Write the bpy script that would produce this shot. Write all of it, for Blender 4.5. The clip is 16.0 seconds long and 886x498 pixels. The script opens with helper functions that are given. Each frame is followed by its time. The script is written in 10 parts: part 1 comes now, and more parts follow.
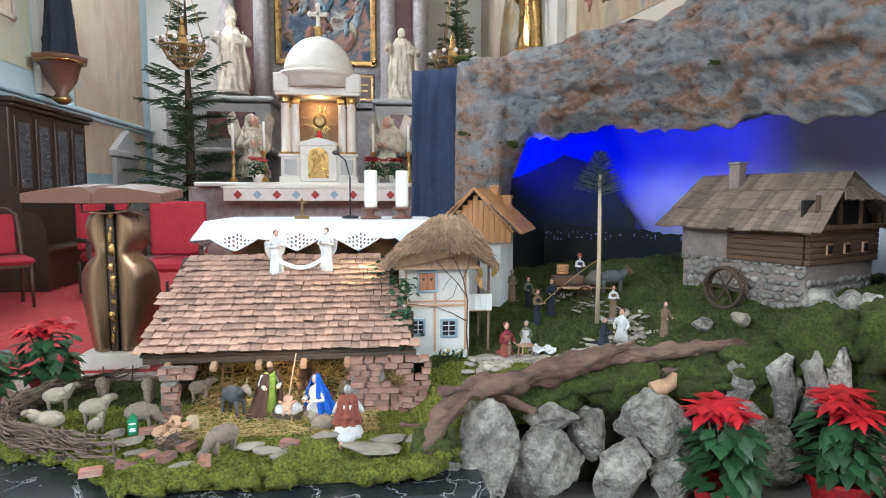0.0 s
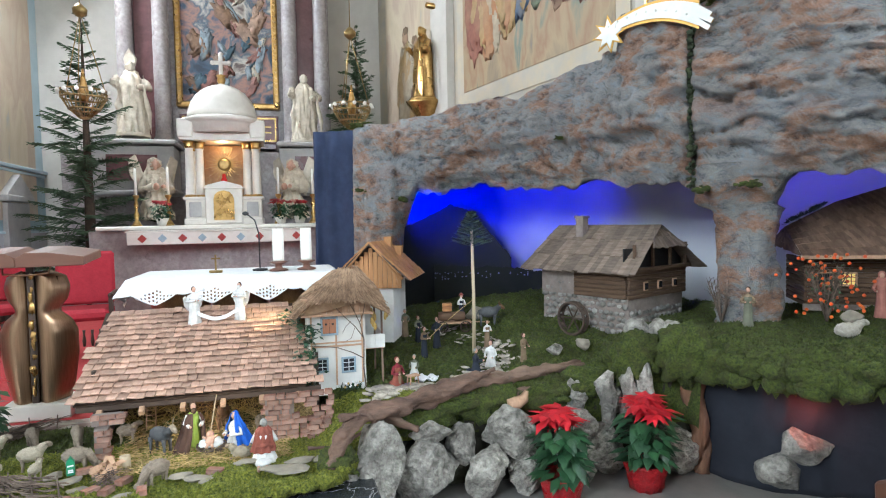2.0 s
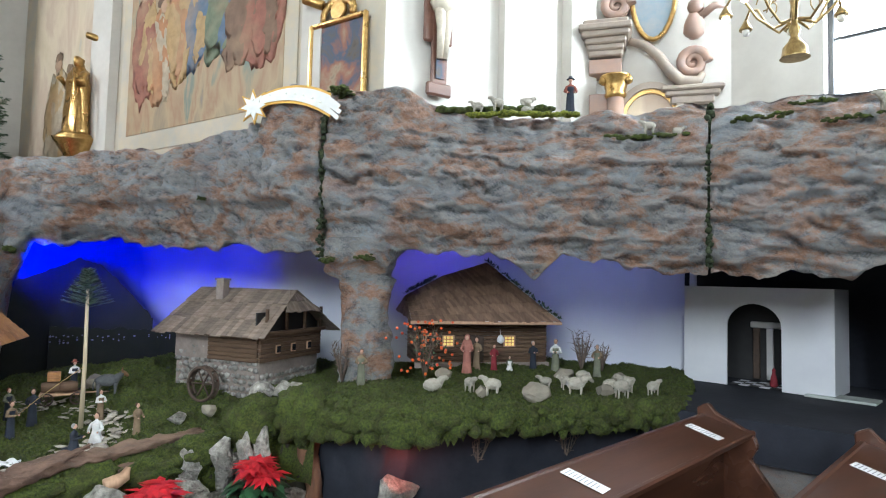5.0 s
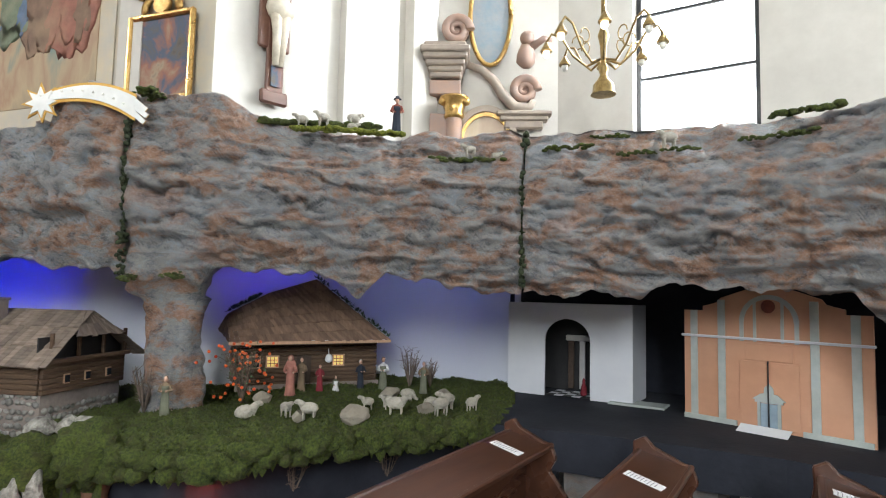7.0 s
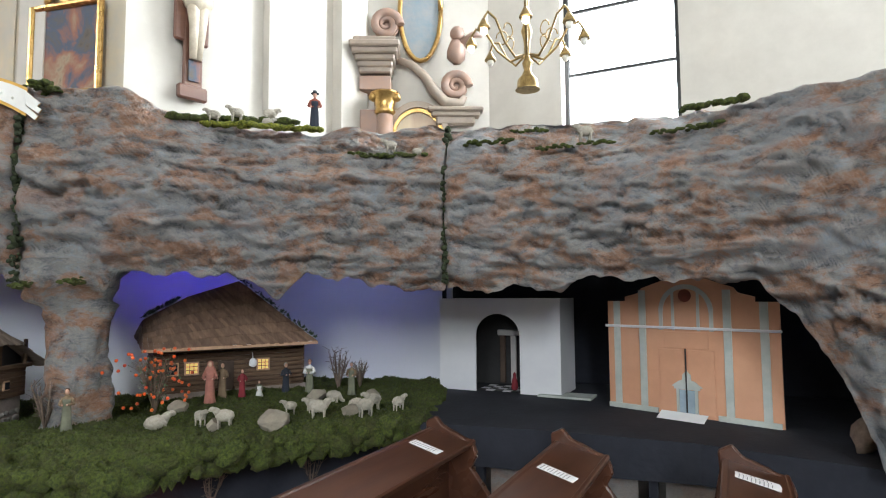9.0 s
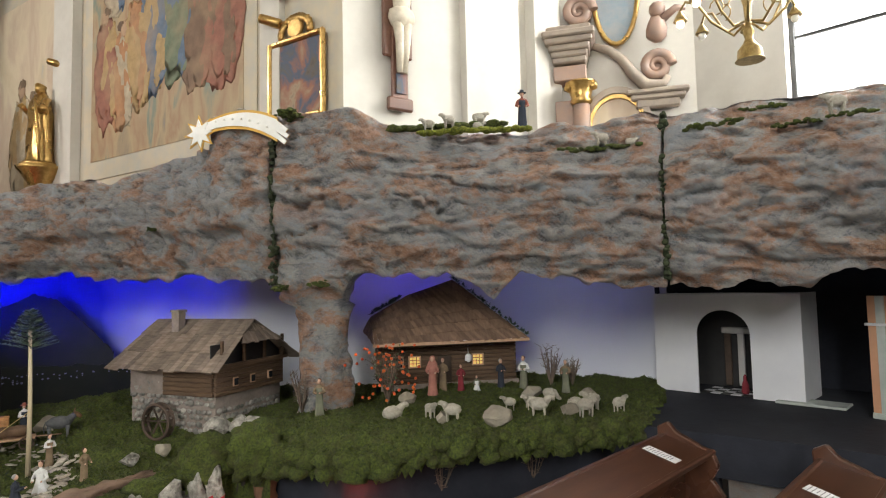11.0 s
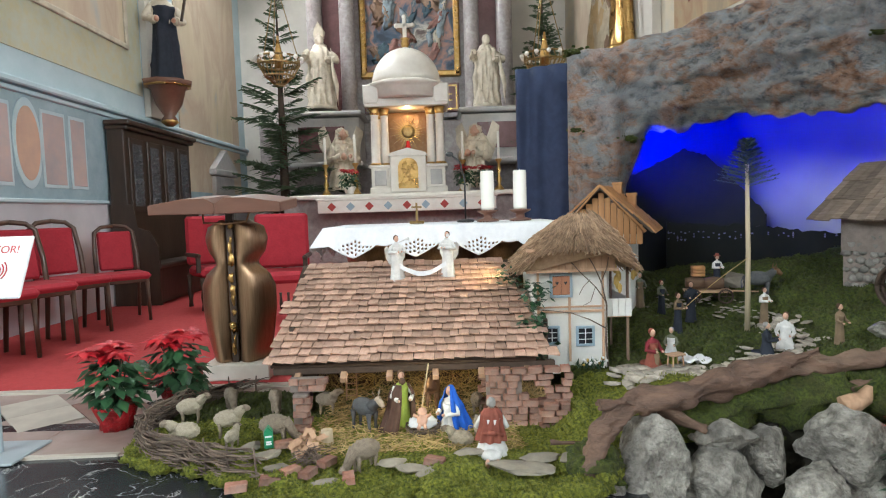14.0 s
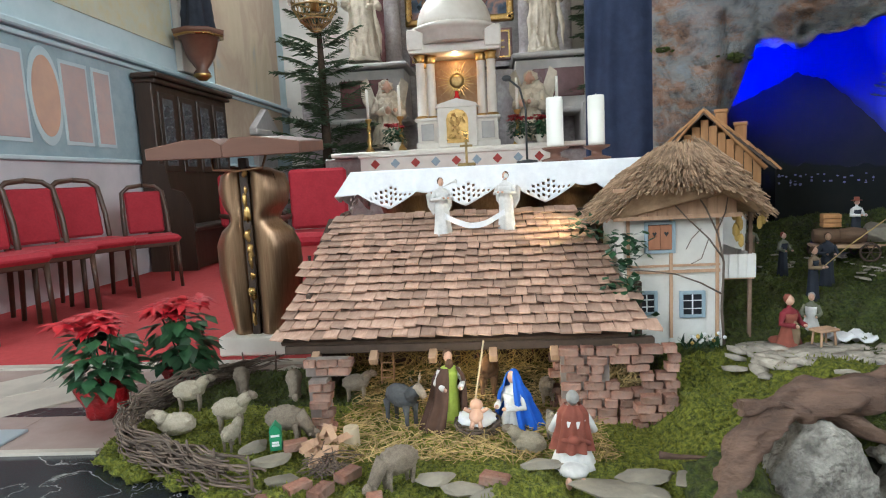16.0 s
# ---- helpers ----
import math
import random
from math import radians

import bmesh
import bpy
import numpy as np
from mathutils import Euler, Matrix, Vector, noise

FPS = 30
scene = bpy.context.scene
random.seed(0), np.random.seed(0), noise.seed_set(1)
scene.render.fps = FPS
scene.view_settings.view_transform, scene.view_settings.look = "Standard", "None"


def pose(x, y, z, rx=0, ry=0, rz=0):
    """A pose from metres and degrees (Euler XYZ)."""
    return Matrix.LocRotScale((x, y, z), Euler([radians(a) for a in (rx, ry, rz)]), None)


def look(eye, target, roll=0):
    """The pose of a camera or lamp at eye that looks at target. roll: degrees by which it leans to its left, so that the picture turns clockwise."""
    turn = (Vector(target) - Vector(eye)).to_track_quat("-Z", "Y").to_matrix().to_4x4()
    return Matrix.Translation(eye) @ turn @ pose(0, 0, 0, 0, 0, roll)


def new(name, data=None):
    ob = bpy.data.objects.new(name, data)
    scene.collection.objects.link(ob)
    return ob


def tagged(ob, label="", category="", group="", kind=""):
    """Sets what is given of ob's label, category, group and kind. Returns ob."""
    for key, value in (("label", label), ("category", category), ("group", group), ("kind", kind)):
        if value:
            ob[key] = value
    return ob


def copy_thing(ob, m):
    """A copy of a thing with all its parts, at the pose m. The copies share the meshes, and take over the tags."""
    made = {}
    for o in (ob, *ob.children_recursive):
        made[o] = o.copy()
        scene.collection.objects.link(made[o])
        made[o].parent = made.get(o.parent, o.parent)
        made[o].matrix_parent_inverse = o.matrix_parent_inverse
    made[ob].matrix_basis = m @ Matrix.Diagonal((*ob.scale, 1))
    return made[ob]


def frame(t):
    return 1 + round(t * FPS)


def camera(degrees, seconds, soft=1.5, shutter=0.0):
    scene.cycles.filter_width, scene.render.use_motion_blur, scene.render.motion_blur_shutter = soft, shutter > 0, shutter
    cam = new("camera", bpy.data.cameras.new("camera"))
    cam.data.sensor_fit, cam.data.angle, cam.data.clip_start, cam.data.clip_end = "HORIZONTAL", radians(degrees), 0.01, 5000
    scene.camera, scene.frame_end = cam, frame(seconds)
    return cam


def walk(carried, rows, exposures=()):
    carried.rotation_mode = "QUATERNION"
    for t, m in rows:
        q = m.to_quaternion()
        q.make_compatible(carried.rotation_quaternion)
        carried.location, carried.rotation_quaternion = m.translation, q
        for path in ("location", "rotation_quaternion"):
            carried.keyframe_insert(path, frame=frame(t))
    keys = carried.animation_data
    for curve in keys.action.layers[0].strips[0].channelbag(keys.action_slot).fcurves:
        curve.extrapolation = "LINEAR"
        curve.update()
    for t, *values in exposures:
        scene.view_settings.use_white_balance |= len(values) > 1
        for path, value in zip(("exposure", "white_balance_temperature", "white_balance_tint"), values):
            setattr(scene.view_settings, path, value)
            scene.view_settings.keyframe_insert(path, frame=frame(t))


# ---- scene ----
cam = camera(73.9, 16.0, soft=1.1)
PATH = [
    (0, (0.412, 0.567, 1.204), (0.662, 2.544, 1.029), 0.1),
    (0.5, (0.468, 0.336, 1.269), (0.783, 2.308, 1.16), -0.2),
    (1, (0.509, 0.109, 1.326), (0.851, 2.077, 1.221), 0.5),
    (1.5, (0.427, -0.057, 1.387), (0.84, 1.898, 1.286), 0.1),
    (2, (0.397, -0.174, 1.43), (0.948, 1.746, 1.336), -1.1),
    (2.5, (0.502, -0.278, 1.458), (1.205, 1.594, 1.419), 1.2),
    (3, (0.551, -0.363, 1.461), (1.444, 1.426, 1.479), 1.0),
    (3.5, (0.56, -0.415, 1.46), (1.571, 1.31, 1.508), 1.2),
    (4, (0.598, -0.443, 1.433), (1.78, 1.168, 1.505), 1.5),
    (6.5, (0.872, -0.65, 1.549), (2.492, 0.514, 1.695), 1.3),
    (7, (0.925, -0.698, 1.549), (2.628, 0.339, 1.704), 1.3),
    (7.5, (1.04, -0.83, 1.551), (2.812, 0.085, 1.708), 0.5),
    (8, (1.078, -0.846, 1.563), (2.887, -0.004, 1.711), 0.2),
    (10.5, (1.017, -0.723, 1.527), (2.614, 0.472, 1.671), -1.2),
    (11, (0.972, -0.654, 1.6), (2.404, 0.737, 1.729), -1.2),
    (11.5, (0.812, -0.509, 1.678), (2.005, 1.094, 1.757), -2.8),
    (12, (0.37, -0.162, 1.387), (1.277, 1.621, 1.428), -2.1),
    (12.5, (0.354, 0.057, 1.342), (0.868, 1.988, 1.283), -1.6),
    (13, (0.301, 0.337, 1.272), (0.461, 2.329, 1.184), -2.2),
    (13.5, (0.151, 0.61, 1.203), (0.176, 2.606, 1.079), -2.1),
    (14, (0.108, 0.809, 1.139), (0.111, 2.805, 1.007), -1.8),
    (14.5, (0.169, 1.034, 1.084), (0.047, 3.026, 0.955), -2.5),
    (15, (0.185, 1.229, 1.046), (0.018, 3.217, 0.9), -2.5),
    (15.5, (0.11, 1.433, 1.02), (-0.063, 3.419, 0.861), -2.5),
    (16, (0.077, 1.547, 0.992), (-0.098, 3.525, 0.753), -2.9),
]
walk(cam, [(t, look(eye, target, roll)) for t, eye, target, roll in PATH], exposures=[(0, -0.05, 5750, 6), (2.5, -0.02, 5700, 4), (4.0, 0.0, 5650, 3), (6.5, -0.2, 6200, 8), (8.2, -0.22, 6250, 8), (10.5, -0.38, 6550, 8), (11.2, -0.4, 7100, 10), (12.0, -0.15, 7400, 12), (12.8, -0.25, 7000, 10), (13.6, -0.36, 6300, 6), (14.6, -0.36, 6050, 4), (16.0, -0.42, 5950, 4)])

# ---- light ----
world = bpy.data.worlds.new("world")
scene.world = world
world.use_nodes = True
sky = world.node_tree.nodes.new("ShaderNodeTexSky")
sky.sky_type, sky.sun_disc, sky.sun_elevation, sky.sun_rotation = "NISHITA", False, radians(32), radians(100)
world.node_tree.links.new(sky.outputs[0], world.node_tree.nodes["Background"].inputs[0])
world.node_tree.nodes["Background"].inputs[1].default_value = 0.15


def lamp(name, kind, m, power, colour, size=1.0, size_y=None, spot=60, blend=0.6):
    d = bpy.data.lights.new(name, kind)
    d.energy, d.color = power, colour
    if kind == "AREA":
        d.shape, d.size, d.size_y = "RECTANGLE", size, size_y or size
    elif kind == "SPOT":
        d.spot_size, d.spot_blend, d.shadow_soft_size = radians(spot), blend, size
    else:
        d.shadow_soft_size = size
    ob = new(name, d)
    ob.matrix_basis = m
    return ob


# daylight in the church's window openings
DAY = (0.92, 0.97, 1.0)
lamp("window_light_right", "AREA", look((8.85, 0.45, 6.0), (-8, 3.0, 2.5)), 780, DAY, 1.5, 4.2)
lamp("window_light_right_rear", "AREA", look((8.85, -4.6, 6.0), (2, 1, 0.5)), 800, DAY, 1.5, 4.2)
lamp("window_light_nave_left", "AREA", look((-8.85, -0.5, 6.0), (5, 0.0, 1.0)), 480, DAY, 1.5, 4.2)
lamp("window_light_nave_left_rear", "AREA", look((-8.85, -5.5, 6.0), (5.5, 0.5, 1.6)), 1500, DAY, 1.5, 4.2)
lamp("window_light_rear", "AREA", look((0, -12.8, 6.5), (-0.5, 8, 2.4)), 640, DAY, 2.6, 3.6)
lamp("window_light_chancel_left", "AREA", look((-4.1, 11.6, 7.0), (0.5, 9.0, 2)), 850, (0.97, 0.98, 1.0), 1.3, 3.0)
# stage lamps of the crib
lamp("blue_stage_lamp", "SPOT", look((1.8, 5.5, 1.62), (2.3, 6.3, 1.75)), 220, (0.0, 0.01, 1.0), 0.03, spot=110, blend=0.9)
lamp("blue_stage_lamp_far", "SPOT", look((3.2, 4.9, 1.85), (3.3, 6.2, 1.6)), 48, (0.01, 0.02, 1.0), 0.05, spot=130, blend=1.0)
lamp("violet_stage_lamp", "SPOT", look((4.75, 3.3, 1.85), (5.2, 4.2, 2.05)), 24, (0.14, 0.10, 1.0), 0.05, spot=120, blend=1.0)
lamp("crib_roof_spot", "SPOT", look((0.49, 4.32, 0.85), (0.22, 4.34, 0.68)), 10, (1.0, 0.70, 0.32), 0.02, spot=130, blend=1.0)
lamp("tabernacle_lamp", "POINT", pose(-0.43, 11.2, 2.86), 9.0, (1.0, 0.62, 0.28), 0.03)
lamp("stable_lamp", "POINT", pose(-0.12, 3.96, 0.33), 6.0, (1.0, 0.75, 0.4), 0.02)
lamp("violet_stage_lamp_far", "SPOT", look((5.6, 2.3, 1.8), (6.5, 3.0, 1.7)), 16, (0.30, 0.34, 1.0), 0.05, spot=130, blend=1.0)
lamp("red_fire_lamp", "POINT", pose(3.42, 2.5, 0.25), 2.0, (1.0, 0.12, 0.06), 0.02)
# added fill, no fixture: hangs before the eave to brighten the figures' fronts
lamp("stable_eave_lamp", "POINT", pose(0.03, 3.50, 0.38), 3.0, (1.0, 0.84, 0.55), 0.02)

# ---- small builders ----
V = Vector


def link_mesh(name, bm, mats, parent=None, smooth=False):
    me = bpy.data.meshes.new(name)
    bm.to_mesh(me)
    bm.free()
    for m in (mats if isinstance(mats, (list, tuple)) else [mats]):
        me.materials.append(m)
    if smooth:
        me.polygons.foreach_set("use_smooth", [True] * len(me.polygons))
    ob = new(name, me)
    if parent is not None:
        ob.parent = parent
    return ob


def part(name, bm, material, parent, label="", smooth=False):
    ob = link_mesh(name, bm, material, parent, smooth)
    return tagged(ob, label) if label else ob


def thing(name, m, label, category, group="", kind=""):
    ob = new(name)
    ob.empty_display_size = 0.05
    ob.matrix_basis = m
    return tagged(ob, label, category, group, kind)


def solid(name, bm, mats, label, category, group="", kind="", smooth=False, m=None):
    ob = link_mesh(name, bm, mats, None, smooth)
    if m is not None:
        ob.matrix_basis = m
    return tagged(ob, label, category, group, kind)


def shared(name, me, parent, m):
    ob = new(name, me)
    ob.parent = parent
    ob.matrix_basis = m
    return ob


def B():
    return bmesh.new()


def box(bm, size, at, rot=(0, 0, 0), bevel=0.0, mi=0, taper=1.0):
    m = pose(*at, *rot)
    g = bmesh.ops.create_cube(bm, size=1.0)
    vs = g["verts"]
    for v in vs:
        k = taper if v.co.z > 0 else 1.0
        v.co = V((v.co.x * size[0] * k, v.co.y * size[1] * k, v.co.z * size[2]))
    fs = list({f for v in vs for f in v.link_faces})
    if bevel > 0:
        es = list({e for v in vs for e in v.link_edges})
        r = bmesh.ops.bevel(bm, geom=es + vs, offset=bevel, segments=1, affect="EDGES", clamp_overlap=True)
        fs = list(set(r["faces"]) | {f for f in fs if f.is_valid})
        vs = list({v for f in fs for v in f.verts})
    for v in vs:
        v.co = m @ v.co
    for f in fs:
        f.material_index = mi
    return vs


def lathe(bm, prof, at=(0, 0, 0), seg=16, m=None, mi=0, sx=1.0, sy=1.0):
    m = m if m is not None else Matrix.Translation(at)
    rings = []
    for r, z in prof:
        rings.append([bm.verts.new(m @ V((r * sx * math.cos(2 * math.pi * i / seg), r * sy * math.sin(2 * math.pi * i / seg), z))) for i in range(seg)])
    for a, b in zip(rings, rings[1:]):
        for i in range(seg):
            f = bm.faces.new((a[i], a[(i + 1) % seg], b[(i + 1) % seg], b[i]))
            f.material_index, f.smooth = mi, True
    for ring, flip in ((rings[0], True), (rings[-1], False)):
        f = bm.faces.new(ring[::-1] if flip else ring)
        f.material_index = mi
    return rings


def tube(bm, pts, radii, seg=7, mi=0, rough=0.0, seed=0):
    pts = [V(p) for p in pts]
    if not isinstance(radii, (list, tuple)):
        radii = [radii] * len(pts)
    rings = []
    side = None
    for i, p in enumerate(pts):
        d = (pts[min(i + 1, len(pts) - 1)] - pts[max(i - 1, 0)])
        d = d.normalized() if d.length > 1e-9 else V((0, 0, 1))
        if side is None:
            side = d.orthogonal().normalized()
        side = (side - d * side.dot(d)).normalized()
        up = d.cross(side)
        ring = []
        for k in range(seg):
            a = 2 * math.pi * k / seg
            r = radii[i]
            if rough:
                r *= 1 + rough * noise.noise(V((p.x * 9 + seed, p.y * 9 + math.cos(a) * 1.5, p.z * 9 + math.sin(a) * 1.5)))
            ring.append(bm.verts.new(p + (side * math.cos(a) + up * math.sin(a)) * r))
        rings.append(ring)
    for a, b in zip(rings, rings[1:]):
        for k in range(seg):
            f = bm.faces.new((a[k], a[(k + 1) % seg], b[(k + 1) % seg], b[k]))
            f.material_index, f.smooth = mi, True
    for ring in (rings[0][::-1], rings[-1]):
        f = bm.faces.new(ring)
        f.material_index = mi


def ball(bm, r, at, scale=(1, 1, 1), rot=(0, 0, 0), sub=2, rough=0.0, freq=3.0, seed=0.0, mi=0):
    g = bmesh.ops.create_icosphere(bm, subdivisions=sub, radius=1.0)
    m = pose(*at, *rot)
    for v in g["verts"]:
        k = 1.0
        if rough:
            k += rough * noise.fractal(v.co * freq + V((seed, seed * 1.7, -seed)), 0.8, 2.0, 3)
        v.co = m @ V((v.co.x * scale[0] * r * k, v.co.y * scale[1] * r * k, v.co.z * scale[2] * r * k))
    for f in {f for v in g["verts"] for f in v.link_faces}:
        f.material_index, f.smooth = mi, True
    return g["verts"]


def stone(bm, size, at, rz=0, seed=0, mi=0, flat=0.25):
    """A broken block: an icosphere cut by random planes and roughened."""
    rnd = random.Random(seed)
    g = bmesh.ops.create_icosphere(bm, subdivisions=4 if max(size) > 0.15 else 3, radius=1.0)
    cuts = []
    for _ in range(17):
        d = V((rnd.uniform(-1, 1), rnd.uniform(-1, 1), rnd.uniform(-1, 1))).normalized()
        cuts.append((d, rnd.uniform(0.58, 0.84)))
    m = pose(*at, 0, 0, rz)
    for v in g["verts"]:
        c = v.co.copy()
        for d, k in cuts:
            e = c.dot(d)
            if e > k:
                c -= d * (e - k)
        c *= 1 + flat * 0.22 * noise.fractal(c * 3 + V((seed, 0, 0)), 0.8, 2.0, 5)
        v.co = m @ V((c.x * size[0] * 0.62, c.y * size[1] * 0.62, c.z * size[2] * 0.62))
    for f in {f for v in g["verts"] for f in v.link_faces}:
        f.material_index = mi


def prism(bm, outline, depth, m=None, mi=0):
    """An outline in x and z, given depth along y."""
    m = m or Matrix()
    a = [bm.verts.new(m @ V((x, 0, z))) for x, z in outline]
    b = [bm.verts.new(m @ V((x, depth, z))) for x, z in outline]
    fs = [bm.faces.new(a), bm.faces.new(b[::-1])]
    n = len(a)
    for i in range(n):
        fs.append(bm.faces.new((a[i], b[i], b[(i + 1) % n], a[(i + 1) % n])))
    for f in fs:
        f.material_index = mi
    bmesh.ops.recalc_face_normals(bm, faces=fs)
    return fs


def ramp_value(x, table):
    for (a, p), (b, q) in zip(table, table[1:]):
        if x <= b:
            k = max(0.0, (x - a) / (b - a))
            return p + (q - p) * k
    return table[-1][1]


# ---- materials ----
def mat(name, c1, c2=None, scale=10.0, rough=0.7, metal=0.0, bump=0.3, stretch=(1, 1, 1), stain=None, stain_amount=0.4, vary=0.0, island=0.0, depth=0.01, detail=6.0, lo=0.35, hi=0.65, coat=0.0):
    m = bpy.data.materials.new(name)
    m.use_nodes = True
    nt = m.node_tree
    nd, ln = nt.nodes, nt.links
    bs = nd["Principled BSDF"]
    c2 = c2 or tuple(v * 0.75 for v in c1)
    tc = nd.new("ShaderNodeTexCoord")
    mp = nd.new("ShaderNodeMapping")
    mp.inputs["Scale"].default_value = stretch
    ln.new(tc.outputs["Object"], mp.inputs["Vector"])
    n1 = nd.new("ShaderNodeTexNoise")
    n1.inputs["Scale"].default_value, n1.inputs["Detail"].default_value = scale, detail
    n1.inputs["Roughness"].default_value = 0.65
    ln.new(mp.outputs[0], n1.inputs["Vector"])
    rp = nd.new("ShaderNodeValToRGB")
    rp.color_ramp.elements[0].position, rp.color_ramp.elements[0].color = lo, (*c1, 1)
    rp.color_ramp.elements[1].position, rp.color_ramp.elements[1].color = hi, (*c2, 1)
    ln.new(n1.outputs["Fac"], rp.inputs[0])
    col = rp.outputs[0]
    n2 = nd.new("ShaderNodeTexNoise")
    n2.inputs["Scale"].default_value, n2.inputs["Detail"].default_value = scale * 0.22, 4
    ln.new(mp.outputs[0], n2.inputs["Vector"])
    mr = nd.new("ShaderNodeMapRange")
    mr.inputs["From Min"].default_value, mr.inputs["From Max"].default_value = 0.45, 0.7
    mr.inputs["To Max"].default_value = stain_amount
    ln.new(n2.outputs["Fac"], mr.inputs["Value"])
    mx = nd.new("ShaderNodeMix")
    mx.data_type = "RGBA"
    ln.new(mr.outputs[0], mx.inputs["Factor"])
    ln.new(col, mx.inputs[6])
    mx.inputs[7].default_value = (*(stain or tuple(v * 0.6 for v in c2)), 1)
    col = mx.outputs[2]
    if vary or island:
        if vary:
            rn = nd.new("ShaderNodeObjectInfo").outputs["Random"]
        else:
            rn = nd.new("ShaderNodeNewGeometry").outputs["Random Per Island"]
        k = nd.new("ShaderNodeMapRange")
        k.inputs["To Min"].default_value, k.inputs["To Max"].default_value = 1 - (vary or island), 1 + (vary or island)
        ln.new(rn, k.inputs["Value"])
        hs = nd.new("ShaderNodeHueSaturation")
        ln.new(k.outputs[0], hs.inputs["Value"])
        ln.new(col, hs.inputs["Color"])
        col = hs.outputs[0]
    ln.new(col, bs.inputs["Base Color"])
    bs.inputs["Metallic"].default_value = metal
    bs.inputs["Coat Weight"].default_value = coat
    rr = nd.new("ShaderNodeMapRange")
    rr.inputs["To Min"].default_value, rr.inputs["To Max"].default_value = max(0.03, rough - 0.12), min(1, rough + 0.12)
    ln.new(n2.outputs["Fac"], rr.inputs["Value"])
    ln.new(rr.outputs[0], bs.inputs["Roughness"])
    if bump:
        n3 = nd.new("ShaderNodeTexNoise")
        n3.inputs["Scale"].default_value, n3.inputs["Detail"].default_value = scale * 2.5, 5
        ln.new(mp.outputs[0], n3.inputs["Vector"])
        bp = nd.new("ShaderNodeBump")
        bp.inputs["Strength"].default_value, bp.inputs["Distance"].default_value = bump, depth
        ln.new(n3.outputs["Fac"], bp.inputs["Height"])
        ln.new(bp.outputs[0], bs.inputs["Normal"])
    return m


def picture(name, colours, scale=1.6, rough=0.6, stretch=(1, 1, 1), distort=1.2):
    """Soft patches of several colours, as a faded painting seen from afar."""
    m = bpy.data.materials.new(name)
    m.use_nodes = True
    nd, ln = m.node_tree.nodes, m.node_tree.links
    bs = nd["Principled BSDF"]
    tc = nd.new("ShaderNodeTexCoord")
    mp = nd.new("ShaderNodeMapping")
    mp.inputs["Scale"].default_value = stretch
    ln.new(tc.outputs["Object"], mp.inputs["Vector"])
    n1 = nd.new("ShaderNodeTexNoise")
    n1.inputs["Scale"].default_value, n1.inputs["Detail"].default_value = scale, 5
    n1.inputs["Roughness"].default_value, n1.inputs["Distortion"].default_value = 0.55, distort
    ln.new(mp.outputs[0], n1.inputs["Vector"])
    rp = nd.new("ShaderNodeValToRGB")
    els = rp.color_ramp.elements
    n = len(colours)
    for i, c in enumerate(colours):
        p = 0.3 + 0.4 * i / (n - 1)
        if 0 < i < n - 1:
            els.new(p).color = (*c, 1)
    els[0].position, els[0].color = 0.3, (*colours[0], 1)
    els[len(els) - 1].position, els[len(els) - 1].color = 0.7, (*colours[-1], 1)
    ln.new(n1.outputs["Fac"], rp.inputs[0])
    ln.new(rp.outputs[0], bs.inputs["Base Color"])
    bs.inputs["Roughness"].default_value = rough
    return m


def glow(name, c, strength):
    m = bpy.data.materials.new(name)
    m.use_nodes = True
    bs = m.node_tree.nodes["Principled BSDF"]
    bs.inputs["Base Color"].default_value = (*c, 1)
    bs.inputs["Emission Color"].default_value = (*c, 1)
    bs.inputs["Emission Strength"].default_value = strength
    return m


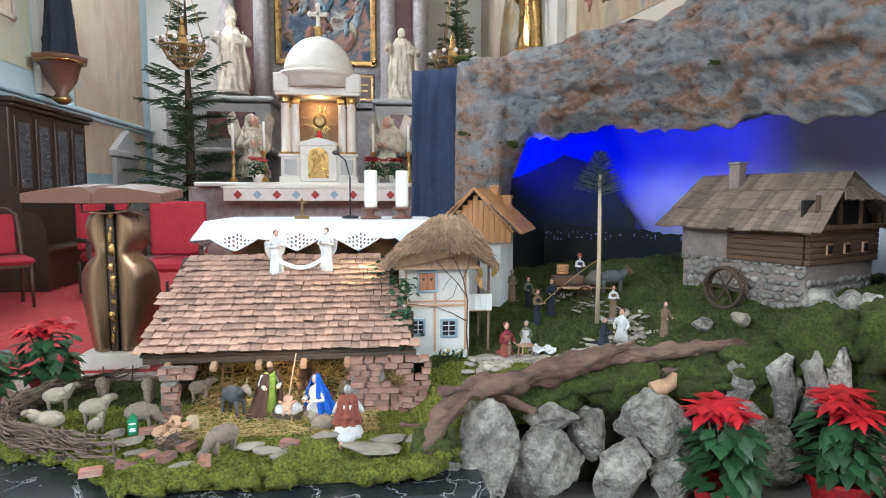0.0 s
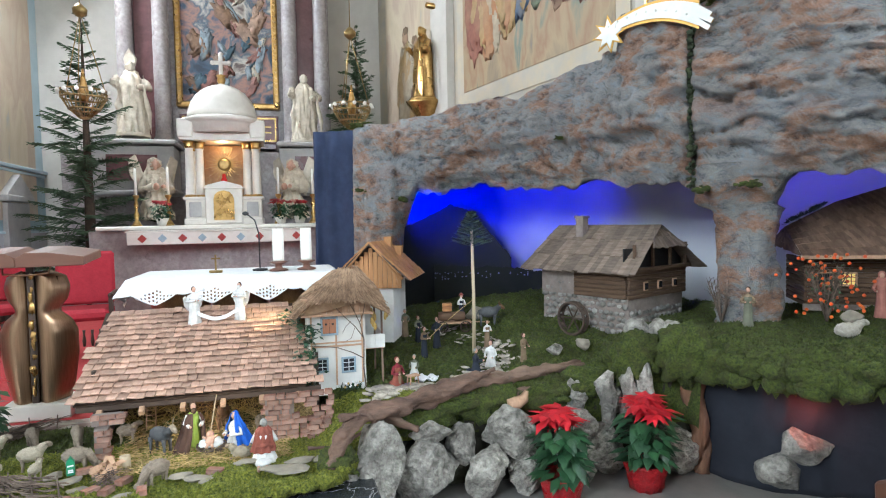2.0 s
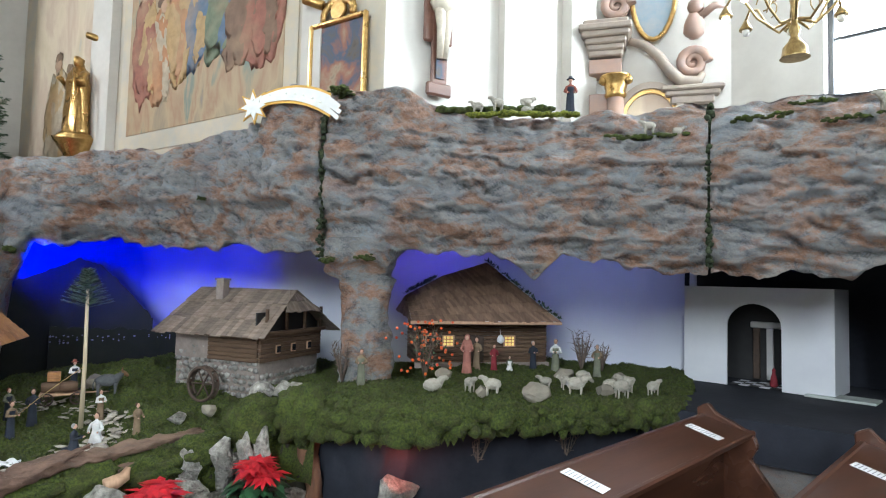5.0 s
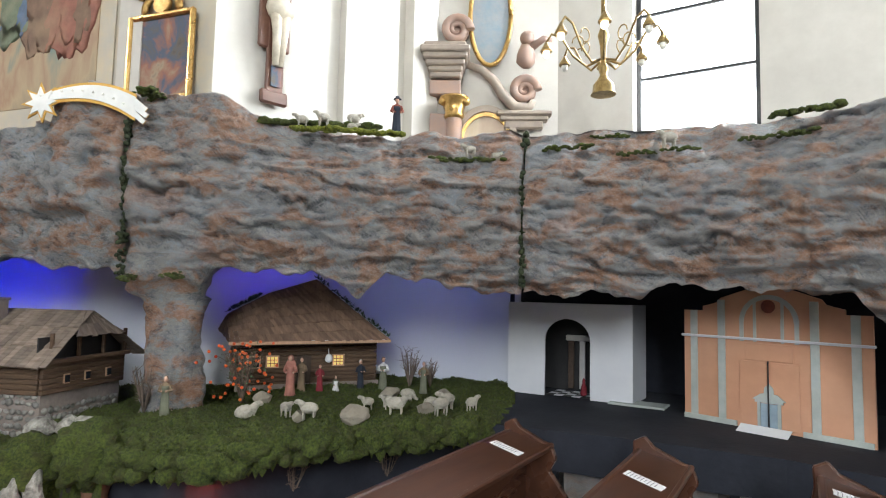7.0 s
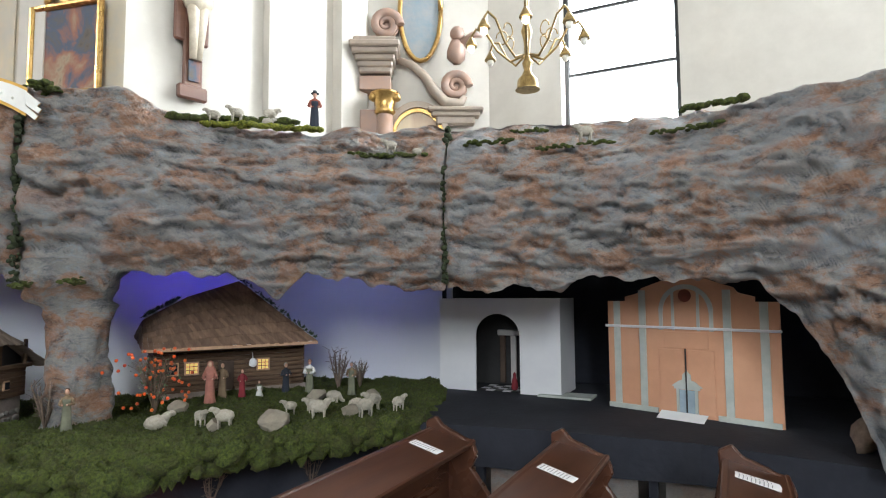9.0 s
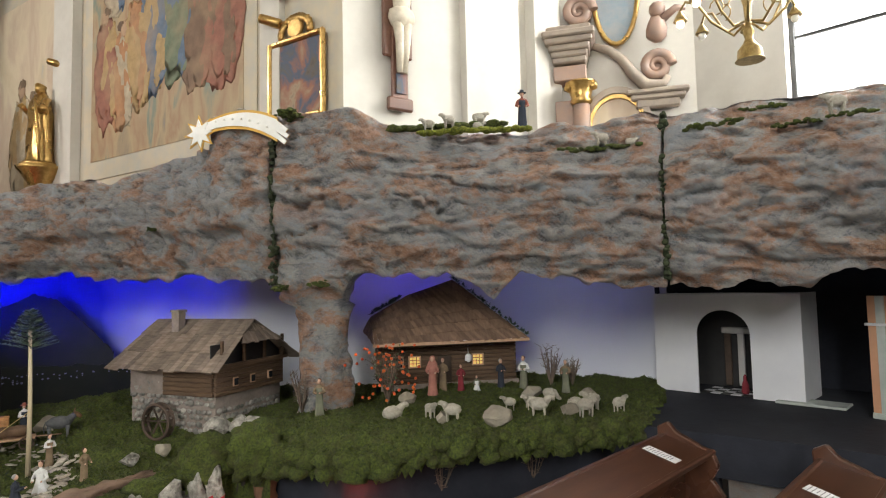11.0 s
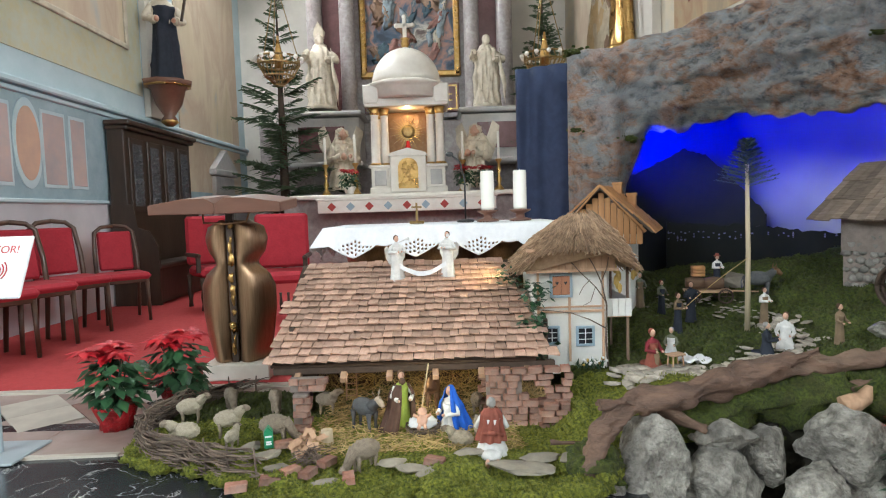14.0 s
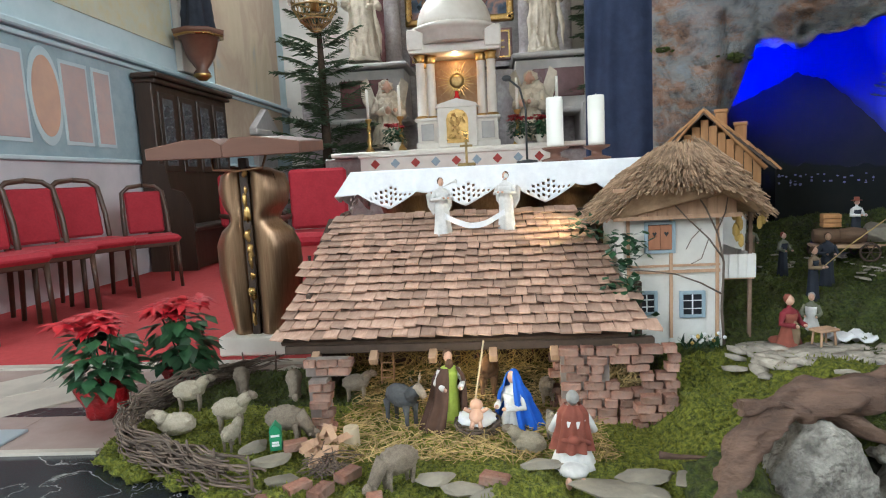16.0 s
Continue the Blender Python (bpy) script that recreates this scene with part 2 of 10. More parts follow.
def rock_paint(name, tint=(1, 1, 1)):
    """Painted plaster rock: blue-grey, rust and pale crests in bands, with crevice shade put into the colour."""
    m = bpy.data.materials.new(name)
    m.use_nodes = True
    nd, ln = m.node_tree.nodes, m.node_tree.links
    bs = nd["Principled BSDF"]
    tc = nd.new("ShaderNodeTexCoord")
    mp = nd.new("ShaderNodeMapping")
    mp.inputs["Scale"].default_value = (1, 1, 1.7)
    ln.new(tc.outputs["Object"], mp.inputs["Vector"])

    def nz(scale, detail, dist=0.0, r=0.6):
        n = nd.new("ShaderNodeTexNoise")
        n.inputs["Scale"].default_value, n.inputs["Detail"].default_value = scale, detail
        n.inputs["Distortion"].default_value, n.inputs["Roughness"].default_value = dist, r
        ln.new(mp.outputs[0], n.inputs["Vector"])
        return n.outputs["Fac"]

    big, mid, fine, patch = nz(1.5, 6, 0.6), nz(7.5, 10, 0.5, 0.78), nz(55, 8, 0.3, 0.8), nz(3.6, 8, 0.4, 0.68)

    def ramp(fac, stops):
        r = nd.new("ShaderNodeValToRGB")
        e = r.color_ramp.elements
        e[0].position, e[0].color = stops[0][0], (*stops[0][1], 1)
        e[1].position, e[1].color = stops[-1][0], (*stops[-1][1], 1)
        for p, c in stops[1:-1]:
            e.new(p).color = (*c, 1)
        ln.new(fac, r.inputs[0])
        return r.outputs[0]

    def blend(fac, a, b):
        x = nd.new("ShaderNodeMix")
        x.data_type = "RGBA"
        if isinstance(fac, float):
            x.inputs["Factor"].default_value = fac
        else:
            ln.new(fac, x.inputs["Factor"])
        for k, v in ((6, a), (7, b)):
            if isinstance(v, tuple):
                x.inputs[k].default_value = (*v, 1)
            else:
                ln.new(v, x.inputs[k])
        return x.outputs[2]

    def span(v, lo, hi, top):
        k = nd.new("ShaderNodeMapRange")
        k.inputs["From Min"].default_value, k.inputs["From Max"].default_value, k.inputs["To Max"].default_value = lo, hi, top
        ln.new(v, k.inputs["Value"])
        return k.outputs[0]

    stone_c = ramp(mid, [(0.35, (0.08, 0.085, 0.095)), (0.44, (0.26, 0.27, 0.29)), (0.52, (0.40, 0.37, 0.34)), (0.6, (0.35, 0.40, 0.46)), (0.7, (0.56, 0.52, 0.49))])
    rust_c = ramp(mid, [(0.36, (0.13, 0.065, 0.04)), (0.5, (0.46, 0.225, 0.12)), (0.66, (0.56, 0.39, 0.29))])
    col = blend(span(patch, 0.47, 0.56, 0.9), stone_c, rust_c)
    col = blend(span(big, 0.52, 0.64, 0.5), col, (0.37, 0.41, 0.46))
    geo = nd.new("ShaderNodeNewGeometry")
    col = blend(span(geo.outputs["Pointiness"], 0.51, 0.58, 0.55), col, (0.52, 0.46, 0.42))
    # hollows darkened by Pointiness: crevice shade put into the colour besides the dark wash
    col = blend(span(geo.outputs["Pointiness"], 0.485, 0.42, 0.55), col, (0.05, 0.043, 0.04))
    col = blend(span(fine, 0.51, 0.68, 0.7), col, (0.60, 0.55, 0.51))
    ln.new(col, bs.inputs["Base Color"])
    bs.inputs["Roughness"].default_value = 0.6
    b1 = nd.new("ShaderNodeBump")
    b1.inputs["Strength"].default_value, b1.inputs["Distance"].default_value = 1.0, 0.08
    ln.new(mid, b1.inputs["Height"])
    b2 = nd.new("ShaderNodeBump")
    b2.inputs["Strength"].default_value, b2.inputs["Distance"].default_value = 1.0, 0.035
    ln.new(fine, b2.inputs["Height"])
    ln.new(b1.outputs[0], b2.inputs["Normal"])
    ln.new(b2.outputs[0], bs.inputs["Normal"])
    return m


def sky_cloth_lit_blue(name):
    """A backdrop cloth: deep blue at one end, pale at the other; blue lamplight is put into the colour."""
    m = bpy.data.materials.new(name)
    m.use_nodes = True
    nd, ln = m.node_tree.nodes, m.node_tree.links
    tc, sx = nd.new("ShaderNodeTexCoord"), nd.new("ShaderNodeSeparateXYZ")
    ln.new(tc.outputs["Object"], sx.inputs[0])
    nz = nd.new("ShaderNodeTexNoise")
    nz.inputs["Scale"].default_value = 1.4
    ln.new(tc.outputs["Object"], nz.inputs["Vector"])
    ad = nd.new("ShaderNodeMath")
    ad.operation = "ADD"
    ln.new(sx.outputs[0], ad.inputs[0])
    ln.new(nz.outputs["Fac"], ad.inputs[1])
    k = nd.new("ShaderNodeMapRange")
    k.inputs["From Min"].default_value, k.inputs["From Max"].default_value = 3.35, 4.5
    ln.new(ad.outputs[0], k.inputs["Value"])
    # the blue end carries stage light in its colour, fading out along x
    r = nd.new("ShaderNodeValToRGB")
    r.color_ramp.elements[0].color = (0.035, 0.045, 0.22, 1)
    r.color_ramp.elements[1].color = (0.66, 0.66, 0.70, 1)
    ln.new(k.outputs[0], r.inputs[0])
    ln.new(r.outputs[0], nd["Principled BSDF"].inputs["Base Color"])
    nd["Principled BSDF"].inputs["Roughness"].default_value = 0.9
    return m


M_WHITE = mat("white_plaster", (0.60, 0.565, 0.505), (0.53, 0.495, 0.44), 2.0, 0.85, bump=0.1, stain_amount=0.15)
M_WALLBLUE = mat("pale_blue_wall_paint", (0.50, 0.60, 0.64), (0.42, 0.54, 0.58), 3.0, 0.8, bump=0.1, stain=(0.55, 0.6, 0.6))
M_BAND = mat("grey_blue_marbled_paint", (0.36, 0.46, 0.50), (0.28, 0.38, 0.43), 5.0, 0.7, bump=0.1)
M_PINKPANEL = mat("pink_marbled_paint", (0.55, 0.40, 0.36), (0.45, 0.38, 0.38), 6.0, 0.7, bump=0.1)
M_LOWWALL = mat("pale_lilac_wall_paint", (0.62, 0.58, 0.60), (0.55, 0.52, 0.55), 3.0, 0.8, bump=0.1)
M_OCHREWALL = mat("faded_ochre_wall_paint", (0.55, 0.46, 0.32), (0.45, 0.42, 0.36), 2.5, 0.8, bump=0.1)
M_FRESCO = picture("faded_fresco", [(0.12, 0.16, 0.22), (0.26, 0.20, 0.13), (0.38, 0.28, 0.16), (0.31, 0.19, 0.11), (0.36, 0.26, 0.15), (0.16, 0.20, 0.16), (0.36, 0.26, 0.17)], 1.1, stretch=(1.3, 1.3, 0.5), distort=0.35)
M_FRESCO2 = picture("pale_fresco", [(0.30, 0.35, 0.38), (0.54, 0.44, 0.30), (0.60, 0.50, 0.36), (0.50, 0.38, 0.28), (0.56, 0.46, 0.34), (0.40, 0.43, 0.43)], 0.9, stretch=(1, 1, 0.5), distort=0.4)
M_CANVAS = picture("dark_oil_painting", [(0.03, 0.03, 0.03), (0.10, 0.08, 0.06), (0.06, 0.08, 0.12), (0.25, 0.10, 0.06), (0.30, 0.22, 0.14), (0.08, 0.07, 0.06)], 2.0, 0.65, distort=0.5)
M_ALTARPIC = picture("altar_painting_colours", [(0.02, 0.03, 0.05), (0.05, 0.08, 0.12), (0.30, 0.16, 0.12), (0.06, 0.09, 0.12), (0.45, 0.40, 0.34), (0.10, 0.07, 0.06)], 1.8, 0.6, distort=0.5)
def veined(name, base, vein, scale=2.2, rough=0.25):
    """Polished dark stone with thin pale veins."""
    m = picture(name, [base, base, base, vein, base, base, base], scale, rough, distort=1.6)
    e = m.node_tree.nodes["Color Ramp"].color_ramp.elements
    for k, p in enumerate((0.30, 0.42, 0.493, 0.5, 0.507, 0.58, 0.70)):
        e[k].position = p
    return m


M_MARBLE_B = veined("black_veined_marble", (0.020, 0.023, 0.026), (0.34, 0.33, 0.32))
M_MARBLE_W = mat("cream_marble", (0.52, 0.47, 0.40), (0.42, 0.37, 0.32), 6.0, 0.35, bump=0.02)
M_MARBLE_R = mat("brownish_red_marble", (0.20, 0.12, 0.10), (0.28, 0.18, 0.15), 7.0, 0.25, bump=0.02)
M_PINKSLAB = mat("rosy_stone_slab", (0.26, 0.175, 0.15), (0.36, 0.27, 0.24), 4.0, 0.45, bump=0.04)
M_NAVE = mat("worn_grey_stone_floor", (0.16, 0.15, 0.14), (0.24, 0.22, 0.2), 3.0, 0.5, bump=0.05)
M_CARPET = mat("red_carpet", (0.42, 0.035, 0.035), (0.34, 0.025, 0.028), 60.0, 0.95, bump=0.3, depth=0.004, stain_amount=0.2)
M_GREYMARBLE = mat("grey_mottled_marble", (0.28, 0.24, 0.24), (0.42, 0.38, 0.36), 14.0, 0.3, bump=0.02, stain=(0.15, 0.11, 0.11))
M_REDMARBLE = mat("dark_red_marble", (0.12, 0.05, 0.05), (0.18, 0.08, 0.08), 8.0, 0.3, bump=0.02)
M_STONE = mat("pale_grey_altar_stone", (0.50, 0.47, 0.44), (0.40, 0.38, 0.37), 5.0, 0.5, bump=0.06)
M_CREAM = mat("cream_white_marble", (0.74, 0.69, 0.62), (0.66, 0.60, 0.53), 6.0, 0.35, bump=0.04, stain_amount=0.2)
M_STATUE = mat("ivory_painted_statue", (0.66, 0.58, 0.46), (0.48, 0.41, 0.31), 7.0, 0.5, bump=0.15)
M_GOLD = mat("gilding", (0.58, 0.37, 0.14), (0.40, 0.24, 0.075), 20.0, 0.3, metal=0.9, bump=0.15)
M_BRASS = mat("old_brass", (0.42, 0.30, 0.13), (0.25, 0.17, 0.07), 20.0, 0.4, metal=0.95, bump=0.1)
M_BRONZE = mat("brushed_bronze", (0.42, 0.27, 0.165), (0.30, 0.19, 0.11), 5.0, 0.33, metal=0.9, bump=0.08, stretch=(30, 30, 1))
M_DARKWOOD = mat("dark_carved_oak", (0.055, 0.032, 0.020), (0.035, 0.02, 0.013), 12.0, 0.45, bump=0.2, stretch=(1, 1, 0.2))
M_PEW = mat("polished_brown_pew_wood", (0.09, 0.036, 0.02), (0.055, 0.022, 0.013), 10.0, 0.3, bump=0.1, stretch=(0.2, 1, 1))
M_LECTWOOD = mat("reddish_brown_lectern_top", (0.17, 0.078, 0.05), (0.13, 0.058, 0.038), 8.0, 0.4, bump=0.08, stretch=(0.2, 1, 1))
M_CHAIRWOOD = mat("brown_chair_wood", (0.09, 0.045, 0.028), (0.06, 0.03, 0.018), 10.0, 0.35, bump=0.1)
M_REDCLOTH = mat("red_upholstery", (0.40, 0.02, 0.035), (0.32, 0.015, 0.028), 50.0, 0.85, bump=0.2, depth=0.003, stain_amount=0.15)
M_LINEN = mat("white_linen", (0.74, 0.735, 0.75), (0.67, 0.665, 0.685), 30.0, 0.8, bump=0.2, depth=0.004, stain_amount=0.08)
M_WAX = mat("white_wax", (0.82, 0.79, 0.72), (0.78, 0.75, 0.68), 6.0, 0.45, bump=0.03, stain_amount=0.1)
M_NAVY = mat("navy_blue_cloth", (0.018, 0.028, 0.065), (0.026, 0.038, 0.085), 12.0, 0.85, bump=0.3, stain_amount=0.2)
M_BLACK = mat("black_cloth", (0.008, 0.009, 0.016), (0.013, 0.015, 0.024), 10.0, 0.85, bump=0.3)
M_SKY = sky_cloth_lit_blue("painted_backdrop_cloth")
M_HILL = mat("dark_painted_hills", (0.004, 0.006, 0.004), (0.009, 0.010, 0.006), 6.0, 0.9, bump=0.2)
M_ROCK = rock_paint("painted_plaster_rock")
M_MOSS = mat("green_moss", (0.022, 0.035, 0.005), (0.105, 0.132, 0.014), 60.0, 0.95, bump=1.0, depth=0.02, stain=(0.05, 0.04, 0.015), stain_amount=0.6, detail=9)
M_MOSSLIGHT = mat("bright_green_moss", (0.045, 0.062, 0.006), (0.30, 0.315, 0.03), 70.0, 0.95, bump=1.0, depth=0.02, detail=9)
M_EARTH = mat("dark_earth_bank", (0.025, 0.022, 0.016), (0.05, 0.04, 0.028), 14.0, 0.95, bump=0.8, depth=0.02, stain=(0.03, 0.045, 0.012))
M_LIME = mat("pale_limestone", (0.15, 0.135, 0.115), (0.52, 0.48, 0.42), 19.0, 0.85, bump=1.0, depth=0.035, stain=(0.09, 0.08, 0.07), stain_amount=0.75, detail=9, vary=0.15)
M_SLAB = mat("flat_beige_stone", (0.30, 0.26, 0.20), (0.22, 0.19, 0.15), 14.0, 0.85, bump=0.4, vary=0.15)
M_BRICK = mat("small_red_brick", (0.33, 0.15, 0.10), (0.19, 0.085, 0.06), 30.0, 0.9, bump=1.0, depth=0.008, stain=(0.44, 0.34, 0.28), stain_amount=0.55, vary=0.35)
M_MORTAR = mat("grey_mortar", (0.27, 0.22, 0.19), (0.2, 0.16, 0.14), 20.0, 0.95, bump=0.5)
M_SHINGLE = mat("split_wood_shingle", (0.50, 0.325, 0.245), (0.38, 0.235, 0.17), 30.0, 0.8, bump=0.9, stretch=(2, 0.6, 1), depth=0.003, vary=0.3)
M_SHINGLE_J = mat("split_wood_shingle_far", (0.50, 0.325, 0.245), (0.38, 0.235, 0.17), 30.0, 0.8, bump=0.35, stretch=(2, 0.6, 1), depth=0.002, island=0.2)
M_NEWSHINGLE = mat("orange_pine_boards", (0.45, 0.22, 0.085), (0.34, 0.16, 0.06), 14.0, 0.7, bump=0.3, stretch=(3, 3, 0.3), depth=0.003, island=0.15)
M_OLDPLANK = mat("weathered_grey_planks", (0.15, 0.108, 0.08), (0.245, 0.19, 0.15), 16.0, 0.85, bump=0.4, stretch=(3, 0.6, 1), depth=0.003, island=0.3)
M_BROWNPLANK = mat("weathered_brown_shingles", (0.17, 0.10, 0.065), (0.25, 0.155, 0.105), 16.0, 0.85, bump=0.4, stretch=(3, 0.6, 1), depth=0.003, island=0.25)
M_LOGWALL = mat("brown_log_wall", (0.075, 0.042, 0.025), (0.125, 0.072, 0.04), 14.0, 0.8, bump=0.4, stretch=(0.4, 0.4, 3), island=0.25)
M_BEAM = mat("dark_timber", (0.05, 0.032, 0.022), (0.08, 0.05, 0.035), 14.0, 0.8, bump=0.4)
M_BOARD = mat("pale_brown_boards", (0.48, 0.30, 0.19), (0.38, 0.23, 0.14), 16.0, 0.75, bump=0.3, stretch=(3, 3, 0.3), island=0.15)
M_DRIFT = mat("driftwood", (0.17, 0.098, 0.066), (0.06, 0.033, 0.023), 11.0, 0.75, bump=1.0, stretch=(0.5, 1.5, 1.5), depth=0.015, stain=(0.30, 0.21, 0.15))
M_STRAW = mat("dry_straw", (0.50, 0.36, 0.15), (0.36, 0.25, 0.10), 20.0, 0.85, bump=0.3, island=0.35)
M_THATCH = mat("thatch_straw", (0.42, 0.28, 0.175), (0.27, 0.17, 0.105), 20.0, 0.85, bump=0.3, island=0.35)
M_TWIG = mat("dry_twigs", (0.20, 0.145, 0.11), (0.12, 0.085, 0.065), 20.0, 0.85, bump=0.3, island=0.4)
M_WHITEWASH = mat("dirty_whitewash", (0.72, 0.70, 0.66), (0.62, 0.60, 0.57), 9.0, 0.9, bump=0.4, depth=0.004, stain=(0.50, 0.44, 0.36), stain_amount=0.35)
M_BLUEFRAME = mat("grey_blue_painted_wood", (0.34, 0.42, 0.48), (0.28, 0.36, 0.42), 20.0, 0.7, bump=0.2)
M_SHUTTER = mat("orange_brown_shutter", (0.44, 0.19, 0.10), (0.34, 0.14, 0.075), 14.0, 0.7, bump=0.2, stretch=(3, 3, 0.3))
# near-black for tiles and joints; also colours in the shade of openings
M_DARK = mat("near_black_and_interior_shade", (0.012, 0.011, 0.012), (0.02, 0.018, 0.018), 10.0, 0.6, bump=0.1)
M_GLASSDARK = mat("dark_window_glass", (0.02, 0.022, 0.026), (0.03, 0.03, 0.036), 3.0, 0.12, bump=0.0)
M_FLEECE = mat("grey_brown_fleece", (0.36, 0.29, 0.22), (0.25, 0.195, 0.145), 45.0, 0.95, bump=1.0, depth=0.006, vary=0.25)
M_FLEECEG = mat("dusty_cream_fleece", (0.52, 0.45, 0.34), (0.38, 0.32, 0.235), 45.0, 0.95, bump=0.9, depth=0.005, vary=0.2)
M_FLEECEW = mat("cream_fleece", (0.47, 0.43, 0.36), (0.36, 0.32, 0.26), 45.0, 0.95, bump=0.8, depth=0.005, vary=0.1)
M_SKIN = mat("flesh_coloured_wax", (0.55, 0.33, 0.24), (0.50, 0.29, 0.2), 8.0, 0.5, bump=0.05, stain_amount=0.1)
M_LEAF = mat("dark_green_leaf", (0.018, 0.055, 0.025), (0.03, 0.085, 0.03), 14.0, 0.45, bump=0.3, island=0.35)
M_PETAL = mat("red_poinsettia_bract", (0.52, 0.012, 0.02), (0.40, 0.008, 0.018), 14.0, 0.6, bump=0.3, island=0.25)
M_FOIL = mat("red_crinkled_foil", (0.40, 0.01, 0.015), (0.30, 0.008, 0.012), 16.0, 0.3, bump=1.0, depth=0.02)
M_SPRUCE = mat("spruce_needles", (0.055, 0.095, 0.05), (0.11, 0.155, 0.08), 14.0, 0.8, bump=0.3, island=0.35)
M_BARK = mat("brown_bark", (0.10, 0.065, 0.042), (0.06, 0.04, 0.028), 20.0, 0.9, bump=0.6)
M_PALEPOLE = mat("peeled_pale_pole", (0.52, 0.42, 0.28), (0.45, 0.36, 0.24), 20.0, 0.7, bump=0.2, stretch=(3, 3, 0.3))
M_PAPER = mat("white_paper", (0.78, 0.78, 0.78), (0.74, 0.74, 0.75), 10.0, 0.8, bump=0.02, stain_amount=0.05)
M_BOXWHITE = mat("white_painted_board", (0.72, 0.71, 0.73), (0.67, 0.66, 0.69), 3.0, 0.8, bump=0.05, stain_amount=0.1)
M_SALMON = mat("salmon_painted_board", (0.62, 0.32, 0.19), (0.55, 0.28, 0.165), 4.0, 0.8, bump=0.1, stain=(0.62, 0.40, 0.27), stain_amount=0.4)
M_GREYTRIM = mat("pale_grey_trim_paint", (0.50, 0.52, 0.48), (0.42, 0.45, 0.42), 10.0, 0.8, bump=0.2)
M_STEEL = mat("grey_painted_steel", (0.40, 0.45, 0.48), (0.36, 0.41, 0.44), 5.0, 0.4, metal=0.3, bump=0.02)
M_MIC = mat("black_plastic", (0.02, 0.02, 0.022), (0.03, 0.03, 0.03), 20.0, 0.45, bump=0.05)


def cloth(name, c):
    return mat(name, c, tuple(v * 0.7 for v in c), 18.0, 0.85, bump=0.4, depth=0.004, stain_amount=0.2)


M_BLUEROBE, M_BROWNROBE, M_GREENROBE = cloth("blue_robe", (0.01, 0.10, 0.52)), cloth("brown_robe", (0.085, 0.04, 0.025)), cloth("green_robe", (0.36, 0.48, 0.08))
M_WHITEROBE, M_RUST, M_DARKSUIT = cloth("white_robe", (0.72, 0.70, 0.68)), cloth("rust_cloth", (0.26, 0.07, 0.045)), cloth("dark_suit_cloth", (0.02, 0.025, 0.04))
M_KHAKI, M_PINKROBE, M_REDROBE, M_GREYROBE = cloth("khaki_cloth", (0.22, 0.15, 0.09)), cloth("dusty_rose_robe", (0.42, 0.17, 0.13)), cloth("wine_red_robe", (0.22, 0.02, 0.03)), cloth("grey_green_robe", (0.16, 0.16, 0.11))

# ---- the church ----
def wall(name, a, b, z0, z1, thick, material, label, holes=(), side=1):
    """A wall from a to b in plan; its inner face runs along a-b; holes are (from, to, z0, z1) along it."""
    a, b = V((*a, 0)), V((*b, 0))
    d = (b - a)
    length = d.length
    m = Matrix.Translation((a.x, a.y, 0)) @ Matrix.Rotation(math.atan2(d.y, d.x), 4, "Z")
    bm = B()
    xs = sorted({0.0, length, *[h[0] for h in holes], *[h[1] for h in holes]})
    for x0, x1 in zip(xs, xs[1:]):
        cols = [(z0, z1)]
        for h in holes:
            if h[0] <= x0 + 1e-6 and x1 <= h[1] + 1e-6:
                cols = [(z0, h[2]), (h[3], z1)]
        for c0, c1 in cols:
            if c1 - c0 > 1e-4:
                box(bm, (x1 - x0, thick, c1 - c0), ((x0 + x1) / 2, side * thick / 2, (c0 + c1) / 2))
    bmesh.ops.remove_doubles(bm, verts=bm.verts, dist=1e-5)
    ob = solid(name, bm, material, label, "wall", kind="structure")
    ob.matrix_basis = m
    return ob


H_TOP, FLOOR = 9.5, -0.28
R0, R1, R2, R3 = (3.0, 14.2), (4.95, 4.75), (8.1, 3.95), (9.0, 2.3)
wall("wall_left", (-4.25, 4.4), (-4.25, 14.2), 0, H_TOP, 0.5, M_WALLBLUE, "tall pale blue painted chancel wall with mouldings", holes=[(6.5, 7.9, 5.2, 8.6)], side=1)
wall("wall_back", (-4.25, 14.2), (3.0, 14.2), 0, H_TOP, 0.5, M_WHITE, "white plaster wall behind the high altar")
wall("wall_right_chancel", R0, R1, -0.3, H_TOP, 0.5, M_OCHREWALL, "ochre chancel wall with faded painted decoration", side=1)
wall("wall_arch", R1, R2, -0.3, H_TOP, 0.4, M_WHITE, "white plaster wall beside the chancel arch", side=1)
wall("wall_diagonal", R2, R3, -0.3, H_TOP, 0.4, M_WHITE, "white plaster corner wall behind the side altar", side=1)
wall("wall_right_nave", R3, (9.0, -13.0), -0.3, H_TOP, 0.5, M_WHITE, "white nave wall with tall bright windows", holes=[(1.08, 2.62, 3.3, 8.4), (6.15, 7.65, 3.3, 8.4)], side=1)
wall("wall_rear", (9.0, -13.0), (-9.0, -13.0), -0.3, H_TOP, 0.5, M_WHITE, "white plaster rear wall of the nave", holes=[(7.7, 10.3, 4.6, 8.4)], side=1)
wall("wall_left_nave", (-9.0, -13.0), (-9.0, 4.4), -0.3, H_TOP, 0.5, M_WHITE, "white nave wall with tall windows", holes=[(6.75, 8.25, 3.8, 8.3), (11.75, 13.25, 3.8, 8.3)], side=1)
wall("wall_left_arch", (-9.0, 4.4), (-4.25, 4.4), -0.3, H_TOP, 0.5, M_WHITE, "white plaster wall beside the chancel arch", side=1)
bm = B()
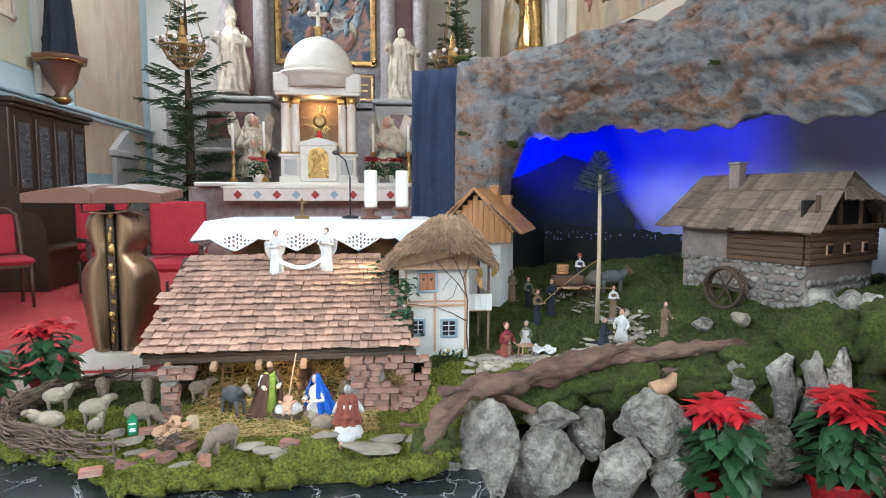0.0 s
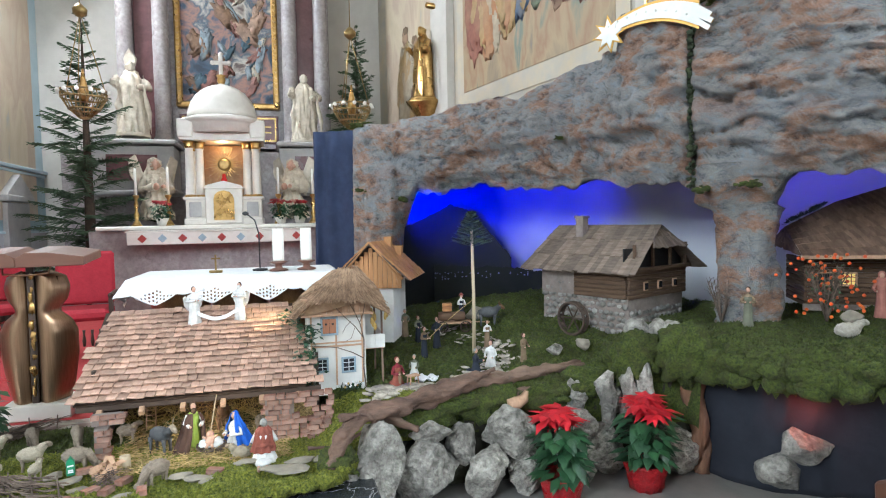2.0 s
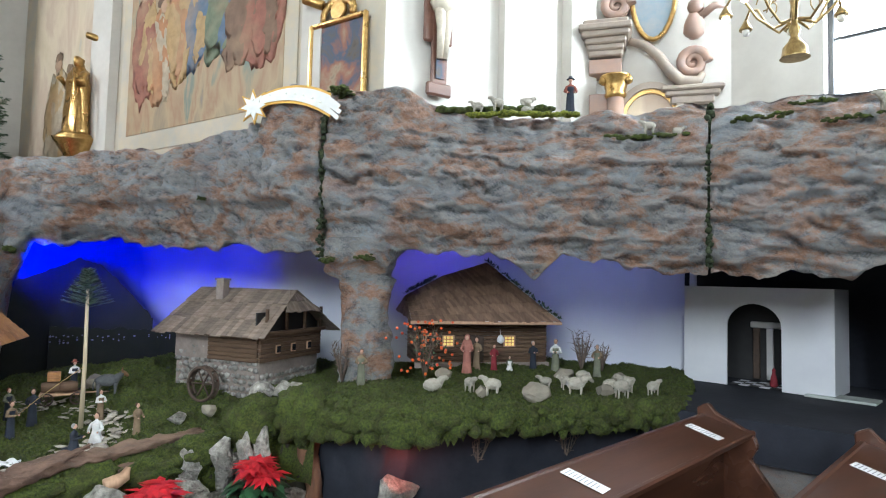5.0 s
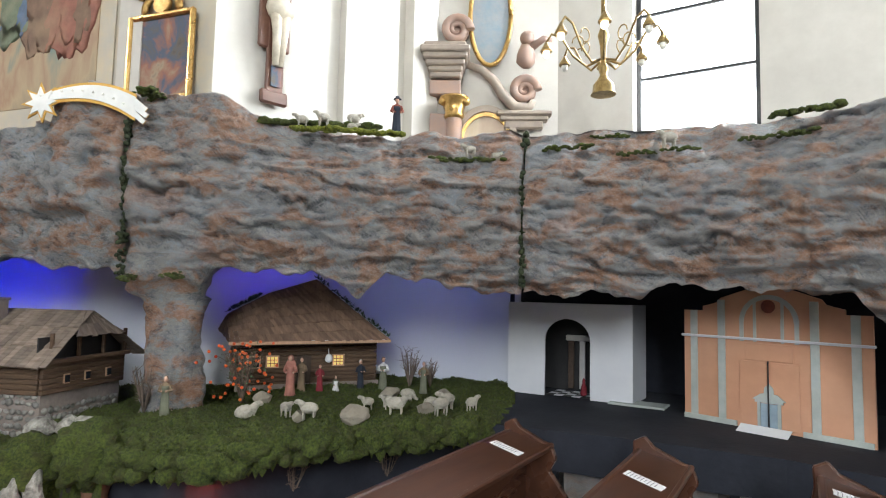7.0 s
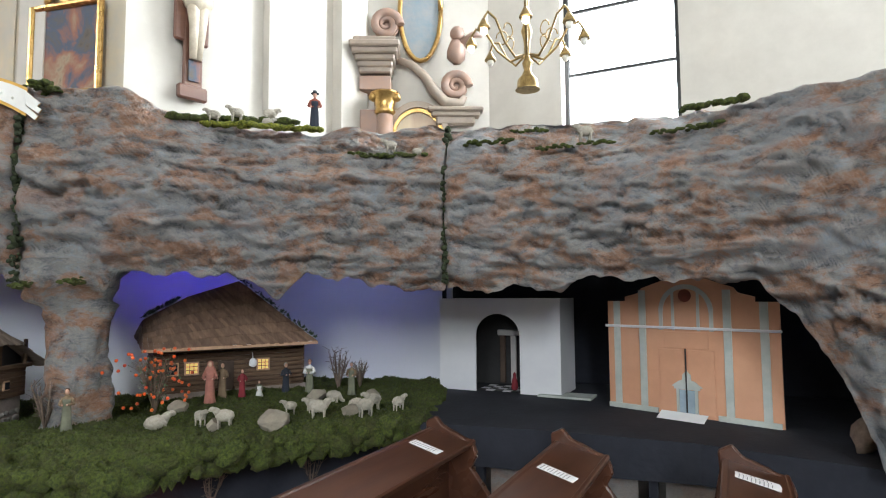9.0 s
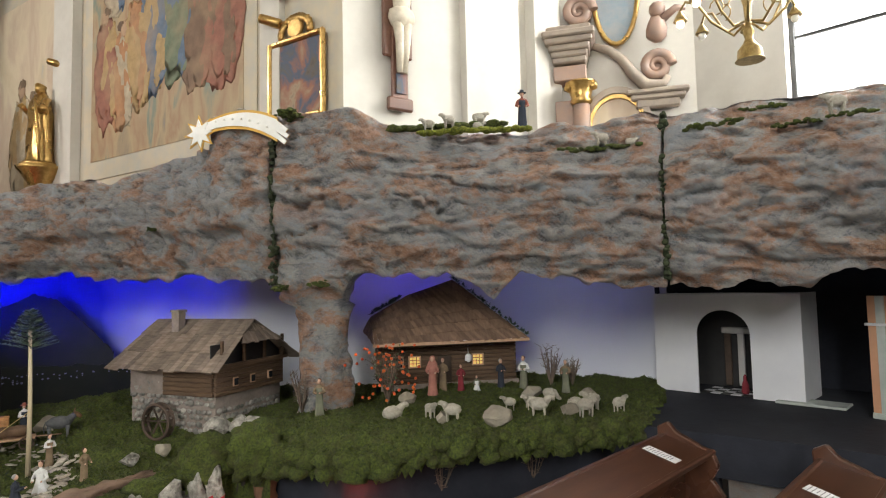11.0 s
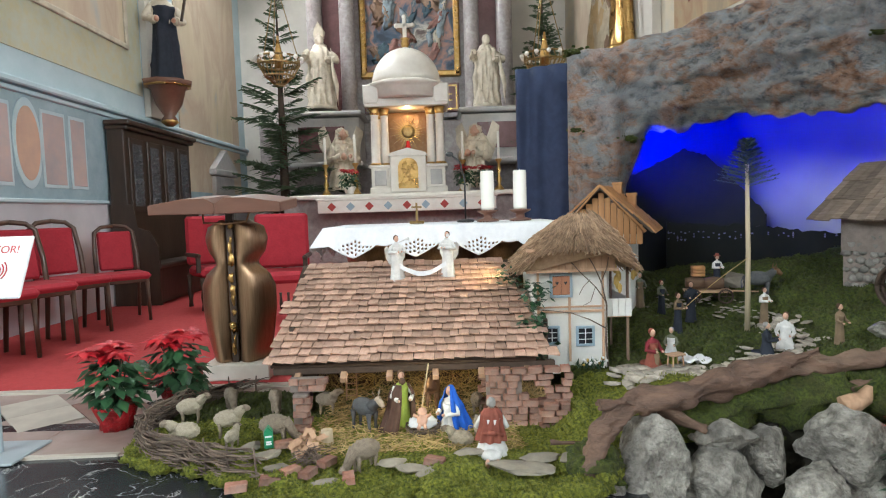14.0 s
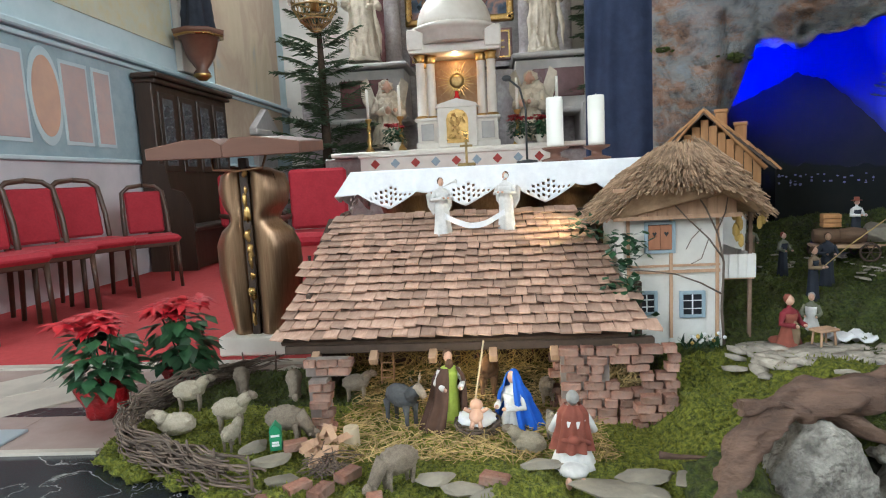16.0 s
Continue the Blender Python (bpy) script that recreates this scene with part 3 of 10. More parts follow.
box(bm, (20, 30, 0.3), (0, 0.7, H_TOP + 0.15))
solid("ceiling", bm, M_WHITE, "white plaster church ceiling", "ceiling", kind="structure")
bm = B()
box(bm, (19, 16.6, 0.2), (0, -4.9, FLOOR - 0.1))
box(bm, (8.6, 6.0, 0.2), (5.2, 6.4, FLOOR - 0.104))
solid("floor", bm, M_NAVE, "worn grey stone floor of the nave", "floor", kind="structure")

# sanctuary floor: dark marble border, rosy slabs, chequered tiles, carpet
plat = thing("sanctuary_floor", pose(0, 0, 0), "raised marble sanctuary floor with chequered tiles", "floor", kind="structure")
bm = B()
box(bm, (7.6, 1.2, 0.14), (-2.9, 3.45, -0.078), bevel=0.012)
box(bm, (7.9, 1.6, 0.13), (-2.95, 3.35, -0.213), bevel=0.012)
part("step", bm, M_MARBLE_B, plat, "black veined marble step")
bm = B()
box(bm, (11.0, 10.6, 0.2), (1.0, 9.1, -0.108))
part("screed", bm, M_PINKSLAB, plat)
bm = B()
box(bm, (3.4, 0.03, 0.02), (-3.2, 3.575, -0.004), (0, 0, 1.5))
part("inlay", bm, M_MARBLE_W, plat, "pale marble inlay strip")
for i in range(5):
    bm = B()
    box(bm, (0.796, 0.36, 0.03), (-1.6 - 0.8 * i, 3.79, -0.0145), bevel=0.002)
    part("slab", bm, M_PINKSLAB, plat)
bm = B()
box(bm, (3.4, 0.1, 0.02), (-2.9, 4.02, -0.0085))
part("inlay", bm, M_MARBLE_B, plat, "black marble inlay strip")
tile_mats = (M_MARBLE_B, M_MARBLE_W, M_MARBLE_R)
tile_mesh = {}
for k, tm in enumerate(tile_mats):
    bm = B()
    box(bm, (0.326, 0.326, 0.02), (0, 0, 0), bevel=0.0025)
    me = bpy.data.meshes.new("tile")
    bm.to_mesh(me)
    bm.free()
    me.materials.append(tm)
    tile_mesh[k] = me
for i in range(16):
    for j in range(4):
        x, y = -4.1 + i * 0.2335, 4.28 + j * 0.2335 / 2 * 2 - 0.1
        if (i + j) % 2 == 0 and y < 4.62 and x < -0.6:
            shared("tile", tile_mesh[(i // 2 + j) % 3], plat, pose(x, y, -0.0115 + 0.004, 0, 0, 45))
bm = B()
box(bm, (3.6, 0.07, 0.02), (-2.5, 4.72, -0.0045))
part("inlay", bm, M_MARBLE_W, plat, "pale marble edge strip of the carpet")
bm = B()
box(bm, (5.6, 6.2, 0.012), (-1.45, 7.86, 0.0), bevel=0.004)
solid("carpet", bm, M_CARPET, "red carpet laid over the sanctuary floor", "carpet", kind="structure")

# painted left wall: ledge, band, panels, ovals
X = -4.25
dado = thing("dado", pose(0, 0, 0), "painted dado with blue-grey bands, pink panels and a pale ledge", "wall panel", kind="structure")
bm = B()
box(bm, (0.012, 9.7, 1.35), (X + 0.006, 9.35, 0.68))
part("lower_field", bm, M_LOWWALL, dado, "pale lilac lower field")
bm = B()
box(bm, (0.016, 9.7, 1.2), (X + 0.008, 9.35, 1.96))
part("upper_field", bm, M_BAND, dado, "grey blue marbled field")
bm = B()
box(bm, (0.05, 9.7, 0.045), (X + 0.025, 9.35, 1.375), bevel=0.01)
part("rail", bm, M_WALLBLUE, dado)
bm = B()
box(bm, (0.09, 9.7, 0.07), (X + 0.045, 9.35, 2.6), bevel=0.015)
box(bm, (0.05, 9.7, 0.05), (X + 0.025, 9.35, 2.52), bevel=0.01)
part("ledge", bm, M_WALLBLUE, dado)
for y, w in ((6.6, 0.46), (7.53, 0.36), (7.97, 0.26)):
    bm = B()
    box(bm, (0.012, w + 0.06, 0.86), (X + 0.0215, y, 1.95), bevel=0.004)
    part("panel_border", bm, M_WALLBLUE, dado)
    bm = B()
    box(bm, (0.012, w, 0.78), (X + 0.026, y, 1.95), bevel=0.004)
    part("panel", bm, M_PINKPANEL, dado, "pink marbled panel")
for y in (7.1,):
    for r, mm, dx in ((0.33, M_WALLBLUE, 0.022), (0.27, mat("peach_oval_paint", (0.62, 0.40, 0.29), (0.54, 0.36, 0.28), 5, 0.7, bump=0.05), 0.028)):
        bm = B()
        lathe(bm, [(r, 0), (r, 0.012)], seg=40, m=Matrix.Translation((X + dx - 0.006, y, 1.98)) @ Matrix.Rotation(radians(90), 4, "Y"), sx=1.45, sy=0.66)
        part("oval", bm, mm, dado)
# large wall painting above the ledge, with its painted border
paint = thing("wall_painting", pose(X, 0, 0), "large wall painting with a grey-green border above the ledge", "painting", kind="structure")
bm = B()
box(bm, (0.014, 4.1, 4.6), (0.007, 7.6, 5.25))
part("border", bm, mat("grey_green_border_paint", (0.48, 0.50, 0.42), (0.52, 0.47, 0.30), 7, 0.8, bump=0.05), paint)
bm = B()
box(bm, (0.03, 3.1, 3.7), (0.012, 7.65, 5.45))
part("canvas", bm, M_FRESCO2, paint)
for dy in (-1.6, 1.6):
    bm = B()
    box(bm, (0.05, 0.07, 3.8), (0.025, 7.65 + dy, 5.42), bevel=0.01)
    part("moulding", bm, M_STATUE, paint)
bm = B()
box(bm, (0.05, 3.27, 0.07), (0.025, 7.65, 3.56), bevel=0.01)
part("moulding", bm, M_STATUE, paint)
# pilaster and fresco beyond
bm = B()
box(bm, (0.1, 0.5, 6.8), (X + 0.05, 9.95, 6.06), bevel=0.01)
solid("pilaster", bm, M_WHITE, "white wall pilaster of the chancel", "pilaster", kind="structure")
bm = B()
box(bm, (0.02, 2.9, 5.6), (X + 0.01, 12.3, 4.4))
solid("wall_fresco", bm, M_FRESCO2, "faded fresco on the chancel wall", "fresco", kind="structure")
bm = B()
box(bm, (0.10, 1.0, 1.9), (X + 0.05, 12.6, 0.97), bevel=0.01)
box(bm, (0.16, 1.2, 0.12), (X + 0.08, 12.6, 2.0), bevel=0.02)
prism(bm, [(-0.6, 2.06), (0.6, 2.06), (0, 2.45)], 0.14, m=Matrix.Translation((X + 0.005, 12.6, 0)) @ Matrix.Rotation(radians(-90), 4, "Z"))
solid("door_1", bm, M_STONE, "grey stone door surround with a pediment", "door", kind="structure")

# right chancel wall: frescoes, pilasters
def on_wall(a, b, u, z, inset=0.0):
    """The pose of a point u metres along the inner face a-b, x along it, y out of the wall into the room reversed."""
    a, b = V((*a, 0)), V((*b, 0))
    d = (b - a).normalized()
    n = V((d.y, -d.x, 0))
    p = a + d * u + n * inset
    return Matrix.Translation((p.x, p.y, z)) @ Matrix.Rotation(math.atan2(d.y, d.x), 4, "Z")


def panel_on(name, a, b, u0, u1, z0, z1, material, label, category, depth=0.02, kind="structure", inset=0.0):
    bm = B()
    box(bm, (u1 - u0, depth, z1 - z0), (0, -depth / 2, 0), bevel=min(0.004, depth / 4))
    return solid(name, bm, material, label, category, kind=kind, m=on_wall(a, b, (u0 + u1) / 2, (z0 + z1) / 2, inset))


panel_on("wall_fresco", R0, R1, 0.5, 3.0, 2.6, 7.2, M_FRESCO2, "faded fresco of an arched niche", "fresco")
panel_on("pilaster", R0, R1, 3.1, 3.75, -0.0, H_TOP, M_WHITE, "white wall pilaster of the chancel", "pilaster", 0.16)
panel_on("fresco_border", R0, R1, 3.9, 8.2, 3.45, 8.4, M_OCHREWALL, "ochre painted border of a fresco", "fresco", 0.02)
panel_on("wall_fresco", R0, R1, 4.15, 7.95, 3.75, 8.2, M_FRESCO, "large faded fresco in ochre, blue and red", "fresco", 0.03)
def painted_figures(fresco, specs, seed):
    """Robed shapes as thin layers of paint on a fresco: (x, foot, height, robe, mantle)."""
    rnd = random.Random(seed)
    for x, z, h, robe, mantle in specs:
        for colour, dx, dz, sx, sz, tilt in ((robe, 0, 0.40, 0.20, 0.44, 0), (mantle, rnd.uniform(-0.08, 0.08), 0.52, 0.15, 0.33, rnd.uniform(-25, 25)), (mantle, rnd.uniform(0.05, 0.12), 0.25, 0.09, 0.26, rnd.uniform(-15, 15)), ("skin", rnd.uniform(-0.03, 0.03), 0.90, 0.055, 0.075, 0), ("hair", rnd.uniform(-0.02, 0.02), 0.945, 0.06, 0.045, 0)):
            bm = B()
            ball(bm, h, (x + dx * h, -0.031, z + dz * h), (sx, 0.004 / h, sz), (0, tilt, 0), sub=4, rough=0.28, freq=2.0, seed=rnd.random() * 60)
            part("painted_robe", bm, PAINTS[colour], fresco)


PAINTS = {n: mat("fresco_" + n, c, tuple(v * 0.68 for v in c), 7.0, 0.75, bump=0.05, stain=(0.40, 0.29, 0.18), stain_amount=0.55) for n, c in (("blue", (0.11, 0.16, 0.24)), ("red", (0.30, 0.12, 0.08)), ("ochre", (0.44, 0.29, 0.13)), ("orange", (0.42, 0.20, 0.09)), ("green", (0.16, 0.19, 0.12)), ("cream", (0.46, 0.38, 0.27)), ("brown", (0.20, 0.12, 0.075)), ("skin", (0.44, 0.28, 0.18)), ("hair", (0.14, 0.085, 0.05)))}
painted_figures(bpy.data.objects["wall_fresco.002"], ((-1.45, -1.6, 1.9, "red", "ochre"), (-1.0, -1.75, 1.7, "orange", "cream"), (-0.55, -1.5, 2.0, "ochre", "orange"), (-0.1, -1.35, 2.2, "blue", "ochre"), (0.45, -1.2, 2.3, "green", "blue"), (0.95, -1.45, 2.2, "brown", "red"), (1.4, -1.5, 2.5, "red", "brown"), (-1.2, 0.1, 1.7, "cream", "blue"), (-0.4, 0.3, 1.7, "ochre", "red"), (0.5, 0.5, 1.6, "cream", "green"), (1.35, 0.4, 1.6, "blue", "cream")), 12)
painted_figures(bpy.data.objects["wall_fresco.001"], ((-0.1, -1.6, 2.4, "cream", "ochre"), (0.35, -1.5, 2.0, "brown", "cream")), 13)
panel_on("pilaster", R0, R1, 8.35, 8.7, 0.0, H_TOP, M_WHITE, "white wall pilaster of the chancel", "pilaster", 0.1)
panel_on("pilaster", R1, R2, 1.62, 2.5, 0.0, H_TOP, M_WHITE, "white wall pilaster beside the chancel arch", "pilaster", 0.14)
panel_on("pilaster", R1, R2, 2.72, 3.2, 0.0, H_TOP, M_WHITE, "white wall pilaster beside the chancel arch", "pilaster", 0.2)

# windows
def window(name, a, b, u0, u1, z0, z1, label):
    w = thing(name, on_wall(a, b, (u0 + u1) / 2, 0), label, "window", kind="structure")
    wd = u1 - u0
    bm = B()
    for x in (-wd / 2 + 0.03, wd / 2 - 0.03):
        box(bm, (0.06, 0.08, z1 - z0), (x, 0.25, (z0 + z1) / 2), bevel=0.006)
    for z in (z0 + 0.03, z1 - 0.03):
        box(bm, (wd - 0.12, 0.08, 0.06), (0, 0.25, z), bevel=0.006)
    part("window_frame", bm, M_MIC, w)
    for k in range(5):
        bm = B()
        box(bm, (wd - 0.12, 0.04, 0.035), (0, 0.25, z0 + 0.4 + 0.92 * k))
        part("bar", bm, M_MIC, w)
    return w


window("window_1", R3, (9.0, -13.0), 1.08, 2.62, 3.3, 8.4, "tall bright church window with thin dark bars")
window("window_2", R3, (9.0, -13.0), 6.15, 7.65, 3.3, 8.4, "tall bright church window with thin dark bars")
bm = B()
box(bm, (0.05, 60, 40), (16, 0, 12))
solid("backdrop", bm, glow("bright_white_sky", (0.95, 0.97, 1.0), 5.0), "overcast white sky outside the windows", "sky", kind="structure")

# ---- the rock arch ----
PLAN = [(1.15, 5.8), (1.6, 5.68), (2.25, 5.4), (2.6, 4.95), (2.92, 4.5), (3.1, 4.05), (3.3, 3.6), (3.7, 3.1), (4.15, 2.55), (4.65, 1.9), (5.05, 1.2), (5.25, 0.4), (5.25, -0.5), (5.05, -1.4), (4.7, -2.3)]
CUM = [0.0]
for p, q in zip(PLAN, PLAN[1:]):
    CUM.append(CUM[-1] + math.dist(p, q))
TOPS = [(0, 2.36), (0.4, 2.42), (1.2, 2.58), (1.8, 2.57), (2.2, 2.68), (2.4, 2.76), (2.8, 2.77), (2.86, 3.02), (3.4, 3.0), (4.0, 3.03), (4.4, 2.88), (5.35, 2.82), (5.6, 2.88), (6.9, 2.87), (8.0, 2.8), (8.8, 2.76), (9.8, 2.68)]
LOWS = [(0, 0.3), (0.42, 0.3), (0.5, 1.3), (0.68, 1.7), (1.3, 1.78), (1.9, 1.7), (2.5, 1.74), (3.3, 1.67), (3.45, 1.58), (3.95, 1.62), (4.02, 1.7), (4.75, 1.69), (5.08, 1.54), (5.3, 1.68), (5.68, 1.67), (5.8, 1.58), (7.2, 1.57), (7.35, 1.66), (8.45, 1.6), (8.65, 1.4), (8.85, 1.05), (9.05, 0.6), (9.8, 0.6)]


def plan_at(s):
    s = max(0.0, min(CUM[-1] - 1e-6, s))
    for i in range(len(PLAN) - 1):
        if s <= CUM[i + 1]:
            k = (s - CUM[i]) / (CUM[i + 1] - CUM[i])
            return V((PLAN[i][0] + (PLAN[i + 1][0] - PLAN[i][0]) * k, PLAN[i][1] + (PLAN[i + 1][1] - PLAN[i][1]) * k, 0))


def plan_soft(s):
    return (plan_at(s - 0.16) + plan_at(s - 0.08) + plan_at(s) + plan_at(s + 0.08) + plan_at(s + 0.16)) / 5


def out_at(s):
    d = (plan_at(s + 0.25) - plan_at(s - 0.25)).normalized()
    return V((d.y, -d.x, 0))


def rock_surface(s, v, z, p, n):
    """Relief of the rock at arc length s and height z: broken strata ledges, lumps and chips."""
    lump = noise.fractal(V((s * 1.5, v, z * 1.9)), 0.9, 2.0, 3)
    if s > 3.4:
        wav = 0.10 * noise.noise(V((s * 0.7, v, 3.0))) + 0.03 * s - 0.15
        bed = (z + wav) * 5.0 + 0.55 * noise.fractal(V((s * 2.6, z * 3.2, 5.0)), 0.7, 2.1, 5)
        lay = math.floor(bed)
        saw = bed - lay
        depth = max(0.0, 0.45 + 1.3 * noise.noise(V((s * 1.5, lay * 3.7, 0))))
        face = (saw / 0.22 if saw < 0.22 else 1.0 - 0.6 * (saw - 0.22)) - 0.7
        crack = noise.ridged_multi_fractal(V((s * 2.3, v, z * 6.6)), 0.75, 2.15, 5, 1.0, 2.0) - 1.1
        chip = noise.fractal(V((s * 10.0, v, z * 21.0)), 0.7, 2.1, 3)
        return 0.115 * face * depth + 0.06 * lump + 0.045 * crack + 0.02 * chip
    crack = noise.ridged_multi_fractal(V((s * 3.6, v, z * 4.2)), 0.75, 2.15, 5, 1.0, 2.0) - 1.1
    chip = noise.fractal(V((s * 10.0, v, z * 12.0)), 0.7, 2.1, 3)
    return 0.075 * lump + 0.055 * crack + 0.026 * chip


def arch_panel(s0, s1, parent, label):
    bm = B()
    n_s = max(8, int((s1 - s0) / 0.017))
    prof = []
    NF, NT, NB = 76, 8, 16
    for i in range(NT):
        prof.append(("t", i / NT))
    for i in range(NF):
        prof.append(("f", i / NF))
    for i in range(NB + 1):
        prof.append(("b", i / NB))
    rows = []
    for a in range(n_s + 1):
        s = s0 + (s1 - s0) * a / n_s
        jag = 0.05 * noise.fractal(V((s * 3.0, 5.0, 0)), 0.8, 2.0, 3)
        zt = ramp_value(s, TOPS) + jag
        zb = ramp_value(s, LOWS) + 0.045 * noise.fractal(V((s * 4.0, 9.0, 0)), 0.8, 2.0, 3)
        p, n = plan_soft(s), out_at(s)
        back = ramp_value(s, [(4.1, 0.0), (4.5, 1.0), (8.2, 1.0), (8.8, 0.0)])
        row = []
        for kind, u in prof:
            if kind == "t":
                off, z = -0.28 * back - 0.40 * (1 - u), zt - 0.10 * (1 - u) + 0.01
            elif kind == "f":
                z = zt + (zb - zt) * u
                off = 0.16 * math.sin(math.pi * min(1, u * 1.05)) ** 0.7
                off += -0.28 * back * max(0.0, 1 - u / 0.38)
            else:
                off, z = -0.42 * u, zb + 0.16 * u
            r = rock_surface(s, 0 if kind == "f" else 2.0 + u, z, p, n)
            edge = min(1, (s - s0) / 0.04, (s1 - s) / 0.04)
            c = p + n * (off + r - 0.03 * (1 - edge)) + V((0, 0, z))
            if kind == "b":
                c.z += 0.05 * noise.fractal(V((s * 5, u * 3, 3.0)), 0.8, 2.0, 3)
            row.append(bm.verts.new(c))
        rows.append(row)
    for r0, r1 in zip(rows, rows[1:]):
        for i in range(len(r0) - 1):
            f = bm.faces.new((r0[i], r1[i], r1[i + 1], r0[i + 1]))
            f.smooth = True
    for row in (rows[0], rows[-1]):
        bm.faces.new(row)
    bmesh.ops.recalc_face_normals(bm, faces=bm.faces)
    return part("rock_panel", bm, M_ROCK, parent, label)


arch = thing("rock_arch", pose(0, 0, 0), "long painted plaster rock canopy over the crib landscape", "rock canopy")
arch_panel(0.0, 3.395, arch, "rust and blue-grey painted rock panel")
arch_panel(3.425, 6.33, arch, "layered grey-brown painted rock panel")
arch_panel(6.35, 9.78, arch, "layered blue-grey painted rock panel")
# the pillar below the joint
bm = B()
rings = []
pc, pn = plan_at(3.74), out_at(3.74)
pt = V((-pn.y, pn.x, 0))
for i in range(41):
    z = 0.62 + (1.80 - 0.62) * i / 40
    w = ramp_value(z, [(0.62, 0.23), (0.8, 0.21), (1.3, 0.19), (1.45, 0.21), (1.55, 0.30), (1.8, 0.33)])
    ring = []
    for k in range(36):
        a = 2 * math.pi * k / 36
        r = w * (1 + 0.22 * noise.fractal(V((math.cos(a) * 1.6, math.sin(a) * 1.6, z * 5)), 0.8, 2.0, 4))
        c = pc + pt * (r * math.cos(a) + (-0.07 if z > 1.5 else 0) * 1) + pn * (r * 0.75 * math.sin(a) - 0.12) + V((0, 0, z))
        ring.append(bm.verts.new(c))
    rings.append(ring)
for a, b in zip(rings, rings[1:]):
    for k in range(36):
        bm.faces.new((a[k], a[(k + 1) % 36], b[(k + 1) % 36], b[k])).smooth = True
bm.faces.new(rings[0][::-1])
bm.faces.new(rings[-1])
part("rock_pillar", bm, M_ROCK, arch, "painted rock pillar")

# backdrop cloth behind the landscape, dark roof cloth, curtain at the end
BACK = [(1.35, 6.15), (2.2, 6.3), (3.2, 6.05), (4.15, 5.3), (4.78, 4.5), (5.5, 3.98), (6.3, 3.35), (6.8, 2.6), (6.95, 1.95)]


def curve_pts(pts, n):
    out = []
    for i in range(n + 1):
        t = i / n * (len(pts) - 1)
        k = min(int(t), len(pts) - 2)
        u = t - k
        p0, p1, p2, p3 = (V((*pts[max(0, min(len(pts) - 1, j))], 0)) for j in (k - 1, k, k + 1, k + 2))
        out.append(0.5 * ((2 * p1) + (p2 - p0) * u + (2 * p0 - 5 * p1 + 4 * p2 - p3) * u * u + (3 * p1 - p0 - 3 * p2 + p3) * u ** 3))
    return out


def hanging(name, pts, z0, z1, material, label, category, ripple=0.01, n=90, thick=0.006, freq=14):
    bm = B()
    line = curve_pts(pts, n)
    rows = []
    for j in range(13):
        z = z0 + (z1 - z0) * j / 12
        row = []
        for i, p in enumerate(line):
            d = (line[min(i + 1, n)] - line[max(i - 1, 0)]).normalized()
            nn = V((d.y, -d.x, 0))
            row.append(bm.verts.new(p + nn * ripple * (math.sin(i * freq / n * 6.28) + 1.6 * noise.noise(V((i * 0.13, z * 1.5, 0)))) + V((0, 0, z))))
        rows.append(row)
    for a, b in zip(rows, rows[1:]):
        for i in range(n):
            bm.faces.new((a[i], a[i + 1], b[i + 1], b[i])).smooth = True
    ob = solid(name, bm, material, label, category)
    so = ob.modifiers.new("thick", "SOLIDIFY")
    so.thickness = thick
    return ob


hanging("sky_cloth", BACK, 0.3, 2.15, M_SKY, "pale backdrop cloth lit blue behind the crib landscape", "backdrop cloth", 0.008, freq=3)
hanging("curtain", [(0.84, 6.4), (1.05, 6.28), (1.32, 6.15)], 0.02, 2.42, M_NAVY, "navy blue cloth screen hanging beside the rock", "curtain", 0.02, 40, freq=3)
bm = B()
line = curve_pts(BACK, 40)
fr = [plan_soft(0.1 + 6.4 * i / 40) - out_at(0.1 + 6.4 * i / 40) * 0.38 for i in range(41)]
va = [bm.verts.new(p + V((0, 0, 2.13))) for p in line]
vb = [bm.verts.new(p + V((0, 0, 1.98))) for p in fr]
for i in range(40):
    bm.faces.new((va[i], va[i + 1], vb[i + 1], vb[i]))
ob = solid("roof_cloth", bm, M_BLACK, "dark cloth stretched over the crib stage", "cloth")
ob.modifiers.new("thick", "SOLIDIFY").thickness = 0.006
# dark painted hills with village lights
def hills(pts, heights, seed, label):
    bm = B()
    line = curve_pts(pts, 60)
    lo = [bm.verts.new(p + V((0, 0, 0.4))) for p in line]
    hi = [bm.verts.new(p + V((0, 0, ramp_value(i / 60, heights) + 0.03 * noise.fractal(V((i * 0.3, seed, 0)), 0.8, 2, 3)))) for i, p in enumerate(line)]
    for i in range(60):
        bm.faces.new((lo[i], lo[i + 1], hi[i + 1], hi[i]))
    ob = solid("painted_hill", bm, M_HILL, label, "scenery panel")
    ob.modifiers.new("thick", "SOLIDIFY").thickness = 0.012


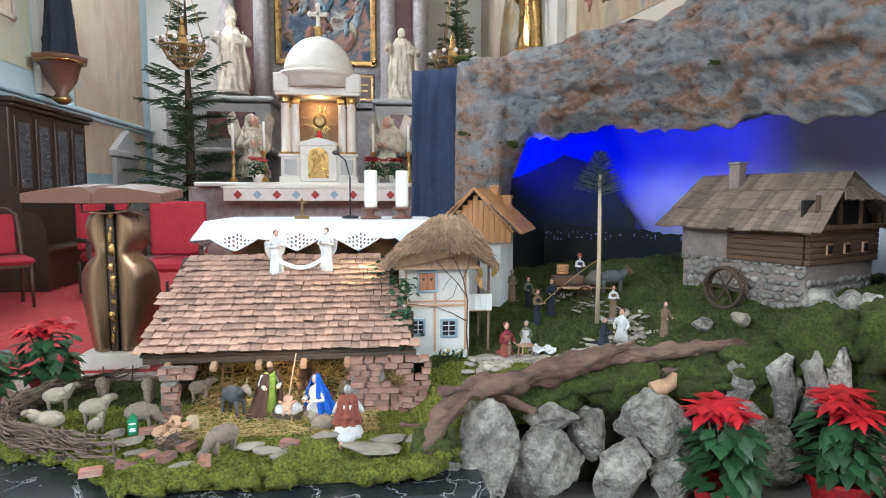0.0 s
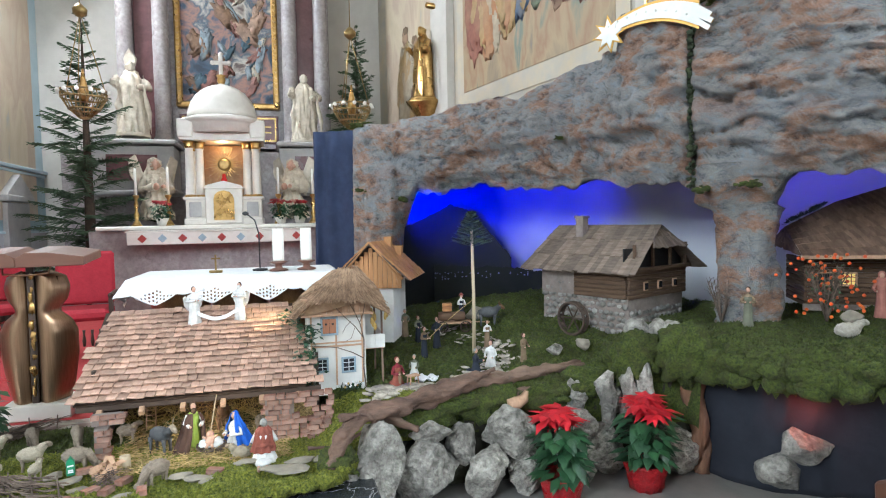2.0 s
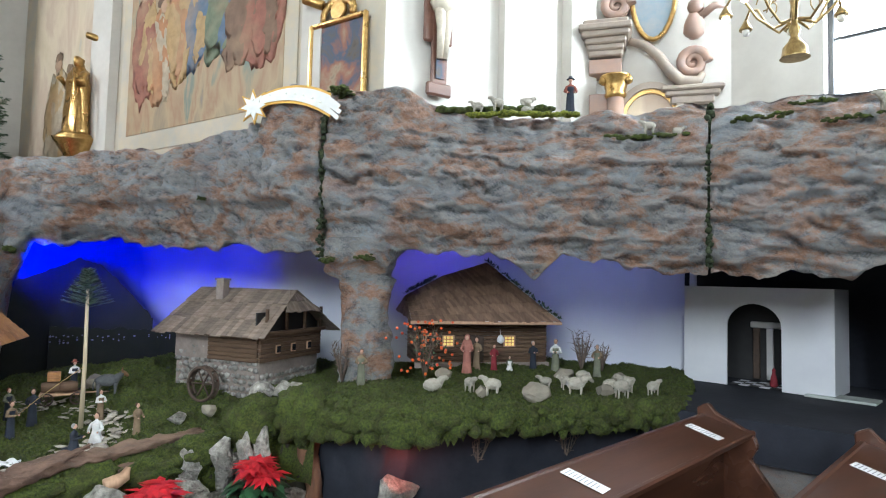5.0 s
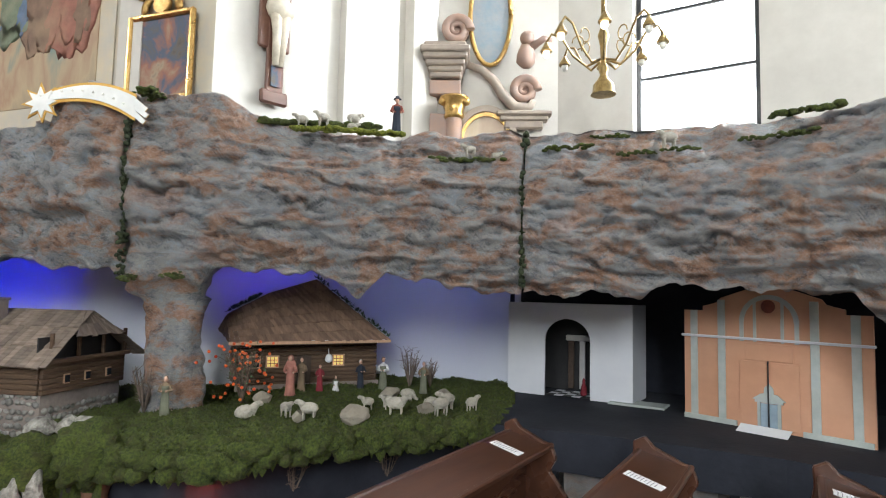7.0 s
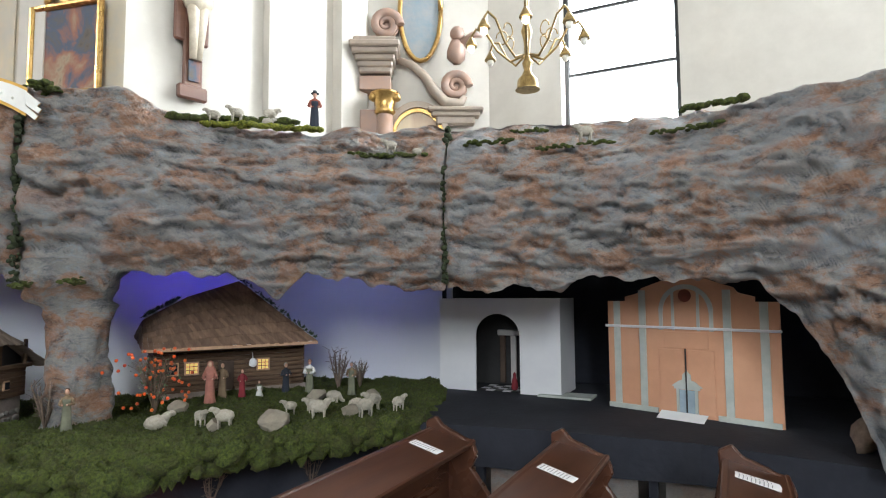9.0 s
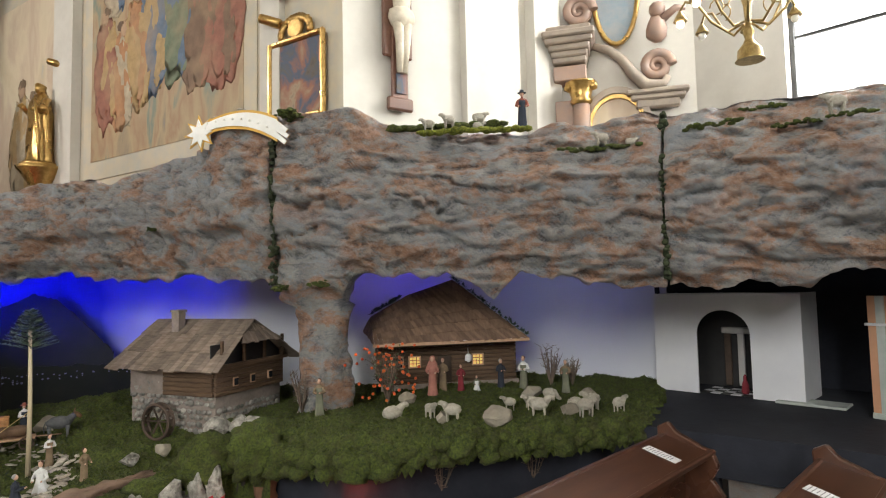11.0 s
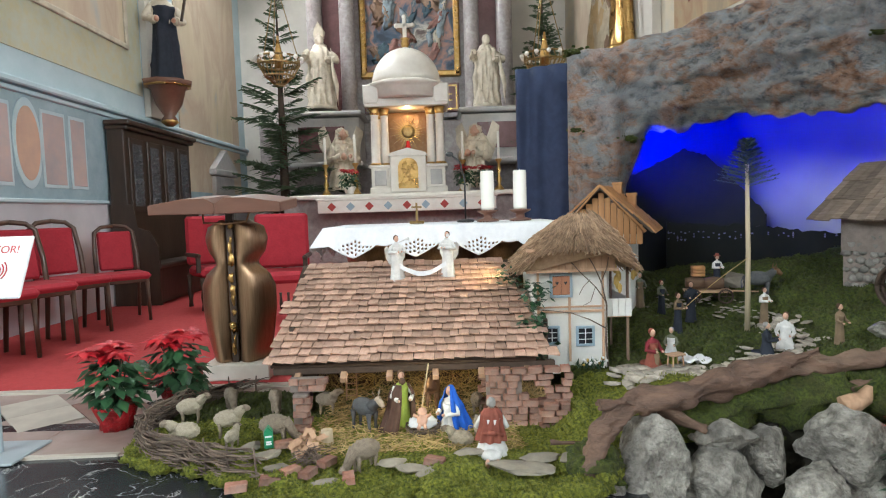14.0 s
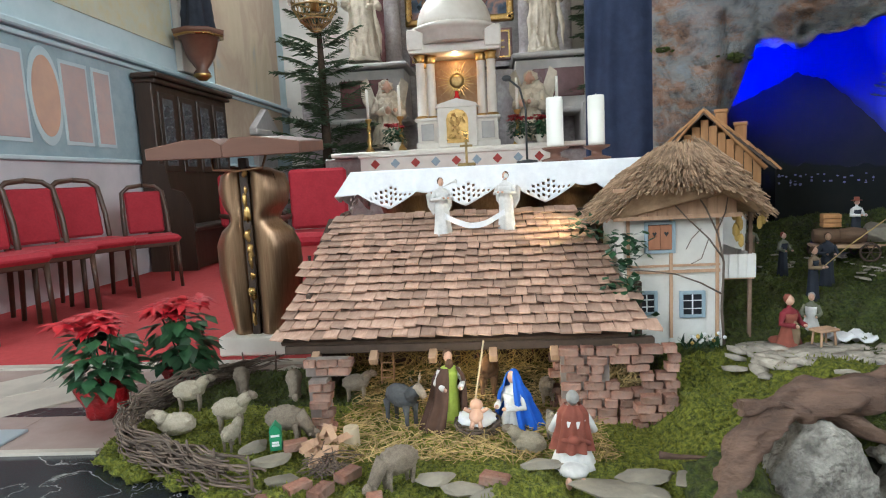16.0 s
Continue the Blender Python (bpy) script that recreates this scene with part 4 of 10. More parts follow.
hills([(1.5, 5.95), (2.3, 6.1), (2.95, 5.95)], [(0, 1.25), (0.3, 1.45), (0.5, 1.62), (0.62, 1.55), (0.75, 1.35), (0.9, 1.12), (1.0, 1.02)], 1, "dark cut-out mountain before the blue sky cloth")
hills([(2.0, 5.75), (3.0, 5.75), (3.7, 5.3)], [(0, 0.98), (0.4, 0.92), (0.7, 0.85), (1.0, 0.9)], 4, "dark cut-out hill with tiny village lights")
# village lights given as plain bluish colour; the boxes emit nothing
M_VILLAGE = mat("bluish_village_lights", (0.24, 0.24, 0.42), (0.15, 0.15, 0.3), 20, 0.8, bump=0)
rnd = random.Random(4)
bm = B()
for i in range(80):
    u = rnd.random() ** 1.6
    p = curve_pts([(2.0, 5.73), (3.0, 5.73), (3.7, 5.28)], 50)[int(u * 50)]
    s = rnd.uniform(0.005, 0.011)
    box(bm, (s * 1.5, s, s), (p.x, p.y - 0.02, 0.82 + 0.07 * rnd.random() * (1.2 - u)), (0, 0, rnd.uniform(0, 90)))
tagged(link_mesh("toy_village", bm, M_VILLAGE), "scatter of tiny bluish boxes as village lights on the dark hill", "toy village", kind="stuff")

# ---- the moss landscape ----
SPOTS = [(-1.3, 3.6, 0.03), (-0.9, 4.1, 0.03), (-0.5, 3.2, 0.035), (0.4, 3.2, 0.04), (-0.2, 4.0, 0.03), (0.2, 4.4, 0.03), (0.6, 3.4, 0.06), (0.78, 3.6, 0.15), (1.0, 4.0, 0.25), (0.7, 4.35, 0.22), (1.3, 3.7, 0.27), (1.8, 3.8, 0.33), (1.93, 4.31, 0.36), (2.3, 3.9, 0.37), (2.5, 3.6, 0.36), (2.4, 4.3, 0.46), (1.5, 4.8, 0.40), (1.9, 5.2, 0.5), (2.6, 4.7, 0.6), (2.55, 5.2, 0.68), (2.9, 4.4, 0.62), (3.0, 3.5, 0.58), (3.5, 3.6, 0.64), (3.5, 3.1, 0.68), (4.0, 2.4, 0.68), (4.6, 1.6, 0.66), (5.4, 2.2, 0.67), (5.0, 3.0, 0.7), (5.6, 1.6, 0.62), (2.2, 5.6, 0.6), (1.3, 5.3, 0.42), (3.5, 5.3, 0.75)]
EDGE = [(-1.5, 3.8), (-1.36, 3.5), (-0.95, 3.3), (-0.68, 3.1), (-0.5, 2.99), (0.45, 2.96), (0.72, 3.02), (0.86, 3.3), (1.2, 3.42), (2.0, 3.38), (2.6, 3.3), (2.98, 3.12), (3.08, 2.6), (3.4, 2.15), (4.25, 1.72), (4.9, 1.35), (5.6, 1.5), (6.5, 1.85), (6.9, 2.2), (6.2, 3.35), (5.4, 3.98), (4.75, 4.4), (4.1, 5.2), (3.1, 5.95), (1.6, 6.0), (1.15, 5.7), (1.1, 4.9), (0.7, 4.62), (-0.8, 4.55), (-1.25, 4.5), (-1.5, 4.1)]


def inside(x, y):
    hit = False
    for (ax, ay), (bx, by) in zip(EDGE, EDGE[1:] + EDGE[:1]):
        if (ay > y) != (by > y) and x < (bx - ax) * (y - ay) / (by - ay) + ax:
            hit = not hit
    return hit


def edge_gap(x, y):
    best = 9.0
    for (ax, ay), (bx, by) in zip(EDGE, EDGE[1:] + EDGE[:1]):
        dx, dy = bx - ax, by - ay
        k = max(0, min(1, ((x - ax) * dx + (y - ay) * dy) / (dx * dx + dy * dy)))
        best = min(best, math.hypot(x - ax - k * dx, y - ay - k * dy))
    return best


def ground(x, y):
    w = h = 0.0
    for px, py, pz in SPOTS:
        k = 1.0 / ((x - px) ** 2 + (y - py) ** 2 + 0.012) ** 1.6
        w += k
        h += k * pz
    return h / w


def moss_relief(x, y):
    flat = 0.35 if (x < 0.72 and y > 3.3) else 1.0
    return flat * (0.042 * noise.fractal(V((x * 4, y * 4, 0)), 0.8, 2, 3) + 0.024 * noise.fractal(V((x * 17, y * 17, 2)), 0.7, 2, 3)) + 0.004 * noise.noise(V((x * 60, y * 60, 0)))


STEP = 0.028
grid = {}
bm = B()
nx, ny = int(8.6 / STEP), int(4.8 / STEP)
gaps = {}
for i in range(nx):
    for j in range(ny):
        x, y = -1.6 + i * STEP, 1.3 + j * STEP
        if inside(x, y):
            g = edge_gap(x, y)
            wob = 0.05 * noise.fractal(V((x * 6, y * 6, 7)), 0.8, 2, 2)
            if g + wob < 0.012:
                continue
            z = ground(x, y) + moss_relief(x, y)
            if x < 0.74 and 3.3 < y < 4.5:
                z = min(z, 0.04 + 0.012 * noise.noise(V((x * 9, y * 9, 1))) + max(0.0, x - 0.62) * 0.9)
            if x > 2.95:
                z -= 0.16 * max(0.0, 1 - (g + wob) / 0.16) ** 2
            elif x > 0.75:
                z -= 0.10 * max(0.0, 1 - (g + wob) / 0.12) ** 2
            else:
                z -= (0.05 + z * 0.5) * max(0.0, 1 - (g + wob) / 0.10) ** 2
            grid[i, j] = bm.verts.new((x, y, z))
for (i, j), v in grid.items():
    q = [grid.get(k) for k in ((i, j), (i + 1, j), (i + 1, j + 1), (i, j + 1))]
    if all(q):
        f = bm.faces.new(q)
        f.smooth = True
        f.material_index = 1 if (v.co.x < 0.8 and v.co.y < 3.75) or (v.co.x < 1.35 and v.co.y < 3.95) else 0
rim = [e for e in bm.edges if len(e.link_faces) == 1]
ext = bmesh.ops.extrude_edge_only(bm, edges=rim)
for v in [v for v in ext["geom"] if isinstance(v, bmesh.types.BMVert)]:
    x, y = v.co.x, v.co.y
    k = 0.03 * noise.fractal(V((x * 8, y * 8, 4)), 0.8, 2, 3)
    if x > 3.02:
        v.co.z = v.co.z - 0.10 + 0.7 * k
    elif x > 0.8:
        v.co.z = -0.02 if y > 4 else 0.05 + k
    else:
        v.co.z = -0.005
for _ in range(4):
    bmesh.ops.smooth_vert(bm, verts=[v for v in bm.verts if v.is_boundary], factor=0.5, use_axis_x=True, use_axis_y=True, use_axis_z=False)
for f in ext["geom"]:
    if isinstance(f, bmesh.types.BMFace):
        f.smooth = True
bmesh.ops.recalc_face_normals(bm, faces=bm.faces)
tagged(link_mesh("moss_ground", bm, [M_MOSS, M_MOSSLIGHT]), "green moss laid over the crib landscape in cushions", "moss", kind="stuff")
# moss cushions along the overhanging lip
rnd = random.Random(71)
lip = curve_pts(EDGE[11:19], 160)
bm = B()
for k in range(420):
    p = lip[rnd.randrange(161)]
    q = V((4.6, 3.2, 0)) - p
    q = p + q.normalized() * rnd.uniform(0.0, 0.12)
    r = rnd.uniform(0.03, 0.075)
    ball(bm, r, (q.x, q.y, ground(q.x, q.y) - rnd.uniform(0.04, 0.17)), (1.1, 1.1, 0.9), sub=2, rough=0.5, freq=3, seed=k)
tagged(link_mesh("moss_lip", bm, M_MOSS), "thick moss cushions along the overhanging edge", "moss", kind="stuff")
front = curve_pts(EDGE[0:8], 160)
bm = B()
for k in range(360):
    p = front[rnd.randrange(161)]
    q = V((-0.3, 3.7, 0)) - p
    q = p + q.normalized() * rnd.uniform(0.0, 0.13)
    r = rnd.uniform(0.018, 0.042)
    ball(bm, r, (q.x, q.y, max(0.012, ground(q.x, q.y) * 0.8 - 0.01) + rnd.uniform(-0.01, 0.012)), (1.2, 1.2, 0.75), sub=2, rough=0.5, freq=3, seed=k)
tagged(link_mesh("moss_border", bm, M_MOSSLIGHT), "bright moss cushions along the front edge of the crib", "moss", kind="stuff")
# short upright moss shoots over the cushions
def moss_shoots(source, n, length, label, seed):
    rnd = random.Random(seed)
    me = bpy.data.objects[source].data
    polys = list(me.polygons)
    picks = rnd.choices(polys, [max(0.0, p.area * max(0.25, p.normal.z + 0.4)) for p in polys], k=n)
    vs, fs = [], []
    mi = []
    for p in picks:
        w = [rnd.random() for _ in p.vertices]
        t = sum(w)
        c = V((0, 0, 0))
        for q, i in zip(w, p.vertices):
            c += me.vertices[i].co * (q / t)
        d = (p.normal + V((rnd.uniform(-0.7, 0.7), rnd.uniform(-0.7, 0.7), 0.5))).normalized() * length * rnd.uniform(0.5, 1.3)
        e = d.cross(V((rnd.uniform(-1, 1), rnd.uniform(-1, 1), rnd.uniform(-1, 1)))).normalized() * length * 0.22
        b = len(vs)
        vs += [c + e, c - e, c + d * 0.6 + e * 0.8, c + d]
        fs += [(b, b + 1, b + 3), (b, b + 3, b + 2)]
        mi += [p.material_index] * 2
    out = bpy.data.meshes.new("moss_shoots")
    out.from_pydata(vs, [], fs)
    for m in me.materials:
        out.materials.append(m)
    out.polygons.foreach_set("material_index", mi)
    tagged(new("moss_shoots", out), label, "moss", kind="stuff")


moss_shoots("moss_ground", 90000, 0.016, "short green moss shoots over the crib ground", 5)
moss_shoots("moss_border", 22000, 0.012, "short bright moss shoots along the front edge", 6)
moss_shoots("moss_lip", 22000, 0.018, "short moss shoots along the overhanging edge", 7)
# earth bank behind the boulders and dark cloth under the overhang
def bank(pts, z0, z1, material, name, label, category, bulge=0.06, n=120):
    bm = B()
    line = curve_pts(pts, n)
    rows = []
    for j in range(19):
        u = j / 18
        row = []
        for i, p in enumerate(line):
            d = (line[min(i + 1, n)] - line[max(i - 1, 0)]).normalized()
            nn = V((d.y, -d.x, 0))
            top = min(z1, ground(p.x, p.y) - 0.03) if z1 < 5 else ground(p.x, p.y) - 0.04
            z = z0 + (top - z0) * u
            row.append(bm.verts.new(p + nn * (bulge * noise.fractal(V((i * 0.16, z * 5, 1)), 0.8, 2, 4) + bulge * (1 - u)) + V((0, 0, z))))
        rows.append(row)
    for a, b in zip(rows, rows[1:]):
        for i in range(n):
            bm.faces.new((a[i], a[i + 1], b[i + 1], b[i])).smooth = True
    ob = solid(name, bm, material, label, category)
    ob.modifiers.new("thick", "SOLIDIFY").thickness = 0.01
    return ob


bank([(0.7, 3.05), (0.86, 3.36), (1.2, 3.48), (2.0, 3.44), (2.6, 3.36), (3.0, 3.2), (3.12, 3.25)], -0.28, 9, M_EARTH, "earth_bank", "dark earthy bank with moss behind the boulders", "bank")
bank([(3.1, 3.25), (3.3, 2.75), (3.7, 2.5), (4.4, 2.1), (5.0, 1.75), (5.3, 1.7)], -0.28, 0.52, M_BLACK, "stage_cloth", "black cloth under the moss overhang", "cloth", 0.02)

# ---- kinds of things ----
def drape(bm, k):
    """Cut a mesh finer and carve hanging folds into it."""
    bmesh.ops.subdivide_edges(bm, edges=[e for e in bm.edges if e.calc_length() > 0.09 * k], cuts=2, use_grid_fill=True)
    bm.normal_update()
    for v in bm.verts:
        p, n = v.co / k, v.normal
        a = math.atan2(p.y, p.x)
        if p.z > 0.05:
            fold = noise.ridged_multi_fractal(V((math.cos(a) * 2.6, math.sin(a) * 2.6 + p.z * 0.5, p.z * 0.9)), 0.9, 2.0, 3, 1.0, 2.0) - 1.0
            v.co += n * k * (0.045 * fold + 0.02 * noise.noise(p * 9))


def figure(name, m, h, robe, top, hair, label, pose_kind="stand", arms=0.5, hat=None, lean=0.0, apron=None, category="figurine", group="", wide=1.0, sleeve=None):
    """A plain robed figurine of height h, one mesh, facing -y."""
    bm = B()
    mats = [robe, top, M_SKIN, hair, hat or hair, apron or robe, sleeve or top]
    k = h / 1.7
    stand = pose_kind == "stand"
    hip = 0.92 * k if stand else 0.44 * k
    sh = hip + 0.5 * k
    if stand:
        prof = [(0.235, 0.0), (0.225, 0.04), (0.20, 0.3 * hip / k), (0.185, 0.6 * hip / k), (0.17, hip / k), (0.15, hip / k + 0.13), (0.175, hip / k + 0.28), (0.185, hip / k + 0.40)]
    else:
        prof = [(0.27, 0.0), (0.285, 0.06), (0.25, 0.18), (0.20, 0.36), (0.165, 0.5), (0.16, 0.62), (0.175, 0.74), (0.18, 0.84)]
    rings = lathe(bm, [(r * k * wide, z * k) for r, z in prof], seg=28, mi=0, sy=0.74 if stand else 0.95)
    ph = h * 40
    for q, ring in enumerate(rings):
        g = max(0.0, 1 - q / 6.0)
        for i, v in enumerate(ring):
            a = i * 6.283 / 28
            f = 1 + g * (0.13 * math.sin(a * 7 + ph + q * 0.25) + 0.07 * math.sin(a * 3 + ph * 2))
            v.co.x *= f
            v.co.y *= f
    if not stand:
        ball(bm, 0.2 * k, (0, 0.26 * k, 0.12 * k), (0.95 * wide, 1.3, 0.6), mi=0, rough=0.15, seed=h * 31)
    lathe(bm, [(0.16 * k, hip + 0.1 * k), (0.185 * k, hip + 0.3 * k), (0.195 * k, sh - 0.09 * k), (0.15 * k, sh - 0.01 * k), (0.06 * k, sh + 0.03 * k), (0.048 * k, sh + 0.11 * k)], seg=16, mi=1, sx=wide, sy=0.66)
    hc = sh + 0.2 * k
    ball(bm, 0.105 * k, (0, -0.015 * k, hc), (0.82, 0.95, 1.15), mi=2, sub=3)
    ball(bm, 0.02 * k, (0, -0.115 * k, hc - 0.005 * k), (0.7, 0.9, 1.3), mi=2, sub=1)
    if hair is top:
        ball(bm, 0.135 * k, (0, 0.035 * k, hc + 0.01 * k), (0.95, 0.85, 1.15), mi=3, sub=3)
        ball(bm, 0.23 * k, (0, 0.07 * k, sh - 0.1 * k), (1.0 * wide, 0.62, 1.25), mi=3, rough=0.12, seed=h * 7, sub=3)
    else:
        ball(bm, 0.112 * k, (0, 0.035 * k, hc + 0.035 * k), (0.9, 0.86, 1.0), mi=3, rough=0.15, seed=h * 50, sub=3)
    if hat:
        lathe(bm, [(0.19 * k, hc + 0.06 * k), (0.19 * k, hc + 0.075 * k), (0.105 * k, hc + 0.085 * k), (0.09 * k, hc + 0.2 * k)], seg=14, mi=4)
    for s in (-1, 1):
        a = V((s * 0.16 * k * wide, 0, sh - 0.07 * k))
        e = V((s * 0.27 * k * wide, -0.05 * k, sh - 0.32 * k))
        w = V((s * (0.27 - 0.2 * arms) * k, -(0.14 + 0.25 * arms) * k, sh - (0.5 - 0.25 * arms) * k))
        tube(bm, [a, a.lerp(e, 0.5), e, e.lerp(w, 0.5), w], [0.07 * k, 0.068 * k, 0.06 * k, 0.056 * k, 0.062 * k], 9, mi=6)
        ball(bm, 0.042 * k, w + (w - e).normalized() * 0.04 * k, (0.8, 1.2, 0.9), sub=2, mi=2)
    if apron:
        ball(bm, 0.15 * k, (0, -0.09 * k * wide, hip * 0.6 + 0.1 * k), (0.42, 0.72 if stand else 1.5, (hip + 0.3 * k) / (0.3 * k) * 0.95), mi=5, rough=0.2, seed=h * 9, sub=3)
    if h > 1.0:
        drape(bm, k)
    ob = solid(name, bm, mats, label, category, group)
    ob.matrix_basis = m @ pose(0, 0, 0, lean, 0, 0)
    return ob


def sheep_mesh(pose_kind="stand", seed=0, fleece=None):
    """One sheep of about unit length, facing +x, feet on z=0."""
    bm = B()
    z = 0.3 if pose_kind == "lie" else 0.62
    ball(bm, 0.36, (0, 0, z), (1.25, 0.74, 0.8), sub=4, rough=0.14, freq=7, seed=seed)
    for v in bm.verts:
        v.co += V((0, 0, 1)) * 0.012 * noise.noise(v.co * 22) + v.co.normalized() * 0.014 * noise.noise(v.co * 30)
    if pose_kind == "graze":
        z = 0.6
    hx, hz = (0.56, z + 0.3) if pose_kind != "graze" else (0.62, 0.2)
    tube(bm, [(0.3, 0, z + 0.1), (0.45, 0, (z + hz) / 2 + 0.1), (hx, 0, hz)], [0.2, 0.16, 0.12], 8)
    ball(bm, 0.13, (hx + 0.06, 0, hz), (1.25, 0.85, 0.9), (0, 25, 0), sub=2, mi=1)
    for s in (-1, 1):
        ball(bm, 0.07, (hx - 0.02, s * 0.14, hz + 0.04), (0.6, 1.4, 0.4), sub=1, mi=1)
        if pose_kind != "lie":
            for x in (-0.27, 0.25):
                tube(bm, [(x, s * 0.14, z - 0.1), (x + 0.02, s * 0.14, 0.22), (x, s * 0.14, 0.0)], [0.075, 0.05, 0.045], 6, mi=1)
        else:
            tube(bm, [(0.2, s * 0.2, 0.12), (0.45, s * 0.18, 0.06)], [0.08, 0.05], 6, mi=1)
    me = bpy.data.meshes.new("sheep")
    bm.to_mesh(me)
    bm.free()
    me.materials.append(fleece)
    me.materials.append(M_FLEECEW if fleece is M_FLEECEW else M_FLEECE)
    return me


def place_sheep(me, x, y, z, size, rz, label, group):
    ob = new("sheep", me)
    ob.matrix_basis = pose(x, y, z, 0, 0, rz) @ Matrix.Diagonal((size, size, size, 1))
    return tagged(ob, label, "sheep figurine", group)


def leaf_bm(bm, base, direction, length, width, droop, mi=0, up=V((0, 0, 1))):
    d = direction.normalized()
    s = d.cross(up)
    s = s.normalized() if s.length > 1e-4 else V((1, 0, 0))
    n = s.cross(d)
    p1 = base + d * length * 0.45 + n * droop * 0.15
    p2 = base + d * length - n * droop
    v = [bm.verts.new(c) for c in (base, p1 + s * width / 2 - n * width * 0.12, p2, p1 - s * width / 2 - n * width * 0.12, p1)]
    for t in ((0, 1, 4), (1, 2, 4), (2, 3, 4), (3, 0, 4)):
        f = bm.faces.new([v[i] for i in t])
        f.material_index, f.smooth = mi, True


def poinsettia(m, h, label, seed, pot=M_FOIL, group="", spread=1.0):
    rnd = random.Random(seed)
    t = thing("poinsettia", m, label, "potted plant", group)
    r = 0.24 * h
    bm = B()
    lathe(bm, [(r * 0.72, 0), (r * 0.8, 0.1 * h), (r * 0.98, 0.26 * h), (r * 1.08, 0.31 * h), (r * 0.9, 0.29 * h), (r * 0.5, 0.27 * h)], seg=22)
    for v in bm.verts:
        k = 1 + 0.09 * math.sin(math.atan2(v.co.y, v.co.x) * 9 + v.co.z * 30)
        v.co.x *= k
        v.co.y *= k
    part("pot", bm, pot, t, "red foil wrapped pot" if pot is M_FOIL else "cream pot")
    bm = B()
    for _ in range(9):
        a, q = rnd.uniform(0, 6.28), rnd.uniform(0.1, 0.3) * h * spread
        tube(bm, [(0, 0, 0.25 * h), (q * 0.5 * math.cos(a), q * 0.5 * math.sin(a), 0.55 * h), (q * math.cos(a), q * math.sin(a), 0.85 * h)], 0.008 * h, 5)
    part("stem", bm, M_LEAF, t)
    bm = B()
    for _ in range(150):
        a, u = rnd.uniform(0, 6.28), rnd.random()
        z = (0.32 + 0.5 * u) * h
        q = (0.12 + 0.24 * rnd.random()) * h * spread
        leaf_bm(bm, V((q * math.cos(a), q * math.sin(a), z)), V((math.cos(a + rnd.uniform(-0.6, 0.6)), math.sin(a + rnd.uniform(-0.6, 0.6)), rnd.uniform(-0.7, 0.2))), rnd.uniform(0.16, 0.26) * h, rnd.uniform(0.10, 0.15) * h, 0.05 * h)
    tagged(part("foliage", bm, M_LEAF, t, "dark green leaves"), kind="stuff")
    bm = B()
    for c in range(11):
        a, q = rnd.uniform(0, 6.28), rnd.uniform(0.02, 0.4) * h * spread
        cx, cy, cz = q * math.cos(a), q * math.sin(a), (0.92 + rnd.uniform(-0.08, 0.08)) * h
        for k in range(15):
            b = k * 2.4 + rnd.uniform(-0.3, 0.3)
            leaf_bm(bm, V((cx, cy, cz + 0.01 * h * (k % 3))), V((math.cos(b), math.sin(b), rnd.uniform(-0.25, 0.35))), rnd.uniform(0.15, 0.25) * h, rnd.uniform(0.07, 0.11) * h, 0.05 * h)
    tagged(part("bract_head", bm, M_PETAL, t, "bright red bracts"), kind="stuff")
    return t


def spruce(m, h, r, label, seed, bare=0.0):
    rnd = random.Random(seed)
    t = thing("spruce_tree", m, label, "tree", "spruces beside the high altar")
    bm = B()
    tube(bm, [(0, 0, 0), (0.01, 0, h * 0.5), (0, 0, h)], [0.022 * h, 0.013 * h, 0.003], 8)
    part("trunk", bm, M_BARK, t)
    bm = B()
    n = 120
    for i in range(n):
        u = i / n
        z = h * (0.06 + 0.93 * u + rnd.uniform(-0.012, 0.012))
        L = r * (1.02 - u) ** 0.85 * rnd.uniform(0.45, 1.22) + 0.05
        a = rnd.uniform(0, 6.283)
        d = V((math.cos(a), math.sin(a), 0))
        tilt = rnd.uniform(-0.12, 0.38) + 0.45 * u
        pts = [V((0, 0, z)) + d * L * k + V((0, 0, (tilt * k - 0.25 * k * k + 0.16 * k ** 3) * L)) for k in (0, 0.33, 0.66, 1.0)]
        tube(bm, pts, [0.008, 0.006, 0.004, 0.002], 3)
        side = V((-d.y, d.x, 0))
        m_tw = max(7, int(L * 44))
        for j in range(m_tw):
            k = 0.12 + 0.88 * j / m_tw
            p = pts[0].lerp(pts[3], k) + V((0, 0, 0.05 * L * math.sin(k * 3)))
            for s in (-1, 1):
                tl = L * 0.36 * (1.15 - k) * rnd.uniform(0.4, 1.3) + 0.04
                q = d * 0.75 + side * s * rnd.uniform(0.5, 1.0) + V((0, 0, rnd.uniform(-0.45, 0.2)))
                q = q.normalized()
                w = 0.006 + 0.005 * rnd.random()
                e = p + q * tl
                c = q.cross(V((0, 0, 1))).normalized()
                for ang in (0.5, -0.9):
                    o = (c * math.cos(ang) + V((0, 0, 1)) * math.sin(ang)) * w
                    bm.faces.new([bm.verts.new(x) for x in (p + o * 0.6, p - o * 0.6, p.lerp(e, 0.6) - o, e, p.lerp(e, 0.6) + o)])
    part("crown", bm, M_SPRUCE, t, "dark green needled branches")
    return t


